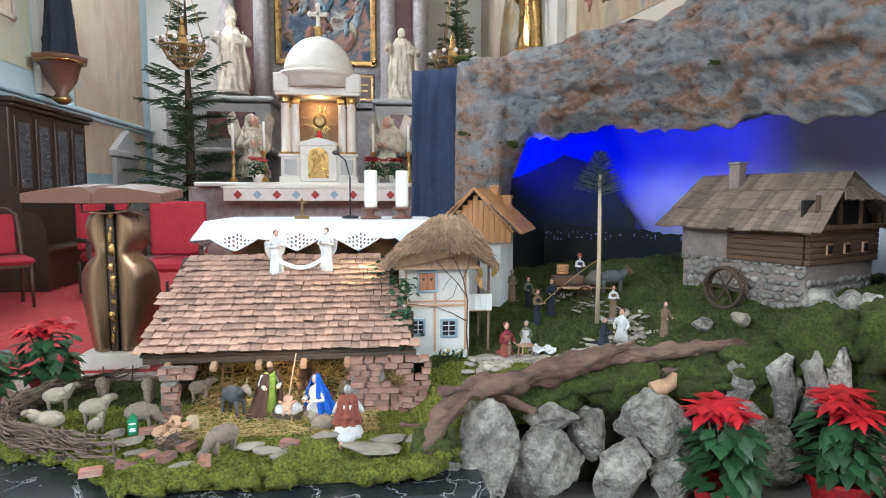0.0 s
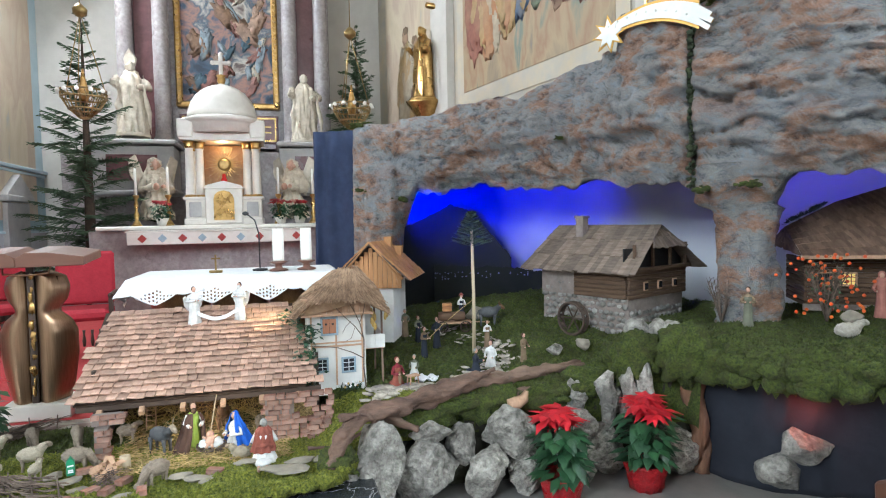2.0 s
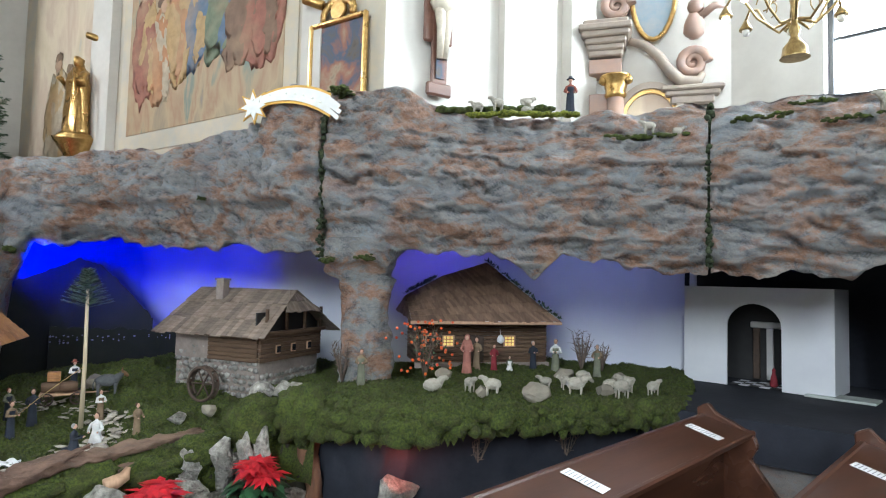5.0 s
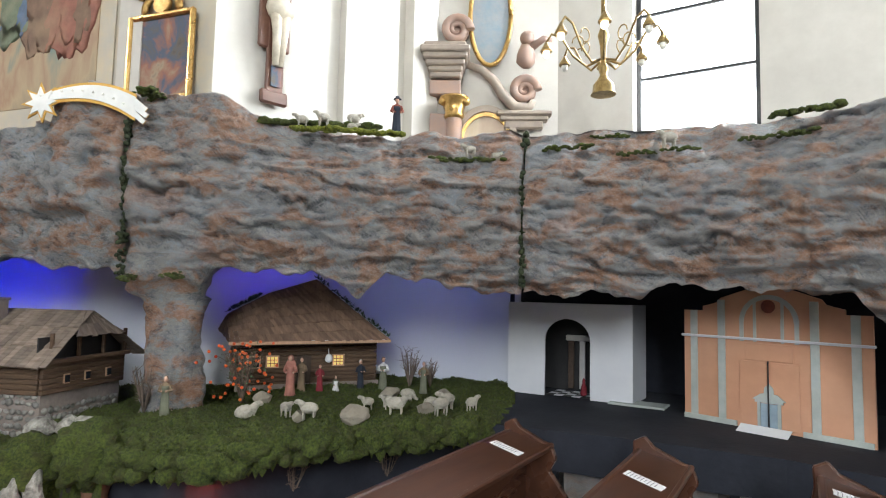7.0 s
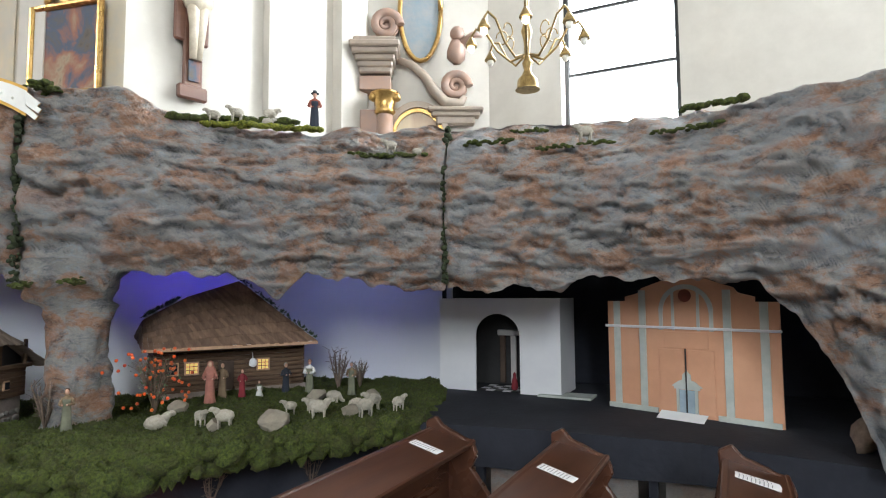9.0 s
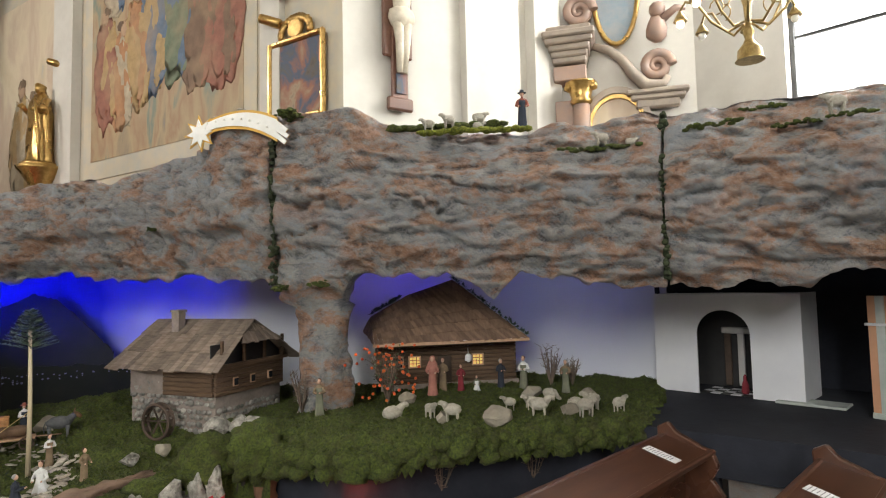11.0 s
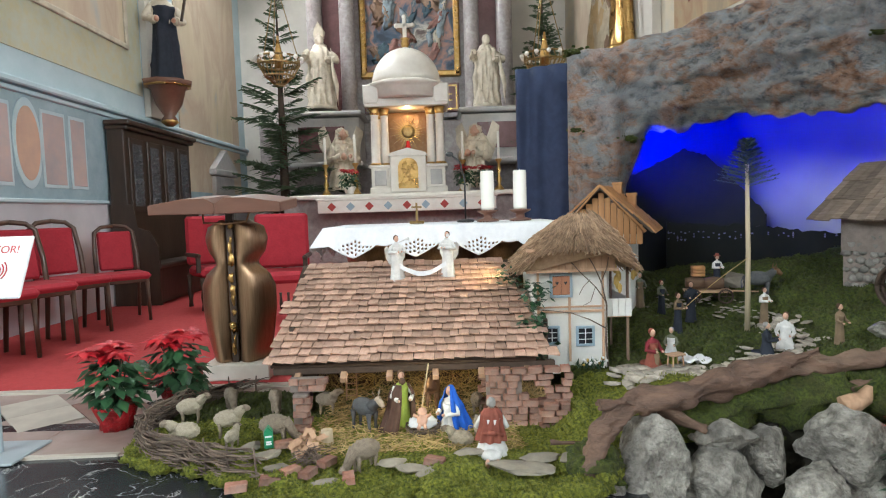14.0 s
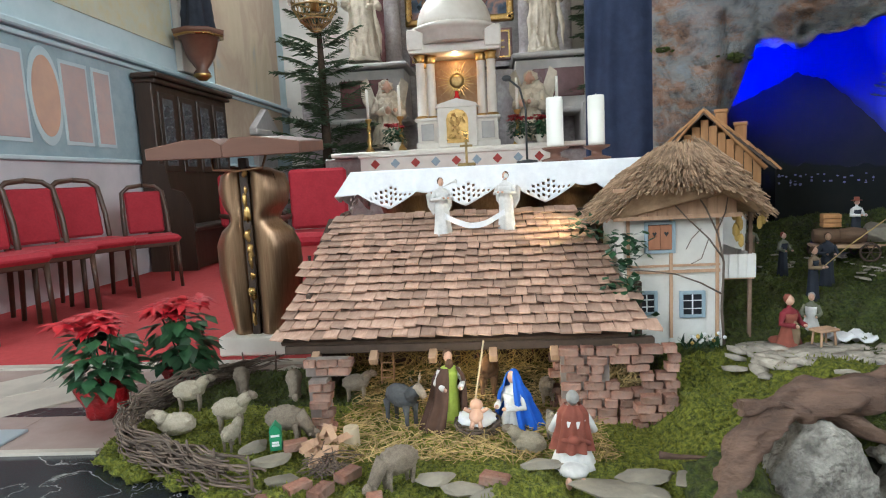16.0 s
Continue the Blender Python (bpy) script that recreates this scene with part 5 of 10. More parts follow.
# ---- sanctuary furniture ----
lect = thing("lectern", pose(-1.36, 4.95, 0.0) @ Matrix.Diagonal((1, 1, 1.05, 1)), "bronze lectern with a brown open-book top on a stone base", "lectern")
bm = B()
box(bm, (0.46, 0.34, 0.11), (0.02, 0.03, 0.061), bevel=0.008)
part("base", bm, M_CREAM, lect, "pale stone base block")
out = [(0.2, 0.115), (0.235, 0.25), (0.265, 0.45), (0.265, 0.62), (0.225, 0.70), (0.155, 0.755), (0.155, 0.79), (0.205, 0.85), (0.225, 0.94), (0.20, 1.02), (0.10, 1.06), (0.02, 1.06)]
for s in (-1, 1):
    bm = B()
    rows, NC = [], 12
    for i in range(45):
        z = 0.115 + 0.945 * i / 44
        w = ramp_value(z, [(q[1], q[0]) for q in out[:-1]])
        rows.append([bm.verts.new((s * (0.025 + (w - 0.025) * c / NC), -0.10 * math.sin(math.pi * (0.15 + 0.8 * c / NC)) + 0.09 * (c / NC) ** 2, z)) for c in range(NC + 1)])
    for r0, r1 in zip(rows, rows[1:]):
        for c in range(NC):
            bm.faces.new((r0[c], r0[c + 1], r1[c + 1], r1[c])).smooth = True
    bmesh.ops.recalc_face_normals(bm, faces=bm.faces)
    plate = part("plate", bm, M_BRONZE, lect, "brushed bronze bulging plate")
    plate.modifiers.new("thick", "SOLIDIFY").thickness = 0.012
bm = B()
box(bm, (0.05, 0.05, 1.0), (-0.0, -0.045, 0.61), bevel=0.006)
part("spine", bm, M_DARKWOOD, lect)
rnd = random.Random(3)
for k in range(11):
    bm = B()
    ball(bm, 0.024, (0.0 + rnd.uniform(-0.012, 0.012), -0.072, 0.2 + k * 0.083 + rnd.uniform(-0.02, 0.02)), (rnd.uniform(0.3, 0.9), 0.2, rnd.uniform(0.6, 2.0)), rough=0.9, seed=k, sub=2)
    part("gilt_ornament", bm, M_GOLD, lect)
for s in (-1, 1):
    bm = B()
    prism(bm, [(0.0, 1.15), (s * 0.06, 1.185), (s * 0.2, 1.185), (s * 0.43, 1.15), (s * 0.43, 1.09), (0.0, 1.085)], 0.46, m=pose(0, -0.24, 0.02, 4, 0, 0))
    bmesh.ops.bevel(bm, geom=list(bm.edges), offset=0.005, segments=1, affect="EDGES")
    part("book_half", bm, M_LECTWOOD, lect, "brown wooden book-shaped half")
bm = B()
tube(bm, [(-0.16, -0.1, 1.12), (-0.15, -0.12, 1.05), (0.0, -0.14, 1.04), (0.14, -0.12, 1.05), (0.16, -0.1, 1.12)], 0.008, 6)
part("bracket", bm, M_BRONZE, lect)


def stacking_chair(m):
    t = thing("chair", m, "brown wooden chair with red upholstered seat and back", "chair", "chairs along the chancel wall")
    for x, y in ((-0.2, -0.2), (0.2, -0.2)):
        bm = B()
        tube(bm, [(x, y, 0), (x * 0.95, y * 0.98, 0.43)], [0.016, 0.021], 8)
        part("leg", bm, M_CHAIRWOOD, t)
    for x in (-0.2, 0.2):
        bm = B()
        tube(bm, [(x, 0.26, 0), (x, 0.2, 0.45), (x * 1.0, 0.24, 0.7), (x * 0.92, 0.3, 0.93), (x * 0.6, 0.315, 0.985), (0, 0.32, 1.0)], [0.017, 0.022, 0.022, 0.021, 0.021, 0.021], 8)
        part("back_post", bm, M_CHAIRWOOD, t)
    bm = B()
    box(bm, (0.42, 0.42, 0.05), (0, 0, 0.43), bevel=0.008)
    part("seat_frame", bm, M_CHAIRWOOD, t)
    bm = B()
    vs = box(bm, (0.46, 0.46, 0.07), (0, -0.01, 0.475), bevel=0.028)
    part("seat", bm, M_REDCLOTH, t, "red padded seat")
    bm = B()
    box(bm, (0.33, 0.04, 0.42), (0, 0.265, 0.73), (-10, 0, 0), bevel=0.018)
    part("backrest", bm, M_REDCLOTH, t, "red padded backrest")
    return t


CHAIR = Matrix.Scale(1.07, 4)
c0 = stacking_chair(pose(-3.5, 7.42, 0.007, 0, 0, 40) @ CHAIR)
for y, a in ((6.72, 58), (6.15, 60), (5.62, 62), (5.08, 62)):
    copy_thing(c0, pose(-3.62, y, 0.007, 0, 0, a) @ CHAIR)


def armchair(m, label):
    t = thing("armchair", m, label, "armchair", "celebrants' seats")
    bm = B()
    box(bm, (0.6, 0.07, 0.62), (0, 0.27, 0.84), bevel=0.03)
    part("backrest", bm, M_REDCLOTH, t, "red velvet backrest")
    bm = B()
    box(bm, (0.58, 0.54, 0.13), (0, 0, 0.46), bevel=0.04)
    part("seat", bm, M_REDCLOTH, t, "red velvet seat")
    for s in (-1, 1):
        bm = B()
        box(bm, (0.05, 0.5, 0.05), (s * 0.31, 0, 0.67), bevel=0.015)
        box(bm, (0.045, 0.045, 0.2), (s * 0.31, -0.2, 0.56))
        part("armrest", bm, M_DARKWOOD, t)
        for y in (-0.24, 0.26):
            bm = B()
            lathe(bm, [(0.03, 0), (0.022, 0.08), (0.034, 0.16), (0.022, 0.24), (0.03, 0.4)], (s * 0.28, y, 0), 10)
            part("leg", bm, M_DARKWOOD, t)
    bm = B()
    for k in range(6):
        lathe(bm, [(0.012, 0.12), (0.02, 0.18), (0.011, 0.25), (0.016, 0.3)], (-0.2 + 0.08 * k, -0.24, 0), 8)
    part("spindle_row", bm, M_DARKWOOD, t)
    return t


armchair(pose(-1.71, 7.35, 0.007, 0, 0, 6), "red velvet armchair with dark turned legs")
armchair(pose(-2.75, 8.3, 0.007, 0, 0, 40), "red velvet armchair standing beside the stalls")

M_CARVED = mat("blackened_carving", (0.12, 0.13, 0.145), (0.05, 0.05, 0.055), 30, 0.45, bump=0.6)
stall = thing("choir_stall", pose(-4.2, 9.52, 0.0) @ Matrix.Diagonal((1, 0.87, 1.03, 1)), "dark carved oak choir stall against the chancel wall", "choir stall")
bm = B()
box(bm, (0.22, 2.3, 2.3), (0.12, 0, 1.16), bevel=0.01)
part("body", bm, M_DARKWOOD, stall)
bm = B()
box(bm, (0.34, 2.42, 0.06), (0.17, 0, 2.33), bevel=0.015)
box(bm, (0.30, 2.36, 0.05), (0.15, 0, 2.27), bevel=0.015)
part("cornice", bm, M_DARKWOOD, stall)
bm = B()
box(bm, (0.62, 2.3, 0.06), (0.31, 0, 0.5), bevel=0.015)
box(bm, (0.06, 2.2, 0.46), (0.5, 0, 0.24))
part("bench", bm, M_DARKWOOD, stall)
for k in range(4):
    y = -0.82 + 0.55 * k
    bm = B()
    box(bm, (0.03, 0.44, 0.95), (0.24, y, 1.68), bevel=0.01)
    part("panel", bm, M_DARKWOOD, stall)
    bm = B()
    box(bm, (0.012, 0.27, 0.80), (0.258, y, 1.68), bevel=0.003)
    carved = part("carving", bm, M_CARVED, stall, "blue-black pierced carving")
    for q in range(6):
        for w in (-1, 1):
            bm = B()
            tube(bm, [(0.268, y + w * (0.03 + 0.085 * math.sin(c * 0.63)), 1.33 + 0.12 * q + 0.012 * c) for c in range(6)], 0.012, 5)
            part("scroll", bm, M_CARVED, carved)
for y in (-1.14, 1.14):
    bm = B()
    prism(bm, [(0, 0), (0.6, 0), (0.6, 0.75), (0.5, 0.95), (0.35, 1.0), (0.3, 1.3), (0.24, 1.3), (0, 1.3)], 0.05, m=pose(0, y - 0.025, 0))
    part("end_panel", bm, M_DARKWOOD, stall)

# the altar table with its cloth, candles and microphone
alt = thing("altar_table", pose(0.12, 5.0, 0.0), "altar table with curved bronze supports", "altar")
bm = B()
box(bm, (1.5, 0.8, 0.07), (0, 0, 1.0), bevel=0.01)
part("tabletop", bm, M_BRONZE, alt)
for x in (-0.45, 0.0, 0.45):
    bm = B()
    lathe(bm, [(0.16, 0.02), (0.15, 0.3), (0.19, 0.7), (0.26, 0.9), (0.3, 0.97)], (x, -0.05, 0), 20)
    part("support", bm, M_BRONZE, alt, "curved bronze support")
bm = B()
NX, half_x, half_y, ZT = 96, 0.76, 0.41, 1.045
ring_pts = []
per = [(-half_x, half_y), (-half_x, -half_y), (half_x, -half_y), (half_x, half_y)]
seq = []
for (ax, ay), (bx, by) in zip(per, per[1:]):
    n = int(math.dist((ax, ay), (bx, by)) / 0.0125)
    for i in range(n):
        seq.append((ax + (bx - ax) * i / n, ay + (by - ay) * i / n, math.dist((ax, ay), (bx, by)) * i / n))
seq.append((*per[3], 0.0))
NR = 15
rows = [[] for k in range(NR)]
lace_at = []
for x, y, u in seq:
    gap = abs((u + 0.02) % 0.40 - 0.20)
    point = max(0.0, 1 - gap / 0.15)
    lace_at.append(point)
    drop = 0.112 + 0.088 * point ** 0.8 + 0.012 * math.cos(gap * 15.7 * 2) * (point == 0) + (0.03 if abs(y) < half_y - 0.01 else 0)
    nx_, ny_ = (x / half_x if abs(abs(x) - half_x) < 1e-6 else 0), (y / half_y if abs(abs(y) - half_y) < 1e-6 and y < 0 else 0)
    for k in range(NR):
        f = k / (NR - 1)
        flare = 0.012 + 0.05 * f * (1.4 if nx_ else 0.6) + 0.012 * f * math.sin(u * 26) + 0.006 * f * math.sin(u * 61 + 1)
        rows[k].append(bm.verts.new((x + nx_ * flare, y + ny_ * flare, ZT - drop * f)))
for k, (a, b) in enumerate(zip(rows, rows[1:])):
    for i in range(len(a) - 1):
        lace = k > NR - 1 - 9.5 * lace_at[i] and k < NR - 2
        if lace and i % 2 == 0 and k % 2 == (i // 2) % 2:
            continue
        bm.faces.new((a[i], b[i], b[i + 1], a[i + 1])).smooth = True
bm.faces.new([bm.verts.new((sx * half_x, sy * half_y, ZT + 0.002)) for sx, sy in ((-1, -1), (1, -1), (1, 1), (-1, 1))])
ob = solid("altar_cloth", bm, M_LINEN, "white altar cloth with pointed lace hem on the altar table", "altar cloth", m=pose(0.12, 5.0, 0))
ob.modifiers.new("thick", "SOLIDIFY").thickness = 0.003
for x, y in ((0.43, 4.86), (0.655, 4.88)):
    t = thing("altar_candle", pose(x, y, 1.05), "thick white candle on a turned wooden holder on the altar", "candle", "altar candles")
    bm = B()
    lathe(bm, [(0.075, 0), (0.078, 0.012), (0.03, 0.025), (0.028, 0.05), (0.07, 0.068), (0.074, 0.078), (0.03, 0.08)], seg=20)
    part("holder", bm, M_LECTWOOD, t, "turned brown wooden holder")
    bm = B()
    lathe(bm, [(0.045, 0.08), (0.046, 0.1), (0.0455, 0.33), (0.043, 0.345), (0.02, 0.341)], seg=20)
    tube(bm, [(0, 0, 0.34), (0.002, 0, 0.355)], 0.002, 5)
    part("wax", bm, M_WAX, t)
t = thing("microphone", pose(0.28, 4.95, 1.05), "black gooseneck microphone on the altar", "microphone")
bm = B()
lathe(bm, [(0.06, 0), (0.06, 0.015), (0.015, 0.022)], seg=16)
part("foot", bm, M_MIC, t)
bm = B()
tube(bm, [(0, 0, 0.02), (0, 0, 0.3), (-0.03, 0, 0.42), (-0.09, -0.01, 0.47)], 0.006, 6)
ball(bm, 0.018, (-0.1, -0.01, 0.475), (1.5, 1, 1), sub=2)
part("gooseneck", bm, M_MIC, t)
t = thing("altar_crucifix", pose(-0.06, 4.9, 1.05), "small dark standing crucifix on the altar", "crucifix")
bm = B()
box(bm, (0.1, 0.07, 0.02), (0, 0, 0.01), bevel=0.004)
box(bm, (0.014, 0.012, 0.13), (0, 0, 0.08))
box(bm, (0.07, 0.012, 0.012), (0, 0, 0.115))
part("cross", bm, M_BRASS, t)

# ---- the high altar ----
CX = -0.43
ha = thing("high_altar", pose(CX, 11.0, 0.0), "pale marble high altar with a domed tabernacle", "altar")
bm = B()
box(bm, (4.2, 1.1, 1.36), (0, 0.3, 0.69), bevel=0.01)
part("altar_block", bm, M_GREYMARBLE, ha)
bm = B()
box(bm, (3.9, 1.1, 0.07), (0, 0.1, 1.41), bevel=0.015)
part("mensa", bm, M_CREAM, ha, "cream marble altar slab")
bm = B()
box(bm, (2.85, 0.3, 0.2), (0, -0.62, 1.24), bevel=0.008)
box(bm, (2.9, 0.34, 0.03), (0, -0.62, 1.355), bevel=0.006)
part("frontal", bm, M_CREAM, ha, "cream frontal with coloured lozenges")
for k in range(9):
    bm = B()
    box(bm, (0.1, 0.012, 0.1), (-1.2 + 0.3 * k, -0.775, 1.24), (0, 45, 0), bevel=0.004)
    part("lozenge", bm, mat("lozenge_red", (0.4, 0.04, 0.03), (0.3, 0.03, 0.02), 20, 0.5) if k == 0 else (bpy.data.materials["lozenge_red"] if k % 2 == 0 else M_BLUEFRAME), ha)
Y0 = 0.35
bm = B()
box(bm, (1.34, 0.7, 0.12), (0, Y0, 1.5), bevel=0.015)
box(bm, (1.28, 0.64, 0.36), (0, Y0, 1.72), bevel=0.01)
box(bm, (1.36, 0.7, 0.05), (0, Y0, 1.92), bevel=0.012)
part("tabernacle_base", bm, M_CREAM, ha)
for s in (-1, 1):
    bm = B()
    box(bm, (0.2, 0.02, 0.26), (s * 0.48, Y0 - 0.33, 1.72), bevel=0.006)
    part("base_panel", bm, M_STONE, ha)
    for x, y in ((0.56, -0.25), (0.40, -0.16), (0.56, 0.25)):
        bm = B()
        lathe(bm, [(0.09, 1.945), (0.1, 1.96), (0.075, 1.98), (0.07, 2.4), (0.065, 2.78), (0.075, 2.8)], (s * x, Y0 + y, 0), 18)
        part("column", bm, M_CREAM, ha)
        bm = B()
        lathe(bm, [(0.07, 2.8), (0.085, 2.84), (0.075, 2.86), (0.105, 2.92)], (s * x, Y0 + y, 0), 14)
        part("capital", bm, M_GOLD, ha, "gilt capital")
        bm = B()
        lathe(bm, [(0.104, 1.944), (0.106, 1.965), (0.082, 1.985)], (s * x, Y0 + y, 0), 14)
        part("column_base", bm, M_GOLD, ha, "gilt column base")
bm = B()
box(bm, (1.42, 0.8, 0.14), (0, Y0, 3.0), bevel=0.01)
lathe(bm, [(0.62, 3.07), (0.62, 3.22), (0.67, 3.25), (0.72, 3.28), (0.72, 3.32), (0.6, 3.36)], (0, Y0, 0), 40)
box(bm, (0.26, 0.5, 0.32), (-0.6, Y0 - 0.17, 3.135), bevel=0.02)
box(bm, (0.26, 0.5, 0.32), (0.6, Y0 - 0.17, 3.135), bevel=0.02)
part("entablature", bm, M_CREAM, ha)
bm = B()
lathe(bm, [(0.60 * math.cos(a), 3.36 + 0.62 * math.sin(a)) for a in [i * 1.5 / 12 for i in range(13)]] + [(0.05, 3.99), (0.03, 4.05)], (0, Y0, 0), 40)
part("dome", bm, M_CREAM, ha, "smooth white dome")
bm = B()
lathe(bm, [(0.05, 4.0), (0.075, 4.06), (0.06, 4.12), (0.09, 4.15), (0.03, 4.17)], (0, Y0, 0), 14)
part("finial", bm, M_GOLD, ha)
bm = B()
box(bm, (0.07, 0.04, 0.36), (0, Y0, 4.34), bevel=0.012)
box(bm, (0.28, 0.04, 0.07), (0, Y0, 4.38), bevel=0.012)
for x, z in ((0.14, 4.38), (-0.14, 4.38), (0, 4.53)):
    ball(bm, 0.05, (x, Y0, z), (1, 0.6, 1), sub=1)
part("cross", bm, M_CREAM, ha)
bm = B()
box(bm, (0.9, 0.05, 1.0), (0, Y0 + 0.28, 2.42))
part("niche_back", bm, mat("gilt_niche", (0.42, 0.24, 0.12), (0.3, 0.16, 0.07), 12, 0.5, metal=0.2, bump=0.2), ha)
for k in range(28):
    bm = B()
    a = 2 * math.pi * k / 28
    L = 0.34 if k % 2 else 0.25
    prism(bm, [(0.1 * math.cos(a - 0.1), 0.1 * math.sin(a - 0.1)), (L * math.cos(a), L * math.sin(a)), (0.1 * math.cos(a + 0.1), 0.1 * math.sin(a + 0.1))], 0.02, m=pose(0, Y0 + 0.05, 2.55))
    part("ray", bm, M_GOLD, ha)
bm = B()
lathe(bm, [(0.1, 0), (0.12, 0.03), (0.07, 0.045)], seg=20, m=pose(0, Y0 + 0.06, 2.55, 90, 0, 0))
part("sun_disc", bm, M_BRASS, ha)
bm = B()
lathe(bm, [(0.05, 0), (0.055, 0.05), (0.035, 0.09), (0.03, 0.16)], (0, Y0 - 0.15, 2.2), 12)
part("vigil_lamp", bm, mat("red_lamp_glass", (0.6, 0.02, 0.02), (0.5, 0.02, 0.02), 10, 0.2), ha, "small red glass lamp")
bm = B()
box(bm, (0.62, 0.2, 0.62), (0, Y0 - 0.3, 1.78), bevel=0.012)
prism(bm, [(-0.34, 2.09), (0.34, 2.09), (0.3, 2.14), (0, 2.22), (-0.3, 2.14)], 0.22, m=pose(0, Y0 - 0.41, 0))
part("tabernacle", bm, M_CREAM, ha)
bm = B()
prism(bm, [(-0.17, 1.53), (0.17, 1.53), (0.17, 1.9)] + [(0.17 * math.cos(a), 1.9 + 0.15 * math.sin(a)) for a in (0.5, 1.0, 1.57, 2.1, 2.6)] + [(-0.17, 1.9)], 0.03, m=pose(0, Y0 - 0.43, 0))
for k in range(40):
    rnd = random.Random(k)
    ball(bm, 0.022, (rnd.uniform(-0.13, 0.13), Y0 - 0.435, rnd.uniform(1.57, 1.98)), (1, 0.5, 1), sub=1)
part("tabernacle_door", bm, M_GOLD, ha, "embossed gilt door")

rere = thing("reredos", pose(CX, 13.3, 0.0), "tall altarpiece of grey and red marble columns round a painting", "altarpiece")
bm = B()
box(bm, (6.4, 0.5, 3.0), (0, 0.2, 1.5), bevel=0.01)
part("lower_wall", bm, M_GREYMARBLE, rere)
bm = B()
box(bm, (4.3, 0.3, 6.4), (0, 0.3, 6.3))
part("upper_wall", bm, M_GREYMARBLE, rere)
for s in (-1, 1):
    for x, w in ((1.62, 0.9),):
        bm = B()
        box(bm, (1.5, 1.1, 0.9), (s * 1.75, -0.3, 2.55), bevel=0.015)
        box(bm, (1.62, 1.2, 0.1), (s * 1.75, -0.3, 3.08), bevel=0.03)
        box(bm, (1.6, 1.16, 0.1), (s * 1.75, -0.3, 2.1), bevel=0.03)
        part("pedestal", bm, M_STONE, rere, "grey stone pedestal")
        bm = B()
        box(bm, (0.9, 0.02, 0.5), (s * 1.75, -0.86, 2.58), bevel=0.006)
        part("pedestal_panel", bm, M_REDMARBLE, rere)
    for x in (1.28, 1.95):
        bm = B()
        lathe(bm, [(0.22, 3.13), (0.23, 3.2), (0.17, 3.28), (0.16, 3.4), (0.15, 7.0), (0.165, 7.05)], (s * x, -0.08, 0), 22)
        part("column", bm, M_GREYMARBLE, rere, "mottled grey marble column")
        bm = B()
        lathe(bm, [(0.16, 7.05), (0.2, 7.2), (0.18, 7.28), (0.24, 7.4), (0.2, 7.45), (0.27, 7.55)], (s * x, -0.08, 0), 14)
        part("capital", bm, M_CREAM, rere, "pale leafy capital")
    bm = B()
    box(bm, (0.36, 0.1, 4.2), (s * 1.62, 0.12, 5.2))
    part("red_panel", bm, M_REDMARBLE, rere, "dark red marble panel")
bm = B()
box(bm, (4.9, 0.9, 0.6), (0, -0.05, 7.85), bevel=0.03)
box(bm, (5.2, 1.1, 0.15), (0, -0.1, 8.2), bevel=0.04)
part("cornice", bm, M_STONE, rere)
bm = B()
for x in (-0.98, 0.98):
    box(bm, (0.13, 0.12, 4.0), (x, 0.1, 5.95), bevel=0.03)
for z in (4.0,):
    box(bm, (2.1, 0.12, 0.13), (0, 0.1, z), bevel=0.03)
for k in range(62):
    box(bm, (0.06, 0.05, 0.05), (-0.98 if k % 2 else 0.98, 0.03, 4.05 + k // 2 * 0.12), (0, 45, 0))
part("picture_frame", bm, M_GOLD, rere, "carved gilt frame")
bm = B()
box(bm, (1.84, 0.05, 4.0), (0, 0.13, 5.95))
part("painting", bm, M_ALTARPIC, rere, "dark painting of robed figures")
rnd = random.Random(8)
tones = [mat("painted_" + n, c, tuple(v * 0.5 for v in c), 9, 0.6, bump=0.3) for n, c in (("cream_drapery", (0.42, 0.36, 0.28)), ("rose_drapery", (0.30, 0.14, 0.11)), ("teal_drapery", (0.06, 0.11, 0.14)), ("flesh", (0.40, 0.26, 0.18)), ("brown_wing", (0.20, 0.11, 0.06)), ("pale_blue_drapery", (0.28, 0.33, 0.36)))]
for k in range(44):
    x, z = rnd.choice((-0.6, -0.5, 0.5, 0.62, 0.0)) + rnd.uniform(-0.16, 0.16), rnd.uniform(4.2, 7.2)
    bm = B()
    L = rnd.uniform(0.10, 0.26)
    ball(bm, L, (x, 0.095, z), (rnd.uniform(0.3, 0.6), 0.10, rnd.uniform(0.8, 1.4)), (0, rnd.uniform(-50, 50), 0), sub=3, rough=0.7, freq=2.2, seed=k * 1.7)
    part("painted_drapery", bm, tones[k % 6], rere)
for s in (-1, 1):
    bm = B()
    box(bm, (0.5, 0.06, 0.6), (s * 0.75, 0.1, 3.5), bevel=0.01)
    part("panel", bm, M_REDMARBLE, rere)
    bm = B()
    for dx, dz, w, h in ((0, 0.24, 0.4, 0.03), (0, -0.24, 0.4, 0.03), (-0.19, 0, 0.03, 0.5), (0.19, 0, 0.03, 0.5), (0, 0.06, 0.2, 0.03), (0, -0.06, 0.2, 0.03)):
        box(bm, (w, 0.03, h), (s * 0.75 + dx, 0.06, 3.5 + dz))
    part("gilt_fret", bm, M_GOLD, rere)


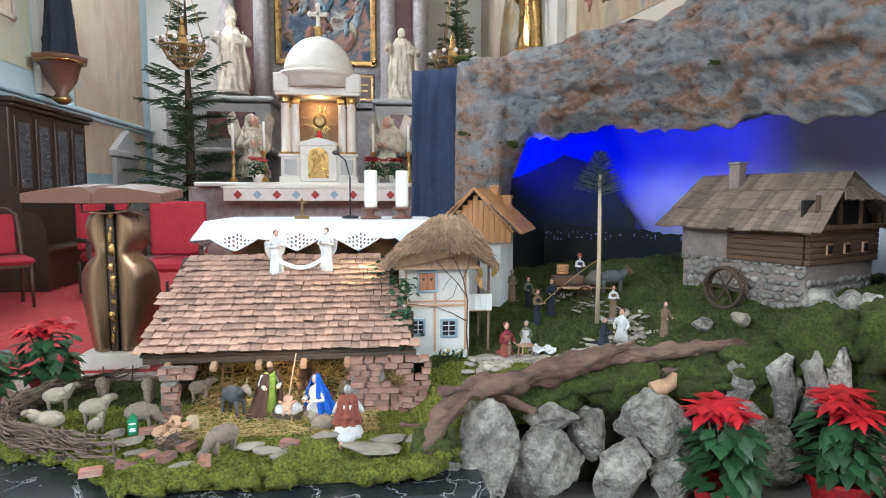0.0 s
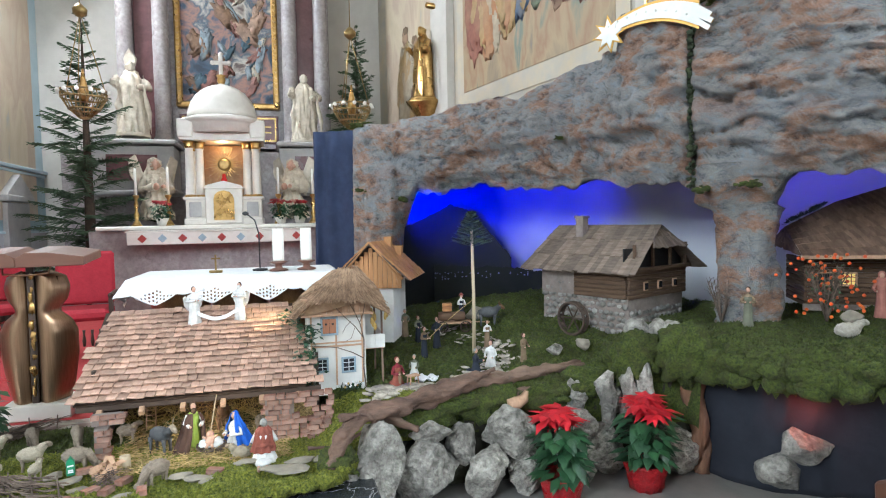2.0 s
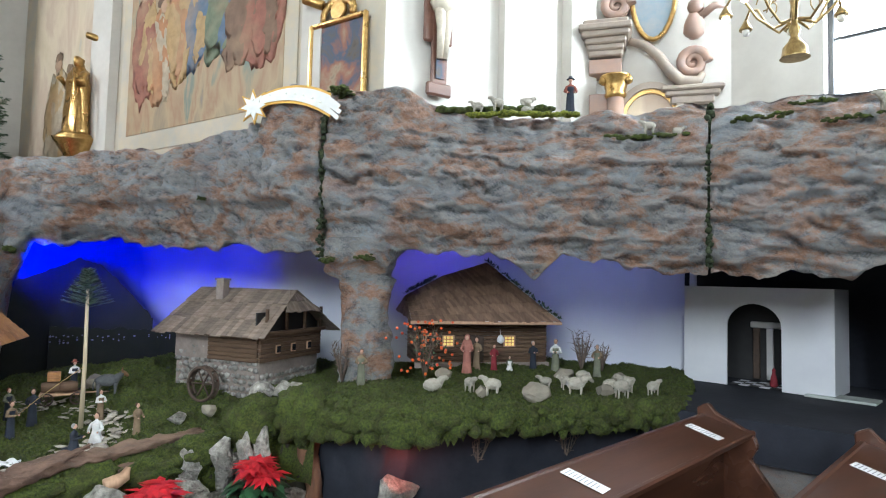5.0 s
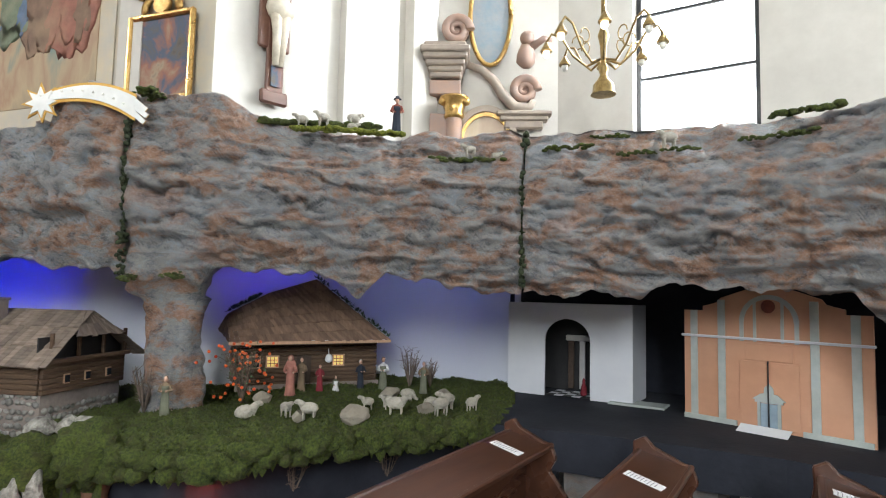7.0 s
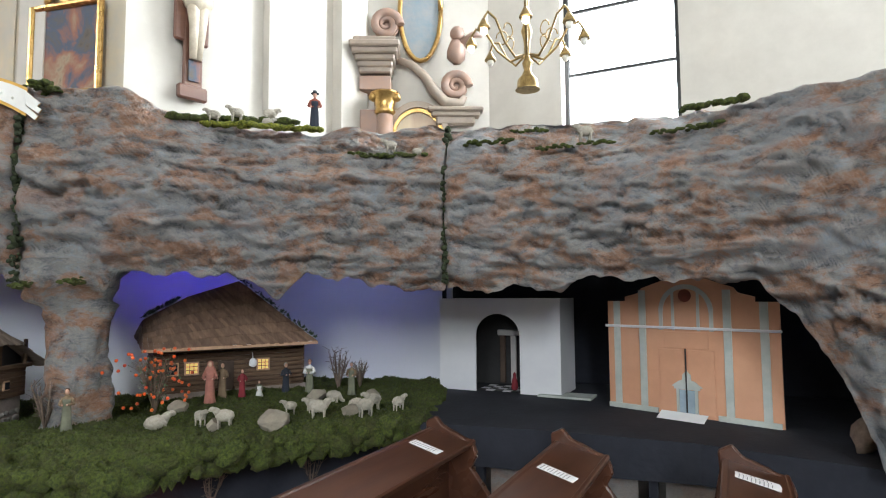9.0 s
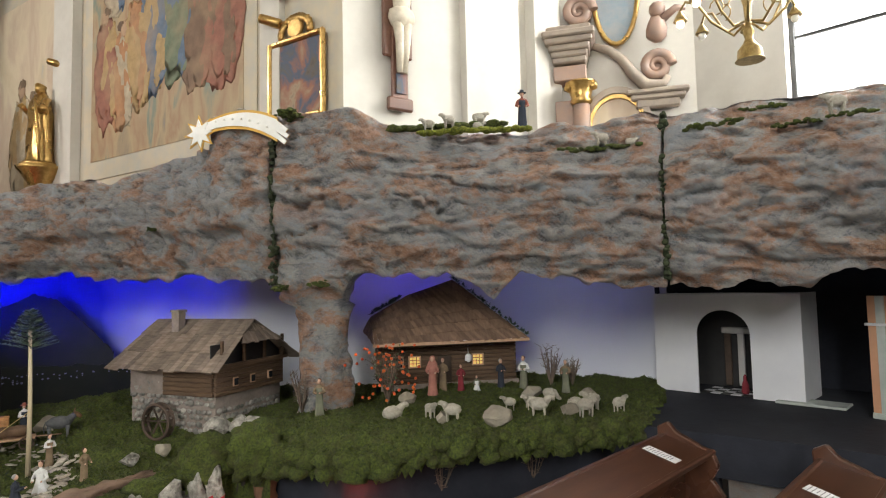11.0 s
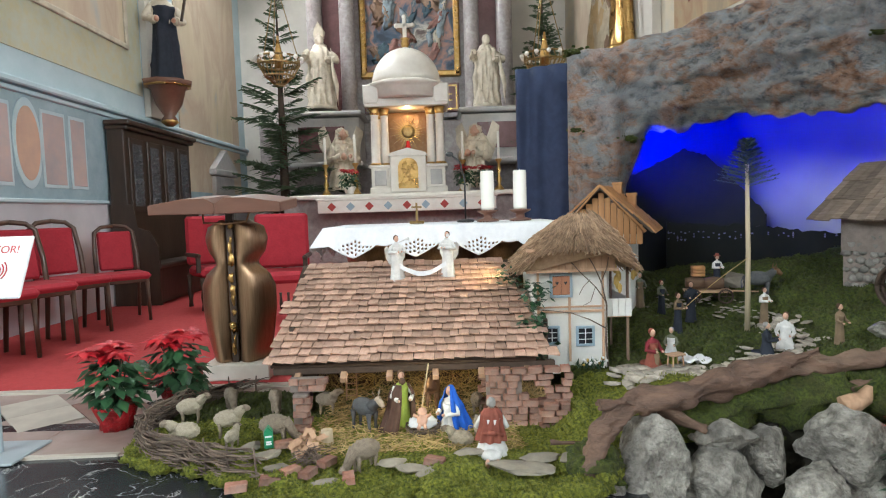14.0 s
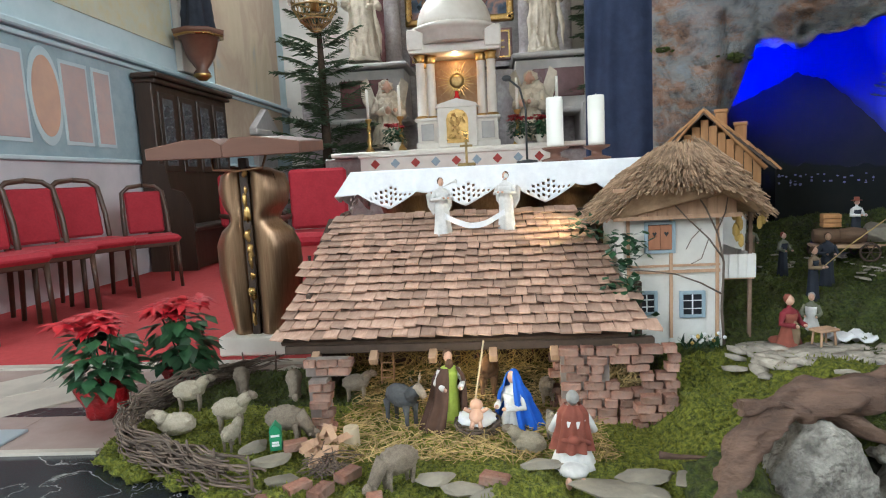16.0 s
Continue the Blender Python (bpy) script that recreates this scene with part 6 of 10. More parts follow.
def statue(name, m, h, material, label, mitre=False, staff=True, category="statue"):
    bm = B()
    k = h / 1.7
    rings = lathe(bm, [(0.30 * k, 0), (0.32 * k, 0.05 * k), (0.27 * k, 0.35 * k), (0.25 * k, 0.7 * k), (0.27 * k, 1.0 * k), (0.25 * k, 1.25 * k), (0.13 * k, 1.4 * k), (0.06 * k, 1.46 * k)], seg=28, sy=0.72)
    for r in rings:
        for i, v in enumerate(r):
            f = 1 + 0.10 * math.sin(i * 1.35 + v.co.z * 1.5) + 0.07 * math.sin(i * 3.1 - v.co.z * 3)
            v.co.x *= f
            v.co.y *= f
    ball(bm, 0.11 * k, (0, -0.03 * k, 1.53 * k), (0.85, 0.95, 1.15))
    if mitre:
        prism(bm, [(-0.1 * k, 1.58 * k), (0.1 * k, 1.58 * k), (0.115 * k, 1.72 * k), (0, 1.92 * k), (-0.115 * k, 1.72 * k)], 0.12 * k, m=pose(0, -0.08 * k, 0))
    tube(bm, [(0.22 * k, 0, 1.28 * k), (0.34 * k, -0.1 * k, 1.05 * k), (0.15 * k, -0.26 * k, 1.05 * k)], [0.08 * k, 0.085 * k, 0.05 * k], 8)
    tube(bm, [(-0.22 * k, 0, 1.28 * k), (-0.36 * k, -0.08 * k, 1.1 * k), (-0.3 * k, -0.25 * k, 1.2 * k)], [0.08 * k, 0.085 * k, 0.05 * k], 8)
    if staff:
        tube(bm, [(0.42 * k, -0.2 * k, 0), (0.3 * k, -0.24 * k, 1.3 * k)], 0.018 * k, 6)
    drape(bm, k)
    lathe(bm, [(0.34 * k, -0.06 * k), (0.34 * k, 0.02 * k)], seg=20)
    return solid(name, bm, material, label, category, m=m)


statue("bishop_statue", pose(-2.2, 12.75, 3.25), 1.46, M_STATUE, "ivory painted statue with a tall mitre on a pedestal", True)
statue("saint_statue", pose(1.1, 12.75, 3.19), 1.42, M_STATUE, "ivory painted robed statue with a staff on a pedestal")
for x, rz in ((-1.66, 20), (0.78, -20)):
    ob = figure("angel_statue", pose(x, 11.75, 1.56, 0, 0, rz), 1.5, M_STATUE, M_STATUE, M_STATUE, "ivory kneeling angel statue on the high altar", "kneel", 0.9, category="statue", group="altar angels", wide=1.15)
    bm = B()
    for s in (-1, 1):
        prism(bm, [(s * 0.05, 0.5), (s * 0.3, 1.15), (s * 0.42, 1.05), (s * 0.38, 0.75), (s * 0.2, 0.4)], 0.05, m=pose(0, 0.12, 0.05))
    me = ob.data
    b3 = B()
    b3.from_mesh(me)
    tmp = bpy.data.meshes.new("wings")
    bm.to_mesh(tmp)
    bm.free()
    b3.from_mesh(tmp)
    b3.to_mesh(me)
    b3.free()
def cut_folds(ob, amount):
    """Cuts deep, mostly upright cloth folds into a carved statue."""
    bm = B()
    bm.from_mesh(ob.data)
    bmesh.ops.subdivide_edges(bm, edges=[e for e in bm.edges if e.calc_length() > 0.035], cuts=2, use_grid_fill=True)
    bm.normal_update()
    top = max(v.co.z for v in bm.verts)
    for v, nrm in [(v, v.normal.copy()) for v in bm.verts]:
        if v.co.z < top * 0.8:
            p = v.co
            v.co = p + nrm * amount * (noise.noise(V((p.x * 9 + p.z * 2, p.y * 9, p.z * 2.2 + p.x))) + 0.5 * noise.noise(V((p.x * 22, p.y * 22, p.z * 6))))
    bm.to_mesh(ob.data)
    bm.free()


for ob in [o for o in scene.objects if o.type == "MESH" and o.name.split(".")[0] in ("bishop_statue", "saint_statue", "angel_statue")]:
    cut_folds(ob, 0.05)
for x, y, h in ((-1.83, 10.9, 0.75), (-1.3, 10.75, 0.78), (0.5, 10.75, 0.78), (1.1, 10.75, 0.75)):
    t = thing("candlestick", pose(x, y, 1.446), "gilt candlestick with a thin white candle on the high altar", "candlestick", "high altar candlesticks")
    bm = B()
    lathe(bm, [(0.09, 0), (0.07, 0.04), (0.025, 0.1), (0.045, 0.18), (0.02, 0.26), (0.04, 0.36), (0.018, 0.44), (0.055, 0.5), (0.055, 0.52), (0.02, 0.525)], seg=12)
    part("stand", bm, M_GOLD, t)
    bm = B()
    lathe(bm, [(0.022, 0.525), (0.02, 0.525 + h * 0.6), (0.008, 0.53 + h * 0.6)], seg=10)
    part("taper", bm, M_WAX, t)
for x, s in ((-1.4, 1), (0.53, 2), (0.86, 3)):
    poinsettia(pose(x, 10.72, 1.446), 0.42, "small red poinsettia in a cream pot on the high altar", s, M_CREAM, "altar poinsettias")
spruce(pose(-2.75, 11.7, 0.0), 5.2, 1.2, "dark green spruce tree standing beside the high altar", 5)
spruce(pose(2.2, 12.6, 2.2), 3.4, 0.8, "dark green spruce tree behind the hanging lamp", 6)
bm = B()
box(bm, (1.3, 1.2, 2.2), (2.35, 12.7, 1.1), bevel=0.02)
solid("side_pedestal", bm, M_STONE, "grey stone block carrying a spruce tree", "pedestal")


def crown_lamp(x, y, z, label):
    t = thing("sanctuary_lamp", pose(x, y, z), label, "hanging lamp", "hanging crown lamps")
    bm = B()
    for zz, r in ((0.0, 0.29), (0.1, 0.3), (-0.16, 0.2), (-0.28, 0.07)):
        tube(bm, [(r * math.cos(a * 0.2618), r * math.sin(a * 0.2618), zz) for a in range(25)], 0.014, 6)
    for k in range(24):
        a = k * 0.2618
        tube(bm, [(0.3 * math.cos(a), 0.3 * math.sin(a), 0.1), (0.29 * math.cos(a + 0.13), 0.29 * math.sin(a + 0.13), 0.0), (0.2 * math.cos(a), 0.2 * math.sin(a), -0.16), (0.07 * math.cos(a), 0.07 * math.sin(a), -0.28)], 0.008, 4)
    tagged(part("basket", bm, M_BRASS, t, "openwork brass basket"), kind="stuff")
    for k in range(12):
        a = k * 0.5236
        bm = B()
        ball(bm, 0.032, (0.33 * math.cos(a), 0.33 * math.sin(a), 0.08), sub=2)
        part("glass_bead", bm, M_WAX, t)
    bm = B()
    for k in range(3):
        a = k * 2.094
        tube(bm, [(0.28 * math.cos(a), 0.28 * math.sin(a), 0.1), (0.12 * math.cos(a), 0.12 * math.sin(a), 0.75), (0, 0, 1.2)], 0.007, 5)
    lathe(bm, [(0.03, 1.15), (0.09, 1.2), (0.1, 1.26), (0.03, 1.34)], seg=12)
    tube(bm, [(0, 0, 1.3), (0, 0, H_TOP - z - 0.01)], 0.008, 5)
    part("chain", bm, M_BRASS, t)
    bm = B()
    lathe(bm, [(0.06, -0.05), (0.07, 0.1), (0.03, 0.3), (0.015, 0.42)], seg=12)
    part("lamp_cup", bm, M_GOLD, t)


crown_lamp(-2.17, 9.5, 3.3, "brass crown-shaped hanging lamp with pale beads")
crown_lamp(1.68, 9.5, 3.24, "brass crown-shaped hanging lamp beside the curtain")

# console statues on the side walls
con = thing("wall_console", pose(-4.2, 9.65, 2.53), "brown and gold wall console carrying a statue", "console")
bm = B()
lathe(bm, [(0.06, 0.0), (0.12, 0.06), (0.08, 0.12), (0.2, 0.3), (0.26, 0.52), (0.34, 0.56), (0.36, 0.62)], (0.34, 0, 0), 8)
part("bracket", bm, M_LECTWOOD, con)
bm = B()
lathe(bm, [(0.30, 0.535), (0.345, 0.55), (0.31, 0.575)], (0.34, 0, 0), 8)
part("gilt_moulding", bm, M_GOLD, con)
bm = B()
lathe(bm, [(0.05, -0.03), (0.13, 0.03), (0.09, 0.1)], (0.34, 0, 0), 8)
part("gilt_moulding", bm, M_GOLD, con)
figure("saint_statue", pose(-3.86, 9.65, 3.155, 0, 0, 30), 1.35, M_DARKSUIT, M_STATUE, M_DARKSUIT, "painted statue in black, white and gold on a wall console", "stand", 0.5, category="statue", wide=1.2)
t = thing("processional_cross", pose(-3.52, 9.45, 3.95, 0, 12, 0), "dark hand-held crucifix of the wall statue", "crucifix")
bm = B()
box(bm, (0.03, 0.03, 0.6), (0, 0, 0.3))
box(bm, (0.26, 0.03, 0.03), (0, 0, 0.45))
part("cross", bm, M_DARKWOOD, t)
gp = on_wall(R0, R1, 3.05, 3.72, 0.3)
statue("gilt_statue", gp @ pose(0, 0, 0.1), 1.45, M_GOLD, "shining gilt statue of a robed saint on the chancel wall")
bm = B()
lathe(bm, [(0.1, -0.4), (0.2, -0.2), (0.34, 0.0), (0.36, 0.06)], seg=10)
solid("wall_console", bm, M_GOLD, "gilt wall console carrying a statue", "console", m=gp)

# ---- the stable ----
st = thing("stable", pose(0, 0, 0), "crib stable with a shingle roof on brick pillars", "stable")
SL = math.atan2(0.445, 0.83)
SLOPE = Matrix.Translation((-0.77, 3.77, 0.372)) @ Matrix.Rotation(SL, 4, "X")
bm = B()
vs = box(bm, (1.36, 0.93, 0.015), (0.66, 0.47, -0.014))
for v in vs:
    v.co = SLOPE @ v.co
part("roof_deck", bm, M_BEAM, st)
rnd = random.Random(11)
sh_me = []
for k in range(6):
    bm = B()
    w = (0.046, 0.052, 0.058, 0.05, 0.043, 0.054)[k]
    box(bm, (w, 0.092, 0.008), (0, 0.046, 0.004))
    for v in bm.verts:
        if v.co.y < 0.01:
            v.co.y += rnd.uniform(-0.007, 0.007)
            v.co.z += rnd.uniform(0, 0.004)
        v.co.x += rnd.uniform(-0.002, 0.002)
    me = bpy.data.meshes.new("shingle")
    bm.to_mesh(me)
    bm.free()
    me.materials.append(M_SHINGLE)
    sh_me.append((w, me))
far = B()
ROWS_N, EXPO = 16, 0.0575
count = 0
for r in range(ROWS_N):
    u = r * EXPO
    left = -0.035 + (0.0 if r < 8 else 0.005) + rnd.uniform(-0.015, 0.01) + (0.035 if 6 < r < 9 else 0) * -1 + 0.0035 * r
    right = 1.42 - 0.0115 * r + rnd.uniform(-0.02, 0.01)
    x = left
    while x < right:
        w, me = sh_me[rnd.randrange(6)]
        m = SLOPE @ pose(x + w / 2, u - 0.02 + rnd.uniform(-0.006, 0.006), 0.028 + rnd.uniform(0, 0.004), -16.0 + rnd.uniform(-1.5, 1.5), rnd.uniform(-2, 2), rnd.uniform(-2, 2))
        if count < 298:
            shared("shingle", me, st, m)
            count += 1
        else:
            n0 = len(far.verts)
            box(far, (w, 0.092, 0.008), (0, 0.046, 0.004))
            far.verts.ensure_lookup_table()
            for v in far.verts[n0:]:
                v.co = m @ v.co
        x += w + rnd.uniform(0.001, 0.004)
ob = part("upper_shingles", far, M_SHINGLE_J, st)
tagged(ob, kind="stuff")
bm = B()
box(bm, (1.45, 0.03, 0.035), (-0.055, 3.80, 0.335), bevel=0.004)
part("eave_beam", bm, M_BEAM, st, "dark timber eave beam")
for k in range(6):
    bm = B()
    box(bm, (0.032, 0.3, 0.032), (-0.65 + k * 0.235, 3.88, 0.362), (28, 0, 0), bevel=0.003)
    part("rafter", bm, M_BOARD, st)
for k in range(14):
    bm = B()
    box(bm, (0.097, 0.018, 0.62), (-0.7 + k * 0.1, 4.5, 0.33))
    part("back_board", bm, M_BEAM, st)
bm = B()
box(bm, (0.018, 0.6, 0.5), (-0.72, 4.25, 0.28))
part("side_wall", bm, M_BEAM, st, "dark board wall")
bm = B()
box(bm, (0.018, 0.55, 0.5), (0.66, 4.25, 0.28))
part("side_wall", bm, M_BEAM, st, "dark board wall")


brick_me = []
for k in range(4):
    bm = B()
    vs = box(bm, (0.078 + 0.008 * (k % 2), 0.05, 0.029), (0, 0, 0), bevel=0.003)
    for v in bm.verts:
        v.co += V((rnd.uniform(-1, 1), rnd.uniform(-1, 1), rnd.uniform(-1, 1))) * 0.0032
    me = bpy.data.meshes.new("brick")
    bm.to_mesh(me)
    bm.free()
    me.materials.append(M_BRICK)
    brick_me.append(me)


def bricks(parent, x0, x1, y, z0, z1, skip=None, ry=0.0, depth=0.05, jag=0.0):
    z, r = z0, 0
    while z < z1 - 0.015:
        x = x0 + (0.0 if r % 2 else -0.035) + rnd.uniform(0, 0.01)
        while x < x1:
            w = min(rnd.choice((0.078, 0.078, 0.05)), x1 - x + 0.012)
            cx = x + w / 2
            if w > 0.02 and not (skip and skip(cx, z)) and x >= x0 - 0.012 and not (jag and cx > x1 - 0.1 and rnd.random() < jag * (z - z0) / (z1 - z0)):
                m = pose(cx, y + rnd.uniform(-0.006, 0.006), z + 0.0155, rnd.uniform(-2, 2), rnd.uniform(-3, 3), ry + rnd.uniform(-5, 5)) @ Matrix.Diagonal((w / 0.084, 1.0, rnd.uniform(0.9, 1.05), 1))
                shared("brick", brick_me[rnd.randrange(4)], parent, m)
            x += w + 0.005
        z += 0.0335
        r += 1


pl = thing("brick_pillar", pose(0, 0, 0), "small pillar of worn red bricks under the stable eave", "pillar")
bricks(pl, -0.665, -0.58, 3.70, 0.03, 0.235)
bricks(pl, -0.665, -0.60, 3.745, 0.03, 0.235)
bricks(pl, -0.69, -0.50, 3.74, 0.25, 0.325)
bm = B()
box(bm, (0.07, 0.07, 0.22), (-0.625, 3.725, 0.13))
box(bm, (0.17, 0.035, 0.07), (-0.595, 3.745, 0.28))
part("mortar", bm, M_MORTAR, pl)
bw = thing("brick_wall", pose(0, 0, 0), "ruined wall of worn red bricks with a small opening", "wall")
bricks(bw, 0.30, 0.74, 3.75, 0.0, 0.325, skip=lambda x, z: (0.50 < x < 0.58 and 0.14 < z < 0.235), jag=0.75)
bm = B()
box(bm, (0.18, 0.03, 0.3), (0.40, 3.758, 0.16))
box(bm, (0.13, 0.03, 0.12), (0.65, 3.758, 0.06))
part("mortar", bm, M_MORTAR, bw)
bricks(bw, 0.56, 0.80, 3.69, 0.0, 0.15, jag=0.6)
bricks(bw, 0.27, 0.37, 3.9, 0.0, 0.33)

# straw on the stable floor and walls
def straws(name, label, n, place, material, length=(0.04, 0.10), w=0.0016, seed=1, category="straw"):
    rnd = random.Random(seed)
    vs, fs = [], []
    for _ in range(n):
        p, d = place(rnd)
        L = rnd.uniform(*length)
        d = d.normalized()
        s = d.cross(V((rnd.uniform(-1, 1), rnd.uniform(-1, 1), rnd.uniform(-1, 1)))).normalized() * w
        t = d.cross(s).normalized() * w
        b = len(vs)
        for q in (p - d * L / 2, p + d * L / 2):
            vs += [q + s, q - s * 0.5 + t, q - s * 0.5 - t]
        fs += [(b, b + 1, b + 4, b + 3), (b + 1, b + 2, b + 5, b + 4), (b + 2, b, b + 3, b + 5)]
    me = bpy.data.meshes.new(name)
    me.from_pydata(vs, [], fs)
    me.materials.append(material)
    return tagged(new(name, me), label, category, kind="stuff")


def floor_straw(r):
    x, y = r.uniform(-0.55, 0.45), r.uniform(3.42, 4.4)
    return V((x, y, 0.045 + 0.015 * r.random() + max(0, 3.5 - y) * 0.0)), V((r.uniform(-1, 1), r.uniform(-1, 1), r.uniform(-0.2, 0.2)))


straws("floor_straw", "loose straw scattered on the stable floor", 2600, floor_straw, M_STRAW)
straws("wall_straw", "hay and straw hanging inside the stable", 1500, lambda r: (V((r.uniform(-0.68, 0.62), 4.42 + r.uniform(-0.05, 0.05), 0.04 + 0.3 * r.random() ** 1.2)), V((r.uniform(-1, 1), r.uniform(-0.4, 0.2), r.uniform(-1, 0.6)))), M_STRAW, seed=2)
straws("pen_straw", "thin dry grass inside the brick opening", 240, lambda r: (V((r.uniform(0.47, 0.62), 3.80 + r.uniform(-0.03, 0.03), 0.14 + 0.1 * r.random())), V((r.uniform(-1, 1), 0, r.uniform(-1, 1)))), M_STRAW, (0.03, 0.06), seed=3)

# the crib figures
M_HAIR, M_GREYHAIR = mat("brown_hair_paint", (0.10, 0.05, 0.025), (0.07, 0.035, 0.02), 30, 0.8), mat("grey_hair_paint", (0.35, 0.33, 0.31), (0.25, 0.24, 0.23), 30, 0.8)
def mantle(ob, prof, arc, material, lean=(0.0, 0.0), seed=0, face=0.0):
    """Wrap an open cloak round a figurine: prof is (radius, height) from hem to top, open arc degrees before it."""
    bm = B()
    bm.from_mesh(ob.data)
    mi = len(ob.data.materials)
    ob.data.materials.append(material)
    top = prof[-1][1]
    rows = []
    for j in range(21):
        z = prof[0][1] + (top - prof[0][1]) * j / 20
        r = ramp_value(z, [(q[1], q[0]) for q in prof])
        k = 1 - z / top
        rows.append([])
        for i in range(57):
            a = radians(-90 + face + arc / 2 + (360 - arc) * i / 56)
            f = 1 + (0.05 + 0.15 * k) * math.sin(i * 0.9 + seed + 2 * k) + 0.10 * k * noise.noise(V((i * 0.25, z * 12, seed)))
            rows[-1].append(bm.verts.new((r * f * math.cos(a) + lean[0] * k * k, r * f * 0.85 * math.sin(a) + lean[1] * k * k, z)))
    for a, b in zip(rows, rows[1:]):
        for i in range(56):
            f = bm.faces.new((a[i], a[i + 1], b[i + 1], b[i]))
            f.material_index, f.smooth = mi, True
    bm.to_mesh(ob.data)
    bm.free()


jo = figure("standing_figurine", pose(-0.12, 3.74, 0.0, 0, 0, 18), 0.325, M_GREENROBE, M_GREENROBE, M_HAIR, "bearded standing figurine in a brown cloak over a green tunic", "stand", 0.5, group="stable figures", wide=1.05, sleeve=M_WHITEROBE)
mantle(jo, ((0.125, 0.0), (0.088, 0.04), (0.07, 0.14), (0.06, 0.235), (0.034, 0.27)), 48, M_BROWNROBE, (-0.045, -0.03), 2.0, 14)
b3 = B()
b3.from_mesh(jo.data)
ball(b3, 0.016, (0, -0.016, 0.285), (0.95, 0.9, 1.25), sub=2, rough=0.3, mi=3)
b3.to_mesh(jo.data)
b3.free()
ma = figure("kneeling_figurine", pose(0.125, 3.72, 0.0, 0, 0, -42), 0.345, M_WHITEROBE, M_WHITEROBE, M_BLUEROBE, "kneeling figurine in a bright blue mantle and white dress", "kneel", 0.8, apron=M_WHITEROBE, group="stable figures", wide=1.1)
mantle(ma, ((0.115, 0.0), (0.09, 0.05), (0.07, 0.12), (0.06, 0.17), (0.04, 0.20), (0.031, 0.23), (0.023, 0.25), (0.002, 0.258)), 66, M_BLUEROBE, (0.0, 0.05), 5.0)
sh_ = figure("shepherd_figurine", pose(0.305, 3.39, 0.035, 0, 0, 176), 0.35, M_WHITEROBE, M_RUST, M_GREYHAIR, "kneeling shepherd figurine in rust vest, white sleeves and grey cap", "kneel", 0.35, group="stable figures", wide=1.2, sleeve=M_WHITEROBE)
mantle(sh_, ((0.066, 0.075), (0.058, 0.11), (0.05, 0.15), (0.048, 0.19), (0.026, 0.218)), 60, M_RUST, (0.01, 0.015), 1.0)
b3 = B()
b3.from_mesh(sh_.data)
for q in (-0.022, 0.022):
    ball(b3, 0.014, (q, 0.125, 0.012), (0.8, 1.0, 1.5), sub=2, mi=2)
tube(b3, [(-0.05, 0.03, 0.10), (-0.02, 0.052, 0.12), (0.03, 0.048, 0.115), (0.055, 0.0, 0.105)], 0.008, 7, mi=1)
ball(b3, 0.017, (0.0, 0.055, 0.12), (1.2, 0.7, 0.8), sub=2, rough=0.3, mi=1)
b3.to_mesh(sh_.data)
b3.free()
bm = B()
tube(bm, [(-0.04, 3.72, 0.03), (0.02, 3.74, 0.37)], 0.0035, 6)
solid("staff", bm, M_PALEPOLE, "thin wooden staff leaning beside a figurine", "staff")
man = thing("manger", pose(-0.015, 3.68, 0.02) @ Matrix.Scale(1.25, 4), "round twig manger with white linen", "manger")
bm = B()
for k in range(70):
    a, z = rnd.uniform(0, 6.28), rnd.uniform(0.0, 0.055)
    q = 0.055 + 0.012 * rnd.random() + 0.1 * z
    tube(bm, [(q * math.cos(a + d), q * math.sin(a + d), z + rnd.uniform(-0.006, 0.006)) for d in (0, 0.4, 0.8, 1.2)], 0.0025, 4)
part("twig_basket", bm, M_TWIG, man)
bm = B()
ball(bm, 0.055, (0, 0, 0.055), (1.05, 0.95, 0.45), rough=0.2, seed=2, sub=3)
part("linen", bm, M_LINEN, man)
bm = B()
ball(bm, 0.02, (0, 0.012, 0.098), sub=2)
ball(bm, 0.02, (0, -0.018, 0.086), (1.1, 1.5, 0.9), sub=2)
for s in (-1, 1):
    tube(bm, [(s * 0.012, -0.01, 0.09), (s * 0.034, -0.008, 0.105)], 0.006, 6)
    tube(bm, [(s * 0.008, -0.035, 0.085), (s * 0.014, -0.06, 0.08)], 0.007, 6)
solid("baby_doll", bm, M_SKIN, "small infant doll lying in the manger", "doll", m=pose(-0.015, 3.68, 0.035, 25, 0, 0) @ Matrix.Scale(1.25, 4))
DONK = mat("grey_donkey_coat", (0.06, 0.06, 0.065), (0.10, 0.10, 0.10), 30, 0.9, bump=0.5)
OXC = mat("brown_ox_coat", (0.22, 0.12, 0.06), (0.16, 0.085, 0.045), 30, 0.9, bump=0.5)


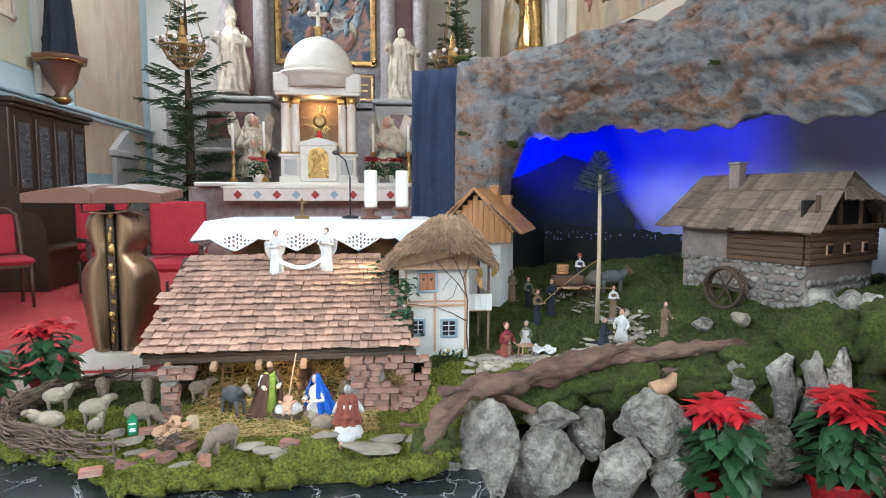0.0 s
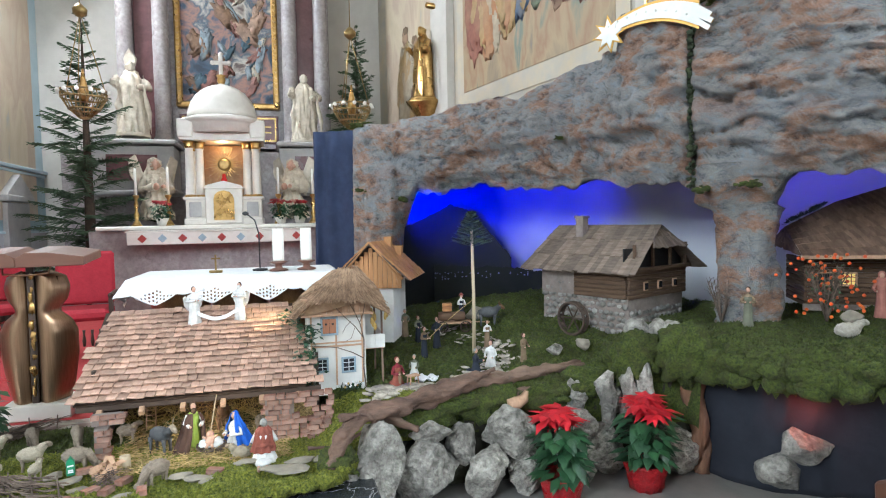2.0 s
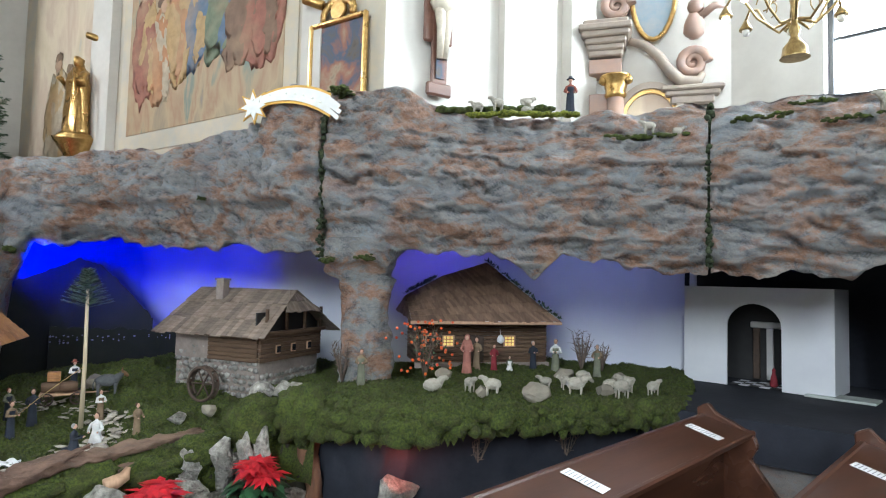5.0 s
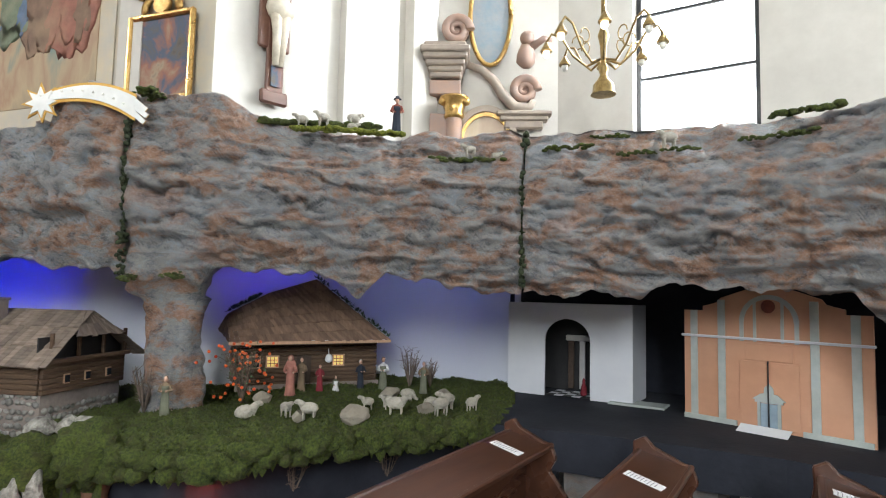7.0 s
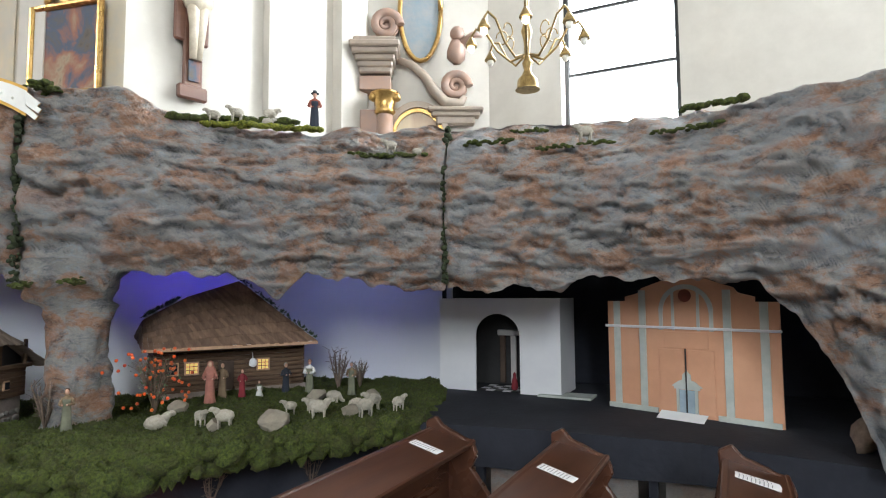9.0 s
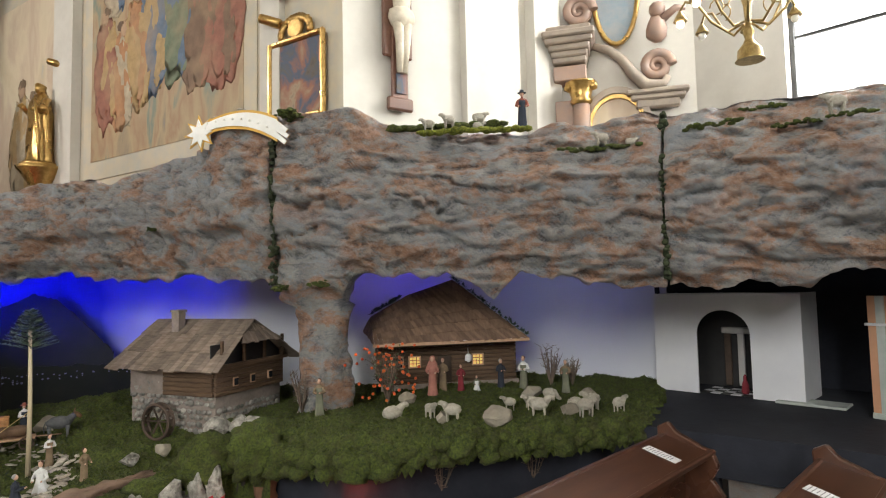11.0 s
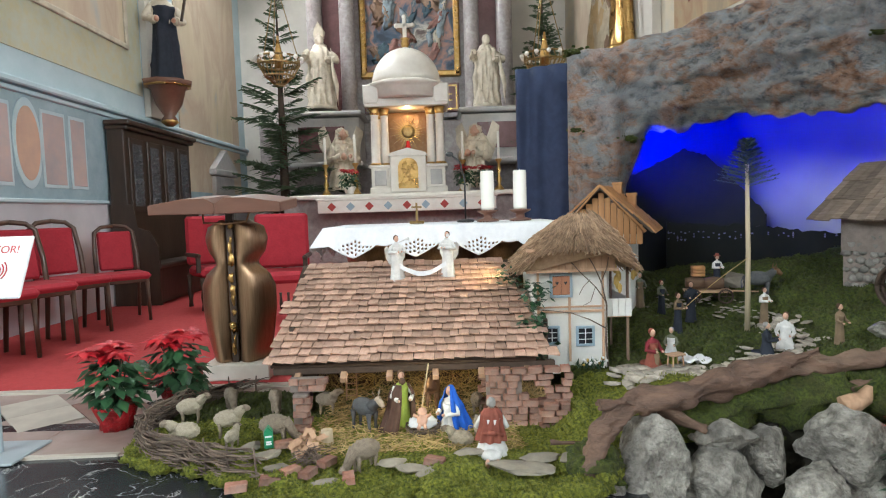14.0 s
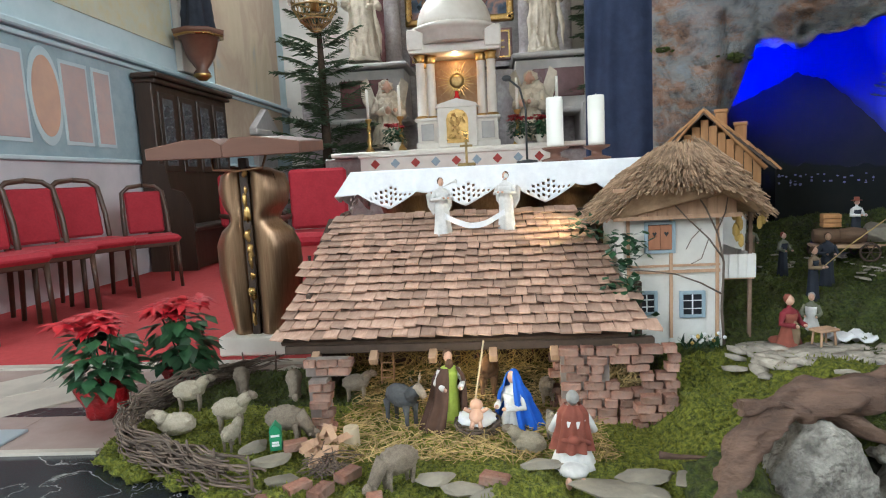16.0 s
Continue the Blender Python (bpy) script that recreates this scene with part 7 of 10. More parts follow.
def beast(name, m, L, coat, face, label, horn=False, ears=True, category="animal figurine"):
    bm = B()
    ball(bm, 0.3 * L, (0, 0, 0.62 * L), (1.45, 0.7, 0.8), sub=3, rough=0.05)
    tube(bm, [(0.3 * L, 0, 0.68 * L), (0.46 * L, 0, 0.82 * L), (0.52 * L, 0, 0.9 * L)], [0.17 * L, 0.12 * L, 0.1 * L], 8)
    tube(bm, [(0.48 * L, 0, 0.92 * L), (0.62 * L, 0, 0.84 * L), (0.72 * L, 0, 0.74 * L)], [0.1 * L, 0.085 * L, 0.06 * L], 8, mi=1)
    for s in (-1, 1):
        if ears:
            leaf_bm(bm, V((0.48 * L, s * 0.06 * L, 0.97 * L)), V((-0.1, s * 0.4, 1)), 0.24 * L, 0.07 * L, 0.0, 1)
        if horn:
            tube(bm, [(0.48 * L, s * 0.07 * L, 0.97 * L), (0.5 * L, s * 0.17 * L, 1.02 * L), (0.52 * L, s * 0.16 * L, 1.12 * L)], [0.025 * L, 0.02 * L, 0.006 * L], 6, mi=1)
        for x in (-0.32, 0.28):
            tube(bm, [(x * L, s * 0.12 * L, 0.5 * L), (x * L, s * 0.12 * L, 0.25 * L), (x * L, s * 0.12 * L, 0)], [0.085 * L, 0.045 * L, 0.045 * L], 7)
    tube(bm, [(-0.42 * L, 0, 0.7 * L), (-0.5 * L, 0, 0.5 * L), (-0.48 * L, 0, 0.28 * L)], [0.025 * L, 0.02 * L, 0.03 * L], 6)
    return solid(name, bm, [coat, face], label, category, m=m)


beast("donkey_figurine", pose(-0.31, 3.74, 0.04, 0, 0, -40), 0.19, DONK, M_FLEECE, "dark grey donkey figurine in the stable")
beast("ox_figurine", pose(0.03, 4.05, 0.04, 0, 0, -95), 0.2, OXC, OXC, "brown ox figurine lying at the back of the stable", horn=True, ears=False)
S_STAND, S_LIE, S_GRAZE = sheep_mesh("stand", 1, M_FLEECE), sheep_mesh("lie", 2, M_FLEECE), sheep_mesh("graze", 3, M_FLEECE)
SG_STAND, SG_LIE = sheep_mesh("stand", 7, M_FLEECEG), sheep_mesh("lie", 8, M_FLEECEG)
SW_STAND, SW_LIE, SW_GRAZE = sheep_mesh("stand", 4, M_FLEECEW), sheep_mesh("lie", 5, M_FLEECEW), sheep_mesh("graze", 6, M_FLEECEW)
for me, x, y, s, rz, lab in ((SG_STAND, -1.28, 3.93, 0.17, 20, "cream sheep figurine standing in the pen"), (SG_LIE, -1.2, 3.68, 0.18, 190, "cream sheep figurine lying by the wattle fence"), (SG_STAND, -1.0, 3.72, 0.17, 15, "cream sheep figurine looking up in the pen"), (SG_STAND, -0.92, 3.55, 0.12, 80, "small cream lamb figurine in the pen"), (S_GRAZE, -0.73, 3.6, 0.185, 5, "grey-brown woolly sheep figurine beside the brick pillar"), (S_GRAZE, -1.13, 4.13, 0.16, -60, "grey-brown woolly sheep figurine at the back of the pen"), (S_GRAZE, -0.86, 4.08, 0.16, -70, "grey-brown woolly sheep figurine grazing"), (S_GRAZE, -0.75, 4.32, 0.16, -80, "grey-brown woolly sheep figurine beside the stable"), (S_STAND, -0.56, 4.02, 0.15, 5, "grey-brown sheep figurine inside the stable"), (S_GRAZE, -0.25, 3.27, 0.175, 215, "grey woolly sheep figurine grazing on the moss"), (S_STAND, 0.27, 3.93, 0.15, -90, "brown sheep figurine behind the kneeling figurine"), (SG_LIE, 0.17, 3.5, 0.15, 160, "cream sheep figurine lying in the straw"), (SG_STAND, 0.26, 3.56, 0.12, 100, "small cream lamb figurine beside the shepherd")):
    place_sheep(me, x, y, 0.035, s * 0.86, rz, lab, "sheep round the stable")
# wattle fence of the pen
bm = B()
FEN = [(-0.66, 3.2), (-0.85, 3.27), (-1.05, 3.37), (-1.28, 3.5), (-1.42, 3.68), (-1.46, 3.85), (-1.42, 4.05), (-1.35, 4.25), (-1.2, 4.42), (-1.0, 4.5)]
fl = curve_pts(FEN, 200)
rnd = random.Random(21)
for k in range(330):
    i0 = rnd.randrange(0, 170)
    n = rnd.randrange(14, 40)
    z, off, ph = rnd.uniform(0.02, 0.15), rnd.uniform(-0.022, 0.022), rnd.uniform(0, 6)
    pts = []
    for i in range(i0, min(200, i0 + n), 3):
        p = fl[i]
        d = (fl[min(i + 1, 200)] - fl[max(i - 1, 0)]).normalized()
        hz = z if i < 150 else z * 0.75
        pts.append(p + V((d.y, -d.x, 0)) * (off + 0.012 * math.sin(i * 0.35 + ph)) + V((0, 0, hz + 0.01 * math.sin(i * 0.2 + ph))))
    if len(pts) > 2:
        tube(bm, pts, [0.0038] * (len(pts) - 1) + [0.001], 4)
wf = thing("wattle_fence", pose(0, 0, 0), "low wattle fence of woven dry twigs round the sheep pen", "fence")
ob = part("wattle", bm, M_TWIG, wf)
tagged(ob, kind="stuff")
for i in range(6, 200, 14):
    p = fl[i]
    bm = B()
    tube(bm, [p + V((0, 0, -0.0)), p + V((rnd.uniform(-0.01, 0.01), 0, 0.13 + rnd.uniform(0, 0.05)))], [0.006, 0.004], 6)
    part("stake", bm, M_TWIG, wf)
# ladder, firewood, stump, carton, slabs
lad = thing("ladder", pose(-0.45, 4.2, 0.04, -12, 0, 0), "small rough wooden ladder leaning in the stable", "ladder")
for s in (-1, 1):
    bm = B()
    tube(bm, [(s * 0.03, 0, 0), (s * 0.027, 0, 0.27)], 0.005, 6)
    part("rail", bm, M_BOARD, lad)
for k in range(7):
    bm = B()
    tube(bm, [(-0.03, 0, 0.03 + 0.035 * k), (0.03, 0, 0.03 + 0.035 * k)], 0.0035, 6)
    part("rung", bm, M_BOARD, lad)
bm = B()
lathe(bm, [(0.032, 0), (0.03, 0.03), (0.028, 0.075), (0.022, 0.076)], seg=14)
solid("chopping_block", bm, M_PALEPOLE, "short pale chopping block on the stable floor", "wood block", m=pose(-0.47, 3.56, 0.035))
for k in range(34):
    bm = B()
    L = rnd.uniform(0.04, 0.075)
    prism(bm, [(-0.01, -0.008), (0.012, -0.008), (0.004, 0.012)], L)
    solid("firewood", bm, M_BOARD, "small split firewood log on a loose pile", "firewood", "firewood pile", m=pose(-0.53 + rnd.uniform(-0.06, 0.07), 3.5 + rnd.uniform(-0.12, 0.12), 0.05 + 0.05 * rnd.random() * (1 if k < 20 else 0.1), rnd.uniform(-20, 20), rnd.uniform(-40, 40), rnd.uniform(0, 180)))
bm = B()
for k in range(60):
    p = V((-0.5 + rnd.uniform(-0.05, 0.05), 3.36 + rnd.uniform(-0.04, 0.04), 0.04 + 0.05 * rnd.random()))
    d = V((rnd.uniform(-1, 1), rnd.uniform(-1, 1), rnd.uniform(-0.1, 0.4))).normalized() * 0.06
    tube(bm, [p - d, p + V((0, 0, 0.01)), p + d], 0.0018, 3)
tagged(link_mesh("brushwood", bm, M_TWIG), "tangle of thin dry brushwood", "brushwood", kind="stuff")
t = thing("carton", pose(-0.73, 3.50, 0.06, 0, 0, 15), "small green and white milk carton beside the pillar", "carton")
M_CARTON = mat("green_carton", (0.03, 0.26, 0.12), (0.02, 0.2, 0.09), 10, 0.5, bump=0.02)
bm = B()
box(bm, (0.04, 0.04, 0.075), (0, 0, 0.0375))
prism(bm, [(-0.02, 0.075), (0.02, 0.075), (0.0, 0.1)], 0.04, m=pose(0, -0.02, 0))
part("box", bm, M_CARTON, t)
for k, (z, w) in enumerate(((0.055, 0.03), (0.03, 0.024), (0.02, 0.026))):
    bm = B()
    box(bm, (w, 0.001, 0.008), (0, -0.0206, z))
    part("print_bar", bm, M_PAPER, t)
for x, y, sx, sy, rz in ((-0.72, 3.42, 0.14, 0.09, 20), (-0.82, 3.52, 0.12, 0.08, 60), (-0.63, 3.30, 0.12, 0.08, 0), (-0.13, 3.27, 0.13, 0.09, 15), (-0.05, 3.2, 0.15, 0.08, -10), (0.02, 3.16, 0.10, 0.06, 30), (0.42, 3.2, 0.28, 0.12, -15), (0.5, 3.27, 0.18, 0.1, 10), (0.62, 3.24, 0.12, 0.09, 40), (-0.4, 3.14, 0.12, 0.07, 0), (0.2, 3.35, 0.16, 0.06, 5), (-0.95, 3.45, 0.1, 0.06, 0)):
    bm = B()
    stone(bm, (sx * 0.95, sy * 0.95, 0.03), (x, y, ground(x, y) + 0.012), rz, seed=int(x * 100 + y * 37) % 999)
    solid("stone_slab", bm, M_SLAB, "flat beige stone slab lying on the moss", "stone", "flat stones")
for x, y, rz in ((-0.62, 3.14, 10), (-0.56, 3.22, 50), (-0.74, 3.08, 20), (0.05, 3.22, -20), (-0.48, 3.2, 70), (-0.3, 3.13, 100), (-0.66, 3.5, 30), (-0.42, 3.3, 60)):
    ob = new("brick", brick_me[1])
    ob.matrix_basis = pose(x, y, ground(x, y) + 0.028, 0, 4, rz)
    tagged(ob, "loose worn red brick lying on the moss", "brick", "loose bricks")

# angels with a banner on the roof
def roof_at(x, u):
    p = SLOPE @ V((x + 0.77, u, 0.02))
    return p


for x, u, rz, lab in ((-0.17, 0.71, 25, "white angel figurine with gold wings blowing a horn"), (0.14, 0.74, -25, "white angel figurine with gold wings holding a banner")):
    p = roof_at(x, u)
    ob = figure("angel_figurine", pose(p.x, p.y, p.z - 0.01, 0, 0, rz), 0.27, M_WHITEROBE, M_WHITEROBE, M_HAIR, lab, "stand", 0.9, group="roof angels", wide=1.25)
    b3 = B()
    b3.from_mesh(ob.data)
    for s in (-1, 1):
        prism(b3, [(s * 0.01, 0.15), (s * 0.05, 0.215), (s * 0.068, 0.2), (s * 0.06, 0.14), (s * 0.035, 0.10)], 0.008, m=pose(0, 0.022, 0), mi=6)
    tube(b3, [(0.0, -0.03, 0.235), (0.03, -0.07, 0.255), (0.045, -0.09, 0.26)], [0.003, 0.004, 0.011], 7, mi=6)
    ob.data.materials.append(M_GOLD)
    b3.to_mesh(ob.data)
    b3.free()
bm = B()
a, b = roof_at(-0.15, 0.68) + V((0, -0.02, 0.1)), roof_at(0.13, 0.68) + V((0, -0.02, 0.11))
for i in range(24):
    u0, u1 = i / 24, (i + 1) / 24
    def bp(u, w):
        p = a.lerp(b, u)
        p.z -= 0.055 * math.sin(math.pi * u)
        return p + V((0, -0.006 * math.sin(u * 20), w))
    q = [bm.verts.new(bp(u0, -0.014)), bm.verts.new(bp(u1, -0.014)), bm.verts.new(bp(u1, 0.014)), bm.verts.new(bp(u0, 0.014))]
    bm.faces.new(q)
bmesh.ops.remove_doubles(bm, verts=bm.verts, dist=1e-4)
ob = solid("banner", bm, M_LINEN, "white ribbon banner slung between two angels", "banner")
ob.modifiers.new("thick", "SOLIDIFY").thickness = 0.002

# poinsettias on the floor and info sign
poinsettia(pose(-1.71, 3.99, 0.0), 0.46, "red poinsettia in a red foil pot on the floor", 31, group="floor poinsettias", spread=0.8)
poinsettia(pose(-1.50, 4.3, 0.0), 0.46, "red poinsettia in a red foil pot by the fence", 35, group="floor poinsettias", spread=0.75)
poinsettia(pose(2.03, 3.0, FLOOR), 0.57, "large red poinsettia in red foil before the boulders", 33, group="floor poinsettias", spread=0.55)
poinsettia(pose(2.62, 3.0, FLOOR), 0.58, "tall red poinsettia in red foil before the boulders", 34, group="floor poinsettias", spread=0.55)
sg = thing("info_sign", pose(-2.12, 3.66, 0.0, 0, 0, 0), "white sign on a grey steel stand", "sign")
bm = B()
box(bm, (0.34, 0.3, 0.012), (0, 0, 0.006), bevel=0.003)
part("base_plate", bm, M_STEEL, sg)
bm = B()
box(bm, (0.05, 0.02, 0.8), (0, 0, 0.41), bevel=0.004)
part("post", bm, M_STEEL, sg)
bm = B()
box(bm, (0.42, 0.016, 0.32), (0.02, -0.02, 0.93), (-25, 0, 0), bevel=0.006)
part("board", bm, M_PAPER, sg)
SM = pose(0.02, -0.02, 0.93, -25, 0, 0)
M_SIGNRED = mat("red_print", (0.5, 0.03, 0.03), (0.5, 0.03, 0.03), 5, 0.6, bump=0)
for txt, x, z, s in (("POZOR!", 0.16, 0.07, 0.055),):
    cu = bpy.data.curves.new("sign_text", "FONT")
    cu.body, cu.size, cu.align_x, cu.extrude = txt, s, "RIGHT", 0.0005
    cu.materials.append(M_SIGNRED)
    ob = new("sign_text", cu)
    ob.parent = sg
    ob.matrix_basis = SM @ pose(x, -0.0092, z, 90, 0, 0)
for r in (0.03, 0.045, 0.06):
    bm = B()
    tube(bm, [(0.06 + r * math.cos(a), -0.01, -0.02 + r * math.sin(a)) for a in (-0.8, -0.4, 0, 0.4, 0.8)], 0.003, 5)
    for v in bm.verts:
        v.co = SM @ v.co
    part("print_arc", bm, M_SIGNRED, sg)

# ---- the village ----
ho = thing("thatched_house", pose(0, 0, 0), "whitewashed crib house with a thatched roof", "model house")
bm = B()
box(bm, (0.40, 0.46, 0.60), (0.81, 4.26, 0.51), bevel=0.004)
part("wall", bm, M_WHITEWASH, ho)
for k in range(12):
    bm = B()
    box(bm, (0.037, 0.012, 0.115), (0.60 + 0.0385 * k, 3.985, 0.845), bevel=0.002)
    part("gable_board", bm, M_BOARD, ho)
for k in range(10):
    bm = B()
    box(bm, (0.012, 0.042, 0.10), (1.045, 4.04 + 0.0445 * k, 0.84), bevel=0.002)
    part("gable_board", bm, M_BOARD, ho)
for sz, c in (((0.5, 0.016, 0.016), (0.81, 3.978, 0.79)), ((0.5, 0.02, 0.014), (0.81, 3.975, 0.905)), ((0.012, 0.01, 0.5), (0.628, 4.026, 0.53)), ((0.012, 0.01, 0.5), (0.80, 4.026, 0.53)), ((0.012, 0.01, 0.5), (0.985, 4.026, 0.53)), ((0.37, 0.01, 0.012), (0.81, 4.025, 0.56)), ((0.37, 0.01, 0.009), (0.81, 4.025, 0.585))):
    bm = B()
    box(bm, sz, c)
    part("timber_strip", bm, M_BOARD, ho)


def crib_window(parent, x, z, w, h, shutters=False):
    bm = B()
    for s in (-1, 1):
        box(bm, (0.014, 0.016, h + 0.028), (x + s * (w / 2 + 0.007), 4.024, z), bevel=0.002)
        box(bm, (w, 0.016, 0.014), (x, 4.024, z + s * (h / 2 + 0.007)), bevel=0.002)
    wn = part("window", bm, M_BLUEFRAME, parent, "grey-blue window frame")
    bm = B()
    box(bm, (w, 0.006, h), (x, 4.027, z))
    part("pane", bm, M_GLASSDARK, wn)
    if shutters:
        for s in (-1, 1):
            bm = B()
            box(bm, (w / 2 - 0.002, 0.008, h - 0.004), (x + s * w / 4, 4.019, z), bevel=0.0015)
            part("shutter", bm, M_SHUTTER, wn, "orange brown shutter with a heart cut-out")
            # dark plate on the shutter: shade of the heart cut-out as colour
            bm = B()
            prism(bm, [(0, -0.012), (0.009, 0.002), (0.006, 0.009), (0, 0.004), (-0.006, 0.009), (-0.009, 0.002)], 0.002, m=pose(x + s * w / 4, 4.0125, z + 0.015))
            part("heart", bm, M_DARK, wn)
    else:
        bm = B()
        box(bm, (0.004, 0.006, h), (x, 4.021, z))
        for q in (-0.2, 0.2):
            box(bm, (w, 0.006, 0.003), (x, 4.020, z + q * h))
        part("glazing_bar", bm, M_LINEN, wn)
    return wn


crib_window(ho, 0.755, 0.705, 0.095, 0.105, True)
crib_window(ho, 0.885, 0.42, 0.075, 0.085)
crib_window(ho, 0.70, 0.43, 0.06, 0.075)
# balcony and side porch
bm = B()
box(bm, (0.15, 0.36, 0.012), (1.08, 4.26, 0.515))
part("balcony_floor", bm, M_BOARD, ho)
for k in range(9):
    bm = B()
    box(bm, (0.009, 0.034, 0.1), (1.155, 4.10 + 0.04 * k, 0.565), bevel=0.0015)
    part("balcony_board", bm, M_WHITEWASH, ho)
for k in range(4):
    bm = B()
    box(bm, (0.036, 0.009, 0.1), (1.03 + 0.037 * k, 4.078, 0.565), bevel=0.0015)
    part("balcony_board", bm, M_WHITEWASH, ho)
for y in (4.09, 4.42):
    bm = B()
    box(bm, (0.013, 0.013, 0.62), (1.14, y, 0.52))
    part("post", bm, M_DRIFT, ho)
bm = B()
box(bm, (0.012, 0.1, 0.2), (1.012, 4.2, 0.36))
part("door", bm, M_BEAM, ho)
# thatch: body plus straws laid down the slopes
PK = V((0.92, 4.24, 1.06))
corners = [V((0.54, 3.96, 0.80)), V((0.66, 3.89, 0.91)), V((0.97, 3.87, 0.91)), V((1.14, 3.97, 0.81)), V((1.18, 4.55, 0.78)), V((0.56, 4.55, 0.80))]
bm = B()
top = bm.verts.new(PK - V((0, 0, 0.005)))
cv = [bm.verts.new(c) for c in corners]
cl = [bm.verts.new(c - V((0, 0, 0.03)) + (PK - c) * 0.06) for c in corners]
for i in range(6):
    j = (i + 1) % 6
    bm.faces.new((cv[i], cv[j], top))
    bm.faces.new((cl[i], cl[j], cv[j], cv[i]))
bm.faces.new(cl[::-1])
part("thatch_body", bm, M_THATCH, ho)


def thatch_place(r):
    i = r.choices(range(6), (2, 5, 3, 4, 2, 3))[0]
    a, b = corners[i], corners[(i + 1) % 6]
    e = a.lerp(b, r.random())
    k = r.random() ** 0.75
    top = PK + V((max(-0.08, min(0.08, (e.x - PK.x) * 0.4)), max(-0.05, min(0.05, (e.y - PK.y) * 0.2)), 0))
    p = top.lerp(e, k * 1.02)
    p.z += 0.035 * math.sin(math.pi * k)
    n = (b - a).cross(PK - a).normalized()
    if n.z < 0:
        n = -n
    d = (e - PK).normalized() + V((r.uniform(-0.2, 0.2), r.uniform(-0.2, 0.2), r.uniform(-0.08, 0.08)))
    return p + n * r.uniform(-0.004, 0.016), d


ob = straws("thatch", "", 6500, thatch_place, M_THATCH, (0.06, 0.16), 0.0026, 5)
ob.parent = ho
ob["label"] = "layered straw thatch"
del ob["category"]
# dead vine, corn cobs and ivy
vine = thing("vine", pose(0, 0, 0), "leafless brown vine trained up the house wall", "climbing plant")
for pts, r in ((((1.0, 3.985, 0.25), (0.985, 3.975, 0.4), (0.99, 3.97, 0.6), (0.965, 3.97, 0.72), (0.92, 3.97, 0.82), (0.87, 3.965, 0.9)), 0.006), (((0.985, 3.975, 0.47), (0.9, 3.97, 0.52), (0.8, 3.97, 0.56), (0.7, 3.97, 0.575), (0.6, 3.97, 0.585)), 0.004), (((0.985, 3.97, 0.62), (0.93, 3.965, 0.7), (0.85, 3.965, 0.78), (0.78, 3.965, 0.86)), 0.004), (((0.93, 3.966, 0.7), (0.9, 3.96, 0.62), (0.86, 3.96, 0.6)), 0.002), (((0.96, 3.97, 0.72), (0.99, 3.96, 0.8), (1.0, 3.96, 0.86)), 0.003), (((0.9, 3.965, 0.74), (0.86, 3.96, 0.7), (0.84, 3.96, 0.66)), 0.002)):
    bm = B()
    tube(bm, pts, [r * (1 - 0.12 * i) for i in range(len(pts))], 6, rough=0.3)
    part("stem", bm, M_TWIG, vine)
M_CORN = mat("yellow_dry_corn", (0.50, 0.34, 0.10), (0.42, 0.27, 0.07), 40, 0.7, bump=0.5)
cb = thing("corn_cobs", pose(1.07, 4.05, 0.6), "bundles of yellow corn cobs hung under the eave", "corn")
for k in range(9):
    bm = B()
    lathe(bm, [(0.004, 0), (0.011, 0.012), (0.011, 0.04), (0.004, 0.055)], (0.012 * (k % 3) - 0.01 + (0.1 if k > 5 else 0), -0.01 * (k % 2), 0.16 - 0.022 * k if k < 6 else 0.12 + 0.02 * (k - 6)), 8)
    part("cob", bm, M_CORN, cb)
rnd = random.Random(17)
bm = B()
for k in range(240):
    x, z = 0.60 + rnd.gauss(0, 0.035), rnd.uniform(0.24, 0.75)
    leaf_bm(bm, V((x, 3.97 + rnd.uniform(-0.03, 0.02), z)), V((rnd.uniform(-1, 1), rnd.uniform(-1, 0), rnd.uniform(-0.6, 0.6))), 0.04, 0.036, 0.006)
for k in range(40):
    leaf_bm(bm, V((0.45 + rnd.uniform(-0.05, 0.12), 4.25 + rnd.uniform(-0.1, 0.1), 0.73 + rnd.uniform(-0.04, 0.06))), V((rnd.uniform(-1, 1), rnd.uniform(-1, 0), rnd.uniform(-0.4, 0.8))), 0.04, 0.034, 0.006)
solid("ivy", bm, M_LEAF, "trailing green ivy beside the house", "climbing plant")
fl_ = thing("flower_bunch", pose(0.88, 3.93, 0.24), "small bunch of white and yellow flowers by the house", "flowers")
bm = B()
for k in range(40):
    leaf_bm(bm, V((rnd.uniform(-0.07, 0.07), rnd.uniform(-0.03, 0.03), 0.02)), V((rnd.uniform(-0.6, 0.6), rnd.uniform(-0.6, 0.4), 1)), 0.06, 0.016, 0.01)
part("leaves", bm, M_LEAF, fl_)
for k in range(14):
    bm = B()
    ball(bm, 0.008, (rnd.uniform(-0.07, 0.09), rnd.uniform(-0.05, 0.0), 0.05 + 0.04 * rnd.random()), sub=1)
    part("blossom", bm, M_LINEN if k < 9 else M_CORN, fl_)

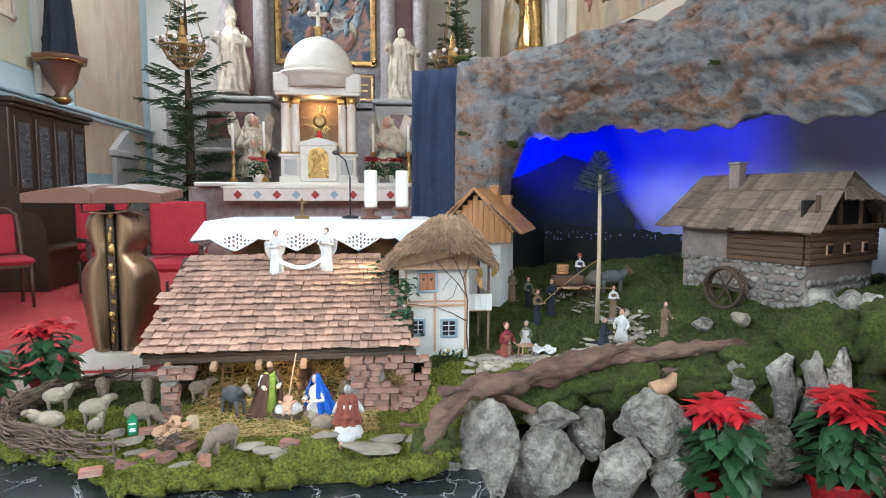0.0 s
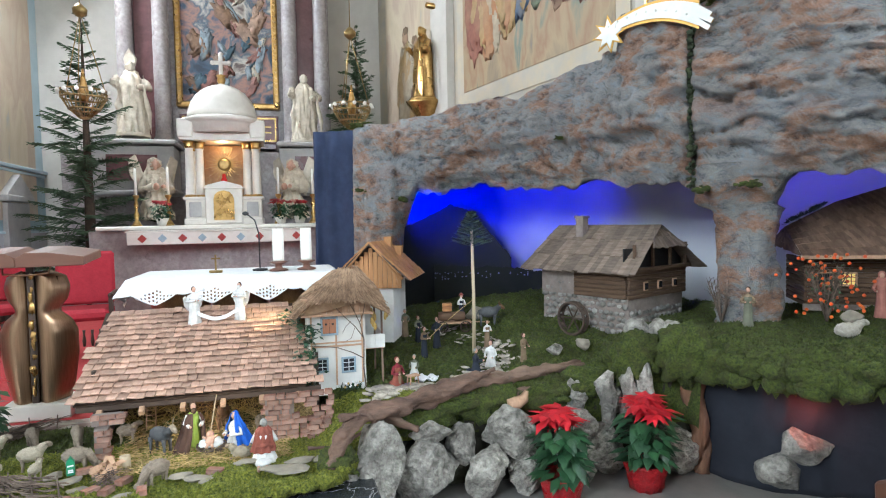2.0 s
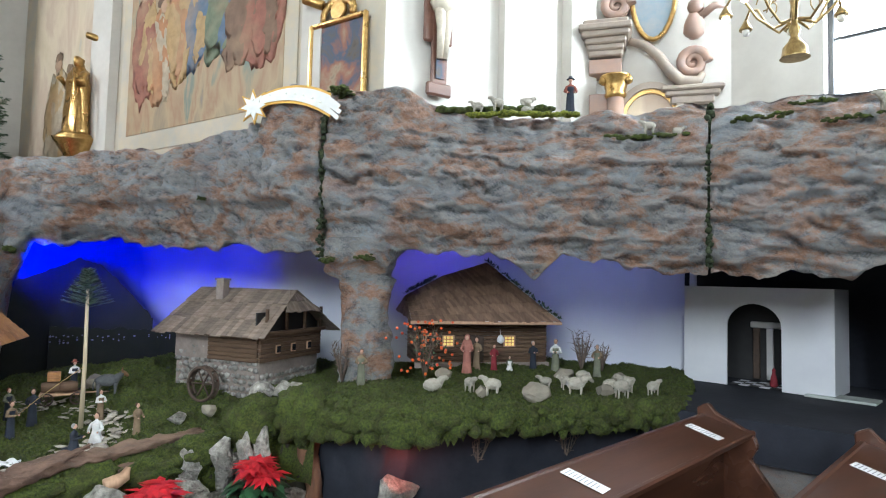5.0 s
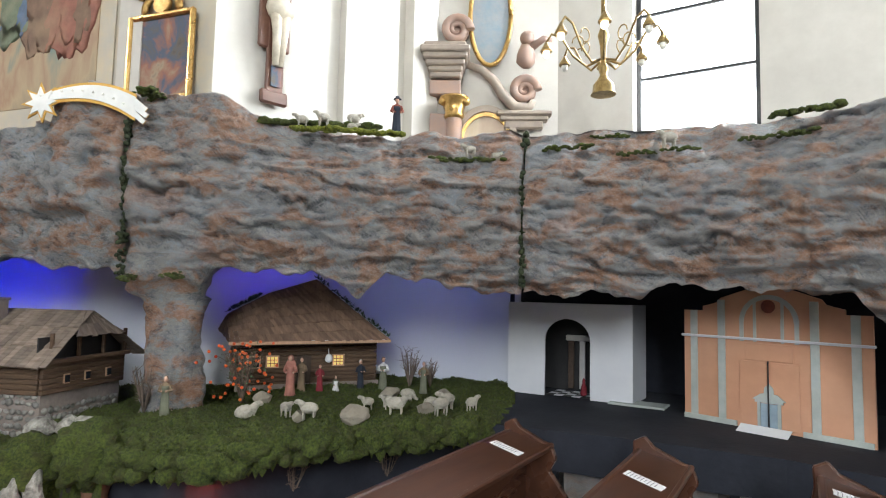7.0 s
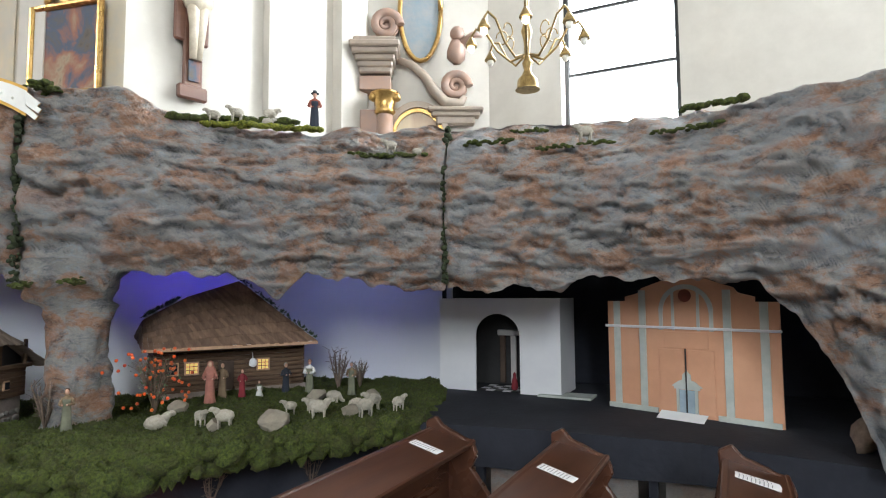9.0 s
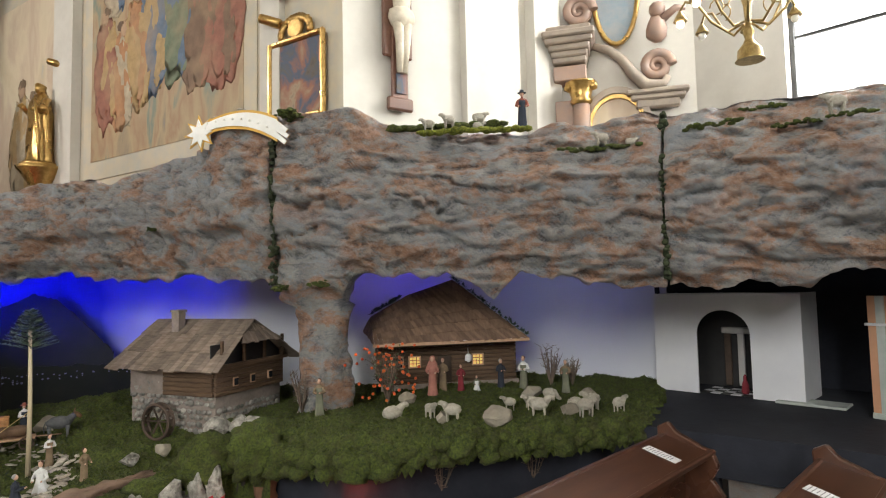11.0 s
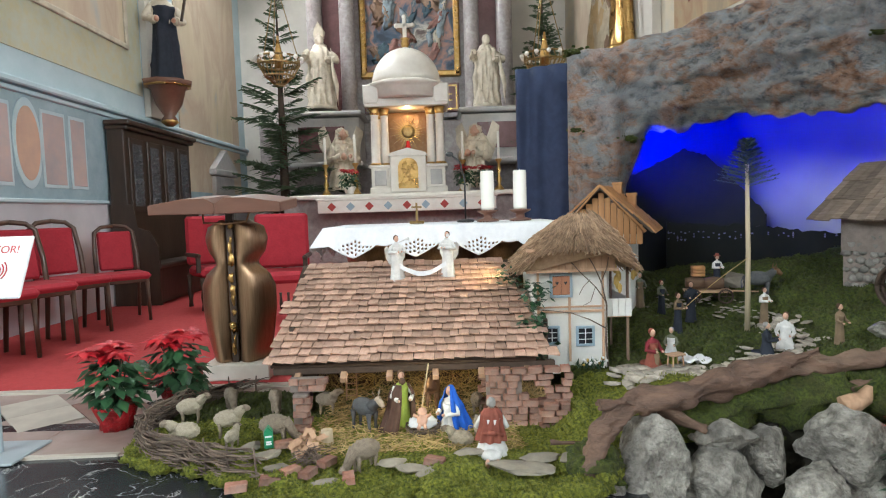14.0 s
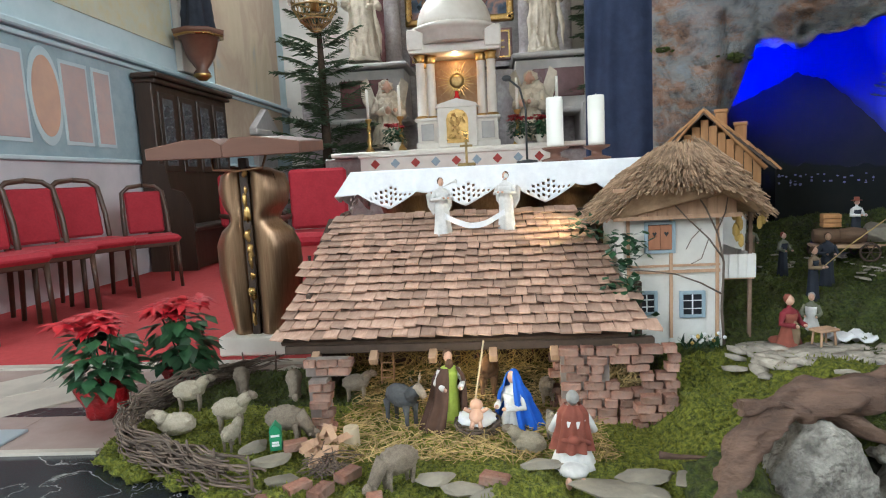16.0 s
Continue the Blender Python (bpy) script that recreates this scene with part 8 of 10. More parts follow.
# second house behind
h2 = thing("gabled_house", pose(1.2, 4.78, 0.42, 0, 0, -24), "small crib house with a boarded gable and shingle roof", "model house")
bm = B()
box(bm, (0.36, 0.5, 0.5), (0, 0.2, 0.25), bevel=0.004)
part("wall", bm, M_WHITEWASH, h2)
for k in range(13):
    x = -0.24 + 0.04 * k
    hgt = 0.34 - abs(x) * 0.98 * 0.9
    if hgt > 0.02:
        bm = B()
        box(bm, (0.037, 0.012, hgt), (x, -0.075, 0.46 + hgt / 2), bevel=0.0015)
        part("gable_board", bm, M_NEWSHINGLE, h2)
for s in (-1, 1):
    rp = thing("roof_slope", pose(0, -0.13, 0.83) @ Matrix.Rotation(s * radians(42), 4, "Y"), "", "")
    for key in ("label", "category"):
        if key in rp:
            del rp[key]
    bm = B()
    box(bm, (0.44, 0.68, 0.012), (s * 0.22, 0.34, 0))
    ob = link_mesh("roof_deck", bm, M_BEAM, h2)
    ob.matrix_basis = rp.matrix_basis
    bm = B()
    for r in range(7):
        for c in range(13):
            box(bm, (0.085, 0.05, 0.008), (s * (0.04 + 0.062 * r), 0.026 + 0.0525 * c, 0.012 + rnd.uniform(0, 0.003)), (0, s * 5, 0))
    ob = tagged(link_mesh("shingle_slope", bm, M_NEWSHINGLE, h2), kind="stuff")
    ob.matrix_basis = rp.matrix_basis
    bpy.data.objects.remove(rp)
for x, y, z in ((0.05, 0.36, 0.80), (0.15, 0.34, 0.72)):
    bm = B()
    box(bm, (0.06, 0.06, 0.14), (x, y, z), bevel=0.004)
    box(bm, (0.072, 0.072, 0.02), (x, y, z + 0.07), bevel=0.003)
    part("chimney", bm, M_NEWSHINGLE, h2, "boarded chimney")
bm = B()
tube(bm, [(-0.27, -0.12, 0.54), (0, -0.125, 0.845), (0.28, -0.12, 0.54)], 0.012, 5)
part("barge_board", bm, M_NEWSHINGLE, h2)

# maypole
mp_ = thing("maypole", pose(1.93, 4.31, 0.34), "tall peeled pole with a green spruce tip", "pole")
bm = B()
tube(bm, [(0, 0, 0), (0.004, 0, 0.5), (-0.005, 0, 1.02)], [0.017, 0.014, 0.011], 8)
part("pole", bm, M_PALEPOLE, mp_)
bm = B()
for k in range(64):
    u = k / 64
    z = 0.88 + 0.28 * u
    a = k * 2.4
    L = 0.155 * (1.05 - u) + 0.012
    d = V((math.cos(a), math.sin(a), 0.25))
    p = V((-0.005, 0, z))
    tube(bm, [p, p + d * L], [0.003, 0.0015], 3)
    for j in range(14):
        q = p + d * L * (0.25 + 0.75 * j / 14)
        for s in (-1, 1):
            e = V((-d.y * s, d.x * s, rnd.uniform(-0.2, 0.5))) + d * 0.7
            leaf_bm(bm, q, e, 0.034, 0.009, 0.0)
part("spruce_tip", bm, M_SPRUCE, mp_, "small spruce crown")
bm = B()
tube(bm, [(1.93, 4.30, 0.80), (1.80, 4.30, 0.71), (1.66, 4.31, 0.60), (1.55, 4.32, 0.50)], 0.0025, 5)
solid("rope", bm, M_STRAW, "thin rope stretched from the maypole", "rope")

# village figurines
def folk(x, y, h, rz, robe, top, hair, label, kind="stand", hat=None, arms=0.5, apron=None, dz=0.0):
    figure("village_figurine", pose(x, y, ground(x, y) + dz, 0, 0, rz), h, robe, top, hair, label, kind, arms, hat, apron=apron, group="village figures")


folk(1.21, 3.9, 0.29, 20, M_RUST, M_REDROBE, M_RUST, "seated woman figurine in a red shawl", "kneel", arms=0.7, apron=M_KHAKI, dz=0.0)
folk(1.37, 4.05, 0.22, -30, M_WHITEROBE, M_GREYROBE, M_GREYHAIR, "seated figurine in white working clothes", "kneel")
folk(1.77, 3.81, 0.24, 60, M_DARKSUIT, M_DARKSUIT, M_GREYHAIR, "bowing figurine in a black waistcoat", "kneel", arms=0.9)
folk(1.92, 3.9, 0.27, -40, M_WHITEROBE, M_WHITEROBE, M_HAIR, "figurine in a long white gown", "kneel", arms=0.4)
folk(2.07, 4.38, 0.22, 10, M_KHAKI, M_WHITEROBE, M_HAIR, "woman figurine in a white blouse and brown skirt", arms=0.9)
folk(2.14, 3.8, 0.22, 25, M_KHAKI, M_KHAKI, M_HAIR, "standing figurine in a brown coat", arms=0.4)
folk(1.52, 4.33, 0.24, 30, M_DARKSUIT, M_KHAKI, M_HAIR, "standing figurine in a dark jacket pulling a rope", arms=0.8)
folk(1.67, 4.5, 0.25, -10, M_DARKSUIT, M_DARKSUIT, M_HAIR, "standing figurine in a dark blue coat", arms=0.7)
folk(1.56, 4.7, 0.22, 20, M_DARKSUIT, M_GREYROBE, M_RUST, "small standing figurine in dark clothes")
folk(2.0, 4.85, 0.23, 10, M_DARKSUIT, M_WHITEROBE, M_HAIR, "accordion player figurine in a white shirt", hat=M_RUST, arms=0.8, dz=0.06)
folk(1.5, 4.95, 0.24, 0, M_KHAKI, M_GREYROBE, M_GREYHAIR, "standing figurine carrying a basket")
stool = thing("stool", pose(1.31, 3.84, ground(1.31, 3.84) + 0.02, 0, 0, 20), "tiny wooden stool beside the seated woman", "stool")
bm = B()
box(bm, (0.09, 0.06, 0.01), (0, 0, 0.06), bevel=0.003)
part("seat", bm, M_BOARD, stool)
for sx in (-1, 1):
    for sy in (-1, 1):
        bm = B()
        tube(bm, [(sx * 0.036, sy * 0.022, -0.02), (sx * 0.03, sy * 0.018, 0.056)], 0.005, 6)
        part("leg", bm, M_BOARD, stool)
bm = B()
net = []
for i in range(9):
    for j in range(7):
        net.append(bm.verts.new((0.16 * (i / 8 - 0.5), 0.10 * (j / 6 - 0.5), 0.02 + 0.012 * math.sin(i * 1.7 + j * 0.8) + 0.01 * math.sin(j * 2.3))))
for i in range(8):
    for j in range(6):
        bm.faces.new((net[i * 7 + j], net[i * 7 + 7 + j], net[i * 7 + 8 + j], net[i * 7 + 1 + j])).smooth = True
ob = solid("washing", bm, M_LINEN, "white linen cloth spread on the path stones", "cloth", m=pose(1.42, 3.87, ground(1.42, 3.87) + 0.015, 0, 0, -20))
ob.modifiers.new("thick", "SOLIDIFY").thickness = 0.006
cart = thing("cart", pose(1.92, 4.82, ground(1.92, 4.82), 0, 0, -15), "wooden cart loaded with barrels", "cart")
bm = B()
box(bm, (0.3, 0.14, 0.015), (0, 0, 0.075), bevel=0.003)
tube(bm, [(0.15, 0, 0.075), (0.32, 0, 0.07)], 0.006, 6)
part("bed", bm, M_BOARD, cart)
for x in (-0.1, 0.1):
    for s in (-1, 1):
        bm = B()
        tube(bm, [(x + 0.045 * math.cos(a * 0.5236), s * 0.085, 0.048 + 0.045 * math.sin(a * 0.5236)) for a in range(13)], 0.006, 5)
        for a in range(6):
            tube(bm, [(x, s * 0.085, 0.048), (x + 0.045 * math.cos(a * 1.047), s * 0.085, 0.048 + 0.045 * math.sin(a * 1.047))], 0.003, 4)
        part("wheel", bm, M_BEAM, cart)
for x in (-0.08, 0.04):
    bm = B()
    lathe(bm, [(0.035, -0.06), (0.043, -0.02), (0.045, 0.0), (0.043, 0.02), (0.035, 0.06)], seg=14, m=pose(x, 0, 0.128, 90, 0, 90))
    part("barrel", bm, M_LOGWALL, cart, "small wooden barrel")
bm = B()
for k in range(3):
    box(bm, (0.085, 0.075, 0.022), (-0.06, 0, 0.186 + 0.024 * k), bevel=0.003)
part("crate", bm, M_NEWSHINGLE, cart, "pale slatted crate")
beast("ox_figurine", pose(2.2, 4.7, ground(2.2, 4.7), 0, 0, -15), 0.2, DONK, OXC, "grey ox figurine harnessed to the cart", horn=True, ears=False)

# path of pebbles
bm = B()
PATHLINE = curve_pts([(1.1, 3.85), (1.35, 3.72), (1.7, 3.7), (2.0, 3.95), (2.1, 4.3), (1.95, 4.7), (1.6, 5.0)], 80)
for k in range(430):
    u = rnd.random() ** 1.5
    p = PATHLINE[int(u * 80)]
    x, y = p.x + rnd.gauss(0, 0.06), p.y + rnd.gauss(0, 0.06)
    s = rnd.uniform(0.016, 0.055) * (1 - 0.6 * u)
    ball(bm, s, (x, y, ground(x, y) + 0.008), (1.5, 1, 0.3), (rnd.uniform(-15, 15), rnd.uniform(-15, 15), rnd.uniform(0, 180)), sub=1, rough=0.3, seed=k)
tagged(link_mesh("path_stones", bm, mat("pale_path_stones", (0.44, 0.385, 0.32), (0.27, 0.235, 0.195), 30, 0.85, bump=0.4, island=0.25)), "pale flat stones strewn along the village path", "pebbles", kind="stuff")

# ---- boulders, log, stump ----
BOULD = [(0.93, 3.2, -0.02, 0.33, 0.26, 0.47), (1.26, 3.25, -0.10, 0.33, 0.26, 0.37), (1.28, 3.28, 0.13, 0.25, 0.2, 0.17), (1.49, 3.34, 0.03, 0.19, 0.2, 0.26), (1.61, 3.18, -0.12, 0.25, 0.22, 0.33), (1.80, 3.27, 0.08, 0.37, 0.25, 0.29), (1.90, 3.2, -0.16, 0.27, 0.25, 0.25), (2.3, 3.3, 0.08, 0.26, 0.2, 0.22), (2.5, 3.28, -0.12, 0.36, 0.25, 0.3), (2.58, 3.3, 0.2, 0.2, 0.15, 0.2), (2.33, 3.36, 0.25, 0.15, 0.12, 0.2), (2.95, 3.15, -0.12, 0.3, 0.25, 0.3), (1.15, 3.32, -0.2, 0.16, 0.2, 0.2), (2.2, 3.2, -0.2, 0.3, 0.2, 0.2), (0.78, 3.12, -0.02, 0.12, 0.1, 0.1)]
for k, (x, y, z, sx, sy, sz) in enumerate(BOULD):
    bm = B()
    stone(bm, (sx * 0.98, sy * 0.98, sz * 0.98), (x, y, z), rz=(k * 37) % 60 - 30, seed=k + 40, flat=0.5)
    solid("boulder", bm, M_LIME, "rough pale limestone boulder in the crib front", "boulder", "boulders of the crib front")
for k, (x, y, z, s, r) in enumerate(((2.93, 3.52, 0.63, 0.13, 10), (3.06, 3.47, 0.63, 0.13, 50), (3.12, 3.42, 0.64, 0.09, 0), (2.47, 3.95, 0.42, 0.09, 10), (2.66, 3.85, 0.47, 0.09, 60), (2.2, 5.0, 0.56, 0.14, 0), (4.18, 1.98, 0.69, 0.16, 20), (4.75, 1.75, 0.69, 0.1, 0), (3.95, 2.28, 0.69, 0.09, 30), (4.2, 2.9, 0.71, 0.1, 0), (5.1, 2.35, 0.7, 0.12, 40), (5.35, 1.95, 0.68, 0.1, 0))):
    bm = B()
    stone(bm, (s * 1.5, s * 1.2, s), (x, y, z), r, seed=k + 90)
    solid("stone", bm, M_SLAB if k > 3 else M_LIME, "small pale stone lying on the moss", "stone", "stones on the moss")
def gnarl(bm):
    """Swells, grooves and knots on old wood."""
    bm.normal_update()
    for v, nrm in [(v, v.normal.copy()) for v in bm.verts]:
        p = v.co
        groove = abs(noise.noise(V((p.x * 5, p.y * 34, p.z * 34))))
        v.co = p + nrm * (0.016 * noise.noise(p * 8) + 0.010 * noise.noise(p * 19) - 0.010 * (1 - groove) ** 4)


lg = thing("driftwood_log", pose(0, 0, 0), "long gnarled driftwood log along the crib edge", "driftwood")
bm = B()
pts = [V(p) for p in ((0.58, 3.02, -0.14), (0.63, 3.07, 0.0), (0.70, 3.12, 0.14), (0.78, 3.16, 0.26), (0.89, 3.21, 0.315), (1.12, 3.26, 0.325), (1.36, 3.32, 0.36), (1.52, 3.36, 0.405), (1.78, 3.42, 0.39), (2.05, 3.47, 0.385), (2.3, 3.53, 0.385), (2.5, 3.58, 0.392))]
fine = []
for i in range(len(pts) - 1):
    for k in range(12):
        q = i + k / 12
        fine.append(pts[i].lerp(pts[i + 1], k / 12) + V((0, 0.012 * noise.noise(V((q * 1.1, 5, 0))), 0.016 * noise.noise(V((q * 1.3, 0, 0))))))
fine.append(pts[-1])
rad = [ramp_value(i / len(fine), [(0, 0.032), (0.22, 0.042), (0.35, 0.05), (0.62, 0.058), (0.75, 0.044), (1, 0.03)]) for i in range(len(fine))]
tube(bm, fine, rad, 26, rough=0.75)
gnarl(bm)
part("trunk", bm, M_DRIFT, lg)
for pts, r0 in ((((1.5, 3.36, 0.39), (1.66, 3.34, 0.45), (1.74, 3.33, 0.48)), 0.03), (((0.92, 3.22, 0.31), (0.8, 3.17, 0.325), (0.72, 3.14, 0.33)), 0.036), (((1.0, 3.27, 0.27), (1.12, 3.24, 0.22), (1.2, 3.24, 0.18)), 0.036), (((1.9, 3.4, 0.27), (2.1, 3.42, 0.30), (2.3, 3.48, 0.30)), 0.045), (((0.55, 3.3, 0.12), (0.75, 3.25, 0.13), (0.9, 3.3, 0.2)), 0.014)):
    bm = B()
    tube(bm, [V(pts[0]).lerp(V(pts[1]), k / 4) for k in range(4)] + [V(pts[1]).lerp(V(pts[2]), k / 4) for k in range(5)], [r0 * (1 - 0.05 * k) for k in range(9)], 18, rough=0.5)
    gnarl(bm)
    part("branch", bm, M_DRIFT, lg)
rt = thing("tree_root", pose(1.87, 3.32, 0.24, 0, 0, 20), "pale broken root end on the crib bank", "root")
bm = B()
tube(bm, [(-0.06, 0, 0), (0.0, -0.02, 0.01), (0.05, -0.03, 0.03), (0.07, -0.03, 0.08)], [0.035, 0.04, 0.03, 0.012], 10, rough=0.6)
part("root", bm, M_BOARD, rt)
for k, (x, y, z) in enumerate(((2.62, 3.2, 0.30), (2.72, 3.18, 0.33), (2.5, 3.25, 0.27))):
    bm = B()
    tube(bm, [(x, y, z - 0.2), (x + 0.02, y - 0.01, z - 0.05), (x - 0.01, y, z + 0.06), (x + 0.03, y, z + 0.14)], [0.05, 0.06, 0.05, 0.02], 10, rough=0.9, seed=k)
    solid("pale_root", bm, M_LIME, "pale weathered root standing among the boulders", "root", "weathered roots")
sp_ = thing("tree_stump", pose(3.09, 3.1, FLOOR), "twisted brown tree stump at the corner of the crib", "stump")
bm = B()
n = 26
tube(bm, [(0.02 * math.sin(i * 0.3), 0.015 * math.cos(i * 0.4), 0.88 * i / n) for i in range(n + 1)], [ramp_value(i / n, [(0, 0.07), (0.5, 0.055), (0.75, 0.075), (0.9, 0.1), (1, 0.06)]) for i in range(n + 1)], 16, rough=0.9)
part("trunk", bm, mat("orange_brown_bark", (0.24, 0.115, 0.06), (0.13, 0.065, 0.04), 9, 0.8, bump=0.8, stretch=(2, 2, 0.4), depth=0.02), sp_)
bm = B()
stone(bm, (0.3, 0.24, 0.2), (0, 0, 0), 0, 77)
solid("red_lit_stone", bm, M_LIME, "pale stone lit red by a hidden fire lamp", "stone", m=pose(3.45, 2.62, 0.03))
bm = B()
stone(bm, (0.26, 0.22, 0.32), (0, 0, 0), 0, 78)
solid("boulder", bm, M_LIME, "rough pale limestone boulder in the crib front", "boulder", "boulders of the crib front", m=pose(3.38, 2.7, -0.15))
# moss cushions hanging over the bank
for k, (x, y, z, sx, sy, sz) in enumerate(((1.72, 3.42, 0.25, 0.26, 0.1, 0.14), (1.45, 3.4, 0.28, 0.2, 0.1, 0.08), (2.75, 3.3, 0.45, 0.2, 0.14, 0.2), (3.0, 3.1, 0.52, 0.2, 0.16, 0.2), (1.25, 3.38, 0.2, 0.2, 0.1, 0.12), (2.1, 3.4, 0.24, 0.2, 0.1, 0.1), (0.72, 3.18, 0.06, 0.12, 0.12, 0.1), (2.45, 3.4, 0.33, 0.2, 0.12, 0.1))):
    bm = B()
    ball(bm, 1.0, (x, y, z), (sx, sy, sz), sub=4, rough=0.35, freq=2.5, seed=k * 3.1)
    for v in bm.verts:
        v.co += V((1, 1, 1)) * 0.006 * noise.noise(v.co * 60)
    tagged(link_mesh("moss_cushion", bm, M_MOSS), "green moss cushion hanging over the bank", "moss", kind="stuff")

# ---- the mill ----
ML = Matrix(((0.924, -0.383, 0, 2.97), (0.383, 0.924, 0, 3.68), (0, 0, 1, 0.5), (0, 0, 0, 1)))
mi_ = thing("mill", ML, "stone and timber water mill with a weathered plank roof", "model house")
MW, MD, MZ, MR = 0.92, 1.0, 0.53, 0.87
bm = B()
box(bm, (MW - 0.14, MD - 0.14, 0.3), (MW / 2, MD / 2, 0.15))
part("stone_base", bm, M_MORTAR, mi_)
rnd = random.Random(51)
bm = B()
for side in (0, 1):
    Lw = (MD if side == 0 else MW) - 0.14
    n, rws = int(Lw / 0.052), 8
    for r in range(rws if side == 0 else 4):
        for c in range(n):
            u, z = 0.07 + (c + 0.5 + rnd.uniform(-0.2, 0.2) + 0.5 * (r % 2)) * Lw / (n + 0.5), 0.03 + 0.052 * r + rnd.uniform(-0.008, 0.008)
            if side == 0 and r > 5 and u < 0.62:
                continue
            s = rnd.uniform(0.02, 0.034)
            at = (0.068, u, z) if side == 0 else (u, 0.068, z)
            ball(bm, s, at, (0.35, 1.15, 0.85) if side == 0 else (1.15, 0.35, 0.85), (0, 0, 0), sub=1, rough=0.35, freq=2, seed=rnd.random() * 50)
ob = part("rubble", bm, mat("rubble_stone", (0.30, 0.28, 0.25), (0.18, 0.165, 0.15), 25, 0.9, bump=0.5, island=0.35), mi_, "grey rubble stones")
tagged(ob, kind="stuff")
for r in range(6):
    z = 0.315 + 0.036 * r
    for size, at in (((MW - 0.1, 0.03, 0.034), (MW / 2, 0.06, z)), ((0.03, 0.5, 0.034), (0.058, 0.33, z)), ((0.03, MD - 0.1, 0.034), (MW - 0.058, MD / 2, z))):
        bm = B()
        box(bm, size, at, bevel=0.006)
        part("wall_beam", bm, M_LOGWALL, mi_)
bm = B()
box(bm, (0.03, 0.4, 0.22), (0.075, 0.74, 0.41))
part("plaster_wall", bm, M_MORTAR, mi_)
for x in (0.26, 0.46, 0.68):
    bm = B()
    box(bm, (0.06, 0.012, 0.07), (x, 0.042, 0.39), bevel=0.003)
    wn = part("window", bm, M_BOARD, mi_)
    bm = B()
    box(bm, (0.042, 0.006, 0.052), (x, 0.0345, 0.39))
    part("pane", bm, M_GLASSDARK, wn)
# dark sheet put in for the shade inside the open loggia
bm = B()
box(bm, (MW - 0.1, 0.012, 0.16), (MW / 2, 0.10, 0.61))
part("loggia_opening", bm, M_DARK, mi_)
bm = B()
box(bm, (MW - 0.06, 0.04, 0.03), (MW / 2, 0.03, 0.525), bevel=0.004)
for x in (0.1, 0.35, 0.6, 0.84):
    box(bm, (0.022, 0.022, 0.2), (x, 0.035, 0.62), bevel=0.002)
part("balcony_rail", bm, M_LOGWALL, mi_)
# roof: planks down both slopes, half hip in front
A, Bq, R1_, R2_ = -0.07, MW + 0.07, 0.26, MD - 0.02
def roof_plane(bm, p0, p1, q0, q1, rows, cols, thick, rnd, lap=1.12):
    """Boards in rows from the eave p0-p1 up to q0-q1."""
    n = (p1 - p0).cross(q0 - p0).normalized()
    if n.z < 0:
        n = -n
    for r in range(rows):
        a, b = r / rows, min(1.0, (r + lap) / rows)
        for c in range(cols):
            u0, u1 = (c + 0.02) / cols, (c + 0.98) / cols
            lo0, lo1 = p0.lerp(p1, u0).lerp(q0.lerp(q1, u0), a), p0.lerp(p1, u1).lerp(q0.lerp(q1, u1), a)
            hi0, hi1 = p0.lerp(p1, u0).lerp(q0.lerp(q1, u0), b), p0.lerp(p1, u1).lerp(q0.lerp(q1, u1), b)
            jl = rnd.uniform(-0.012, 0.012)
            dn = (lo0 - hi0).normalized() * jl
            lift = n * (thick + rnd.uniform(0, thick * 0.5))
            vs = [bm.verts.new(v) for v in (lo0 + dn, lo1 + dn, hi1, hi0, lo0 + dn + lift, lo1 + dn + lift, hi1 + n * 0.002, hi0 + n * 0.002)]
            for f in ((3, 2, 1, 0), (4, 5, 6, 7), (0, 1, 5, 4), (1, 2, 6, 5), (2, 3, 7, 6), (3, 0, 4, 7)):
                bm.faces.new([vs[i] for i in f])


rz0, rz1 = MZ - 0.03, MR
ridge0, ridge1 = V((MW / 2, R1_ - 0.1, rz1)), V((MW / 2, MD + 0.08, rz1))
hipz = 0.69
hk = (hipz - rz0) / (rz1 - rz0)
hl, hr = V((A + (MW / 2 - A) * hk, -0.06, hipz)), V((Bq + (MW / 2 - Bq) * hk, -0.06, hipz))
bm = B()
roof_plane(bm, V((A, -0.08, rz0)), V((A, MD + 0.08, rz0)), V((MW / 2, 0.02, rz1)), ridge1, 3, 22, 0.008, rnd)
tagged(part("roof_slope", bm, M_OLDPLANK, mi_, "weathered grey plank slope"), kind="stuff")
bm = B()
roof_plane(bm, V((Bq, -0.08, rz0)), V((Bq, MD + 0.08, rz0)), V((MW / 2, 0.02, rz1)), ridge1, 3, 22, 0.008, rnd)
tagged(part("roof_slope", bm, M_OLDPLANK, mi_, "weathered grey plank slope"), kind="stuff")
bm = B()
roof_plane(bm, hl, hr, V((MW / 2 - 0.02, 0.08, rz1)), V((MW / 2 + 0.02, 0.08, rz1)), 2, 10, 0.008, rnd)
tagged(part("half_hip", bm, M_OLDPLANK, mi_), kind="stuff")
bm = B()
box(bm, (0.08, 0.08, 0.2), (MW / 2 - 0.12, 0.72, rz1 - 0.03), bevel=0.005)
box(bm, (0.1, 0.1, 0.02), (MW / 2 - 0.12, 0.72, rz1 + 0.075), bevel=0.004)
part("chimney", bm, M_MORTAR, mi_, "small grey plaster chimney")
wh = thing("water_wheel", ML @ pose(-0.06, 0.5, 0.12), "dark wooden water wheel of the mill", "wheel")
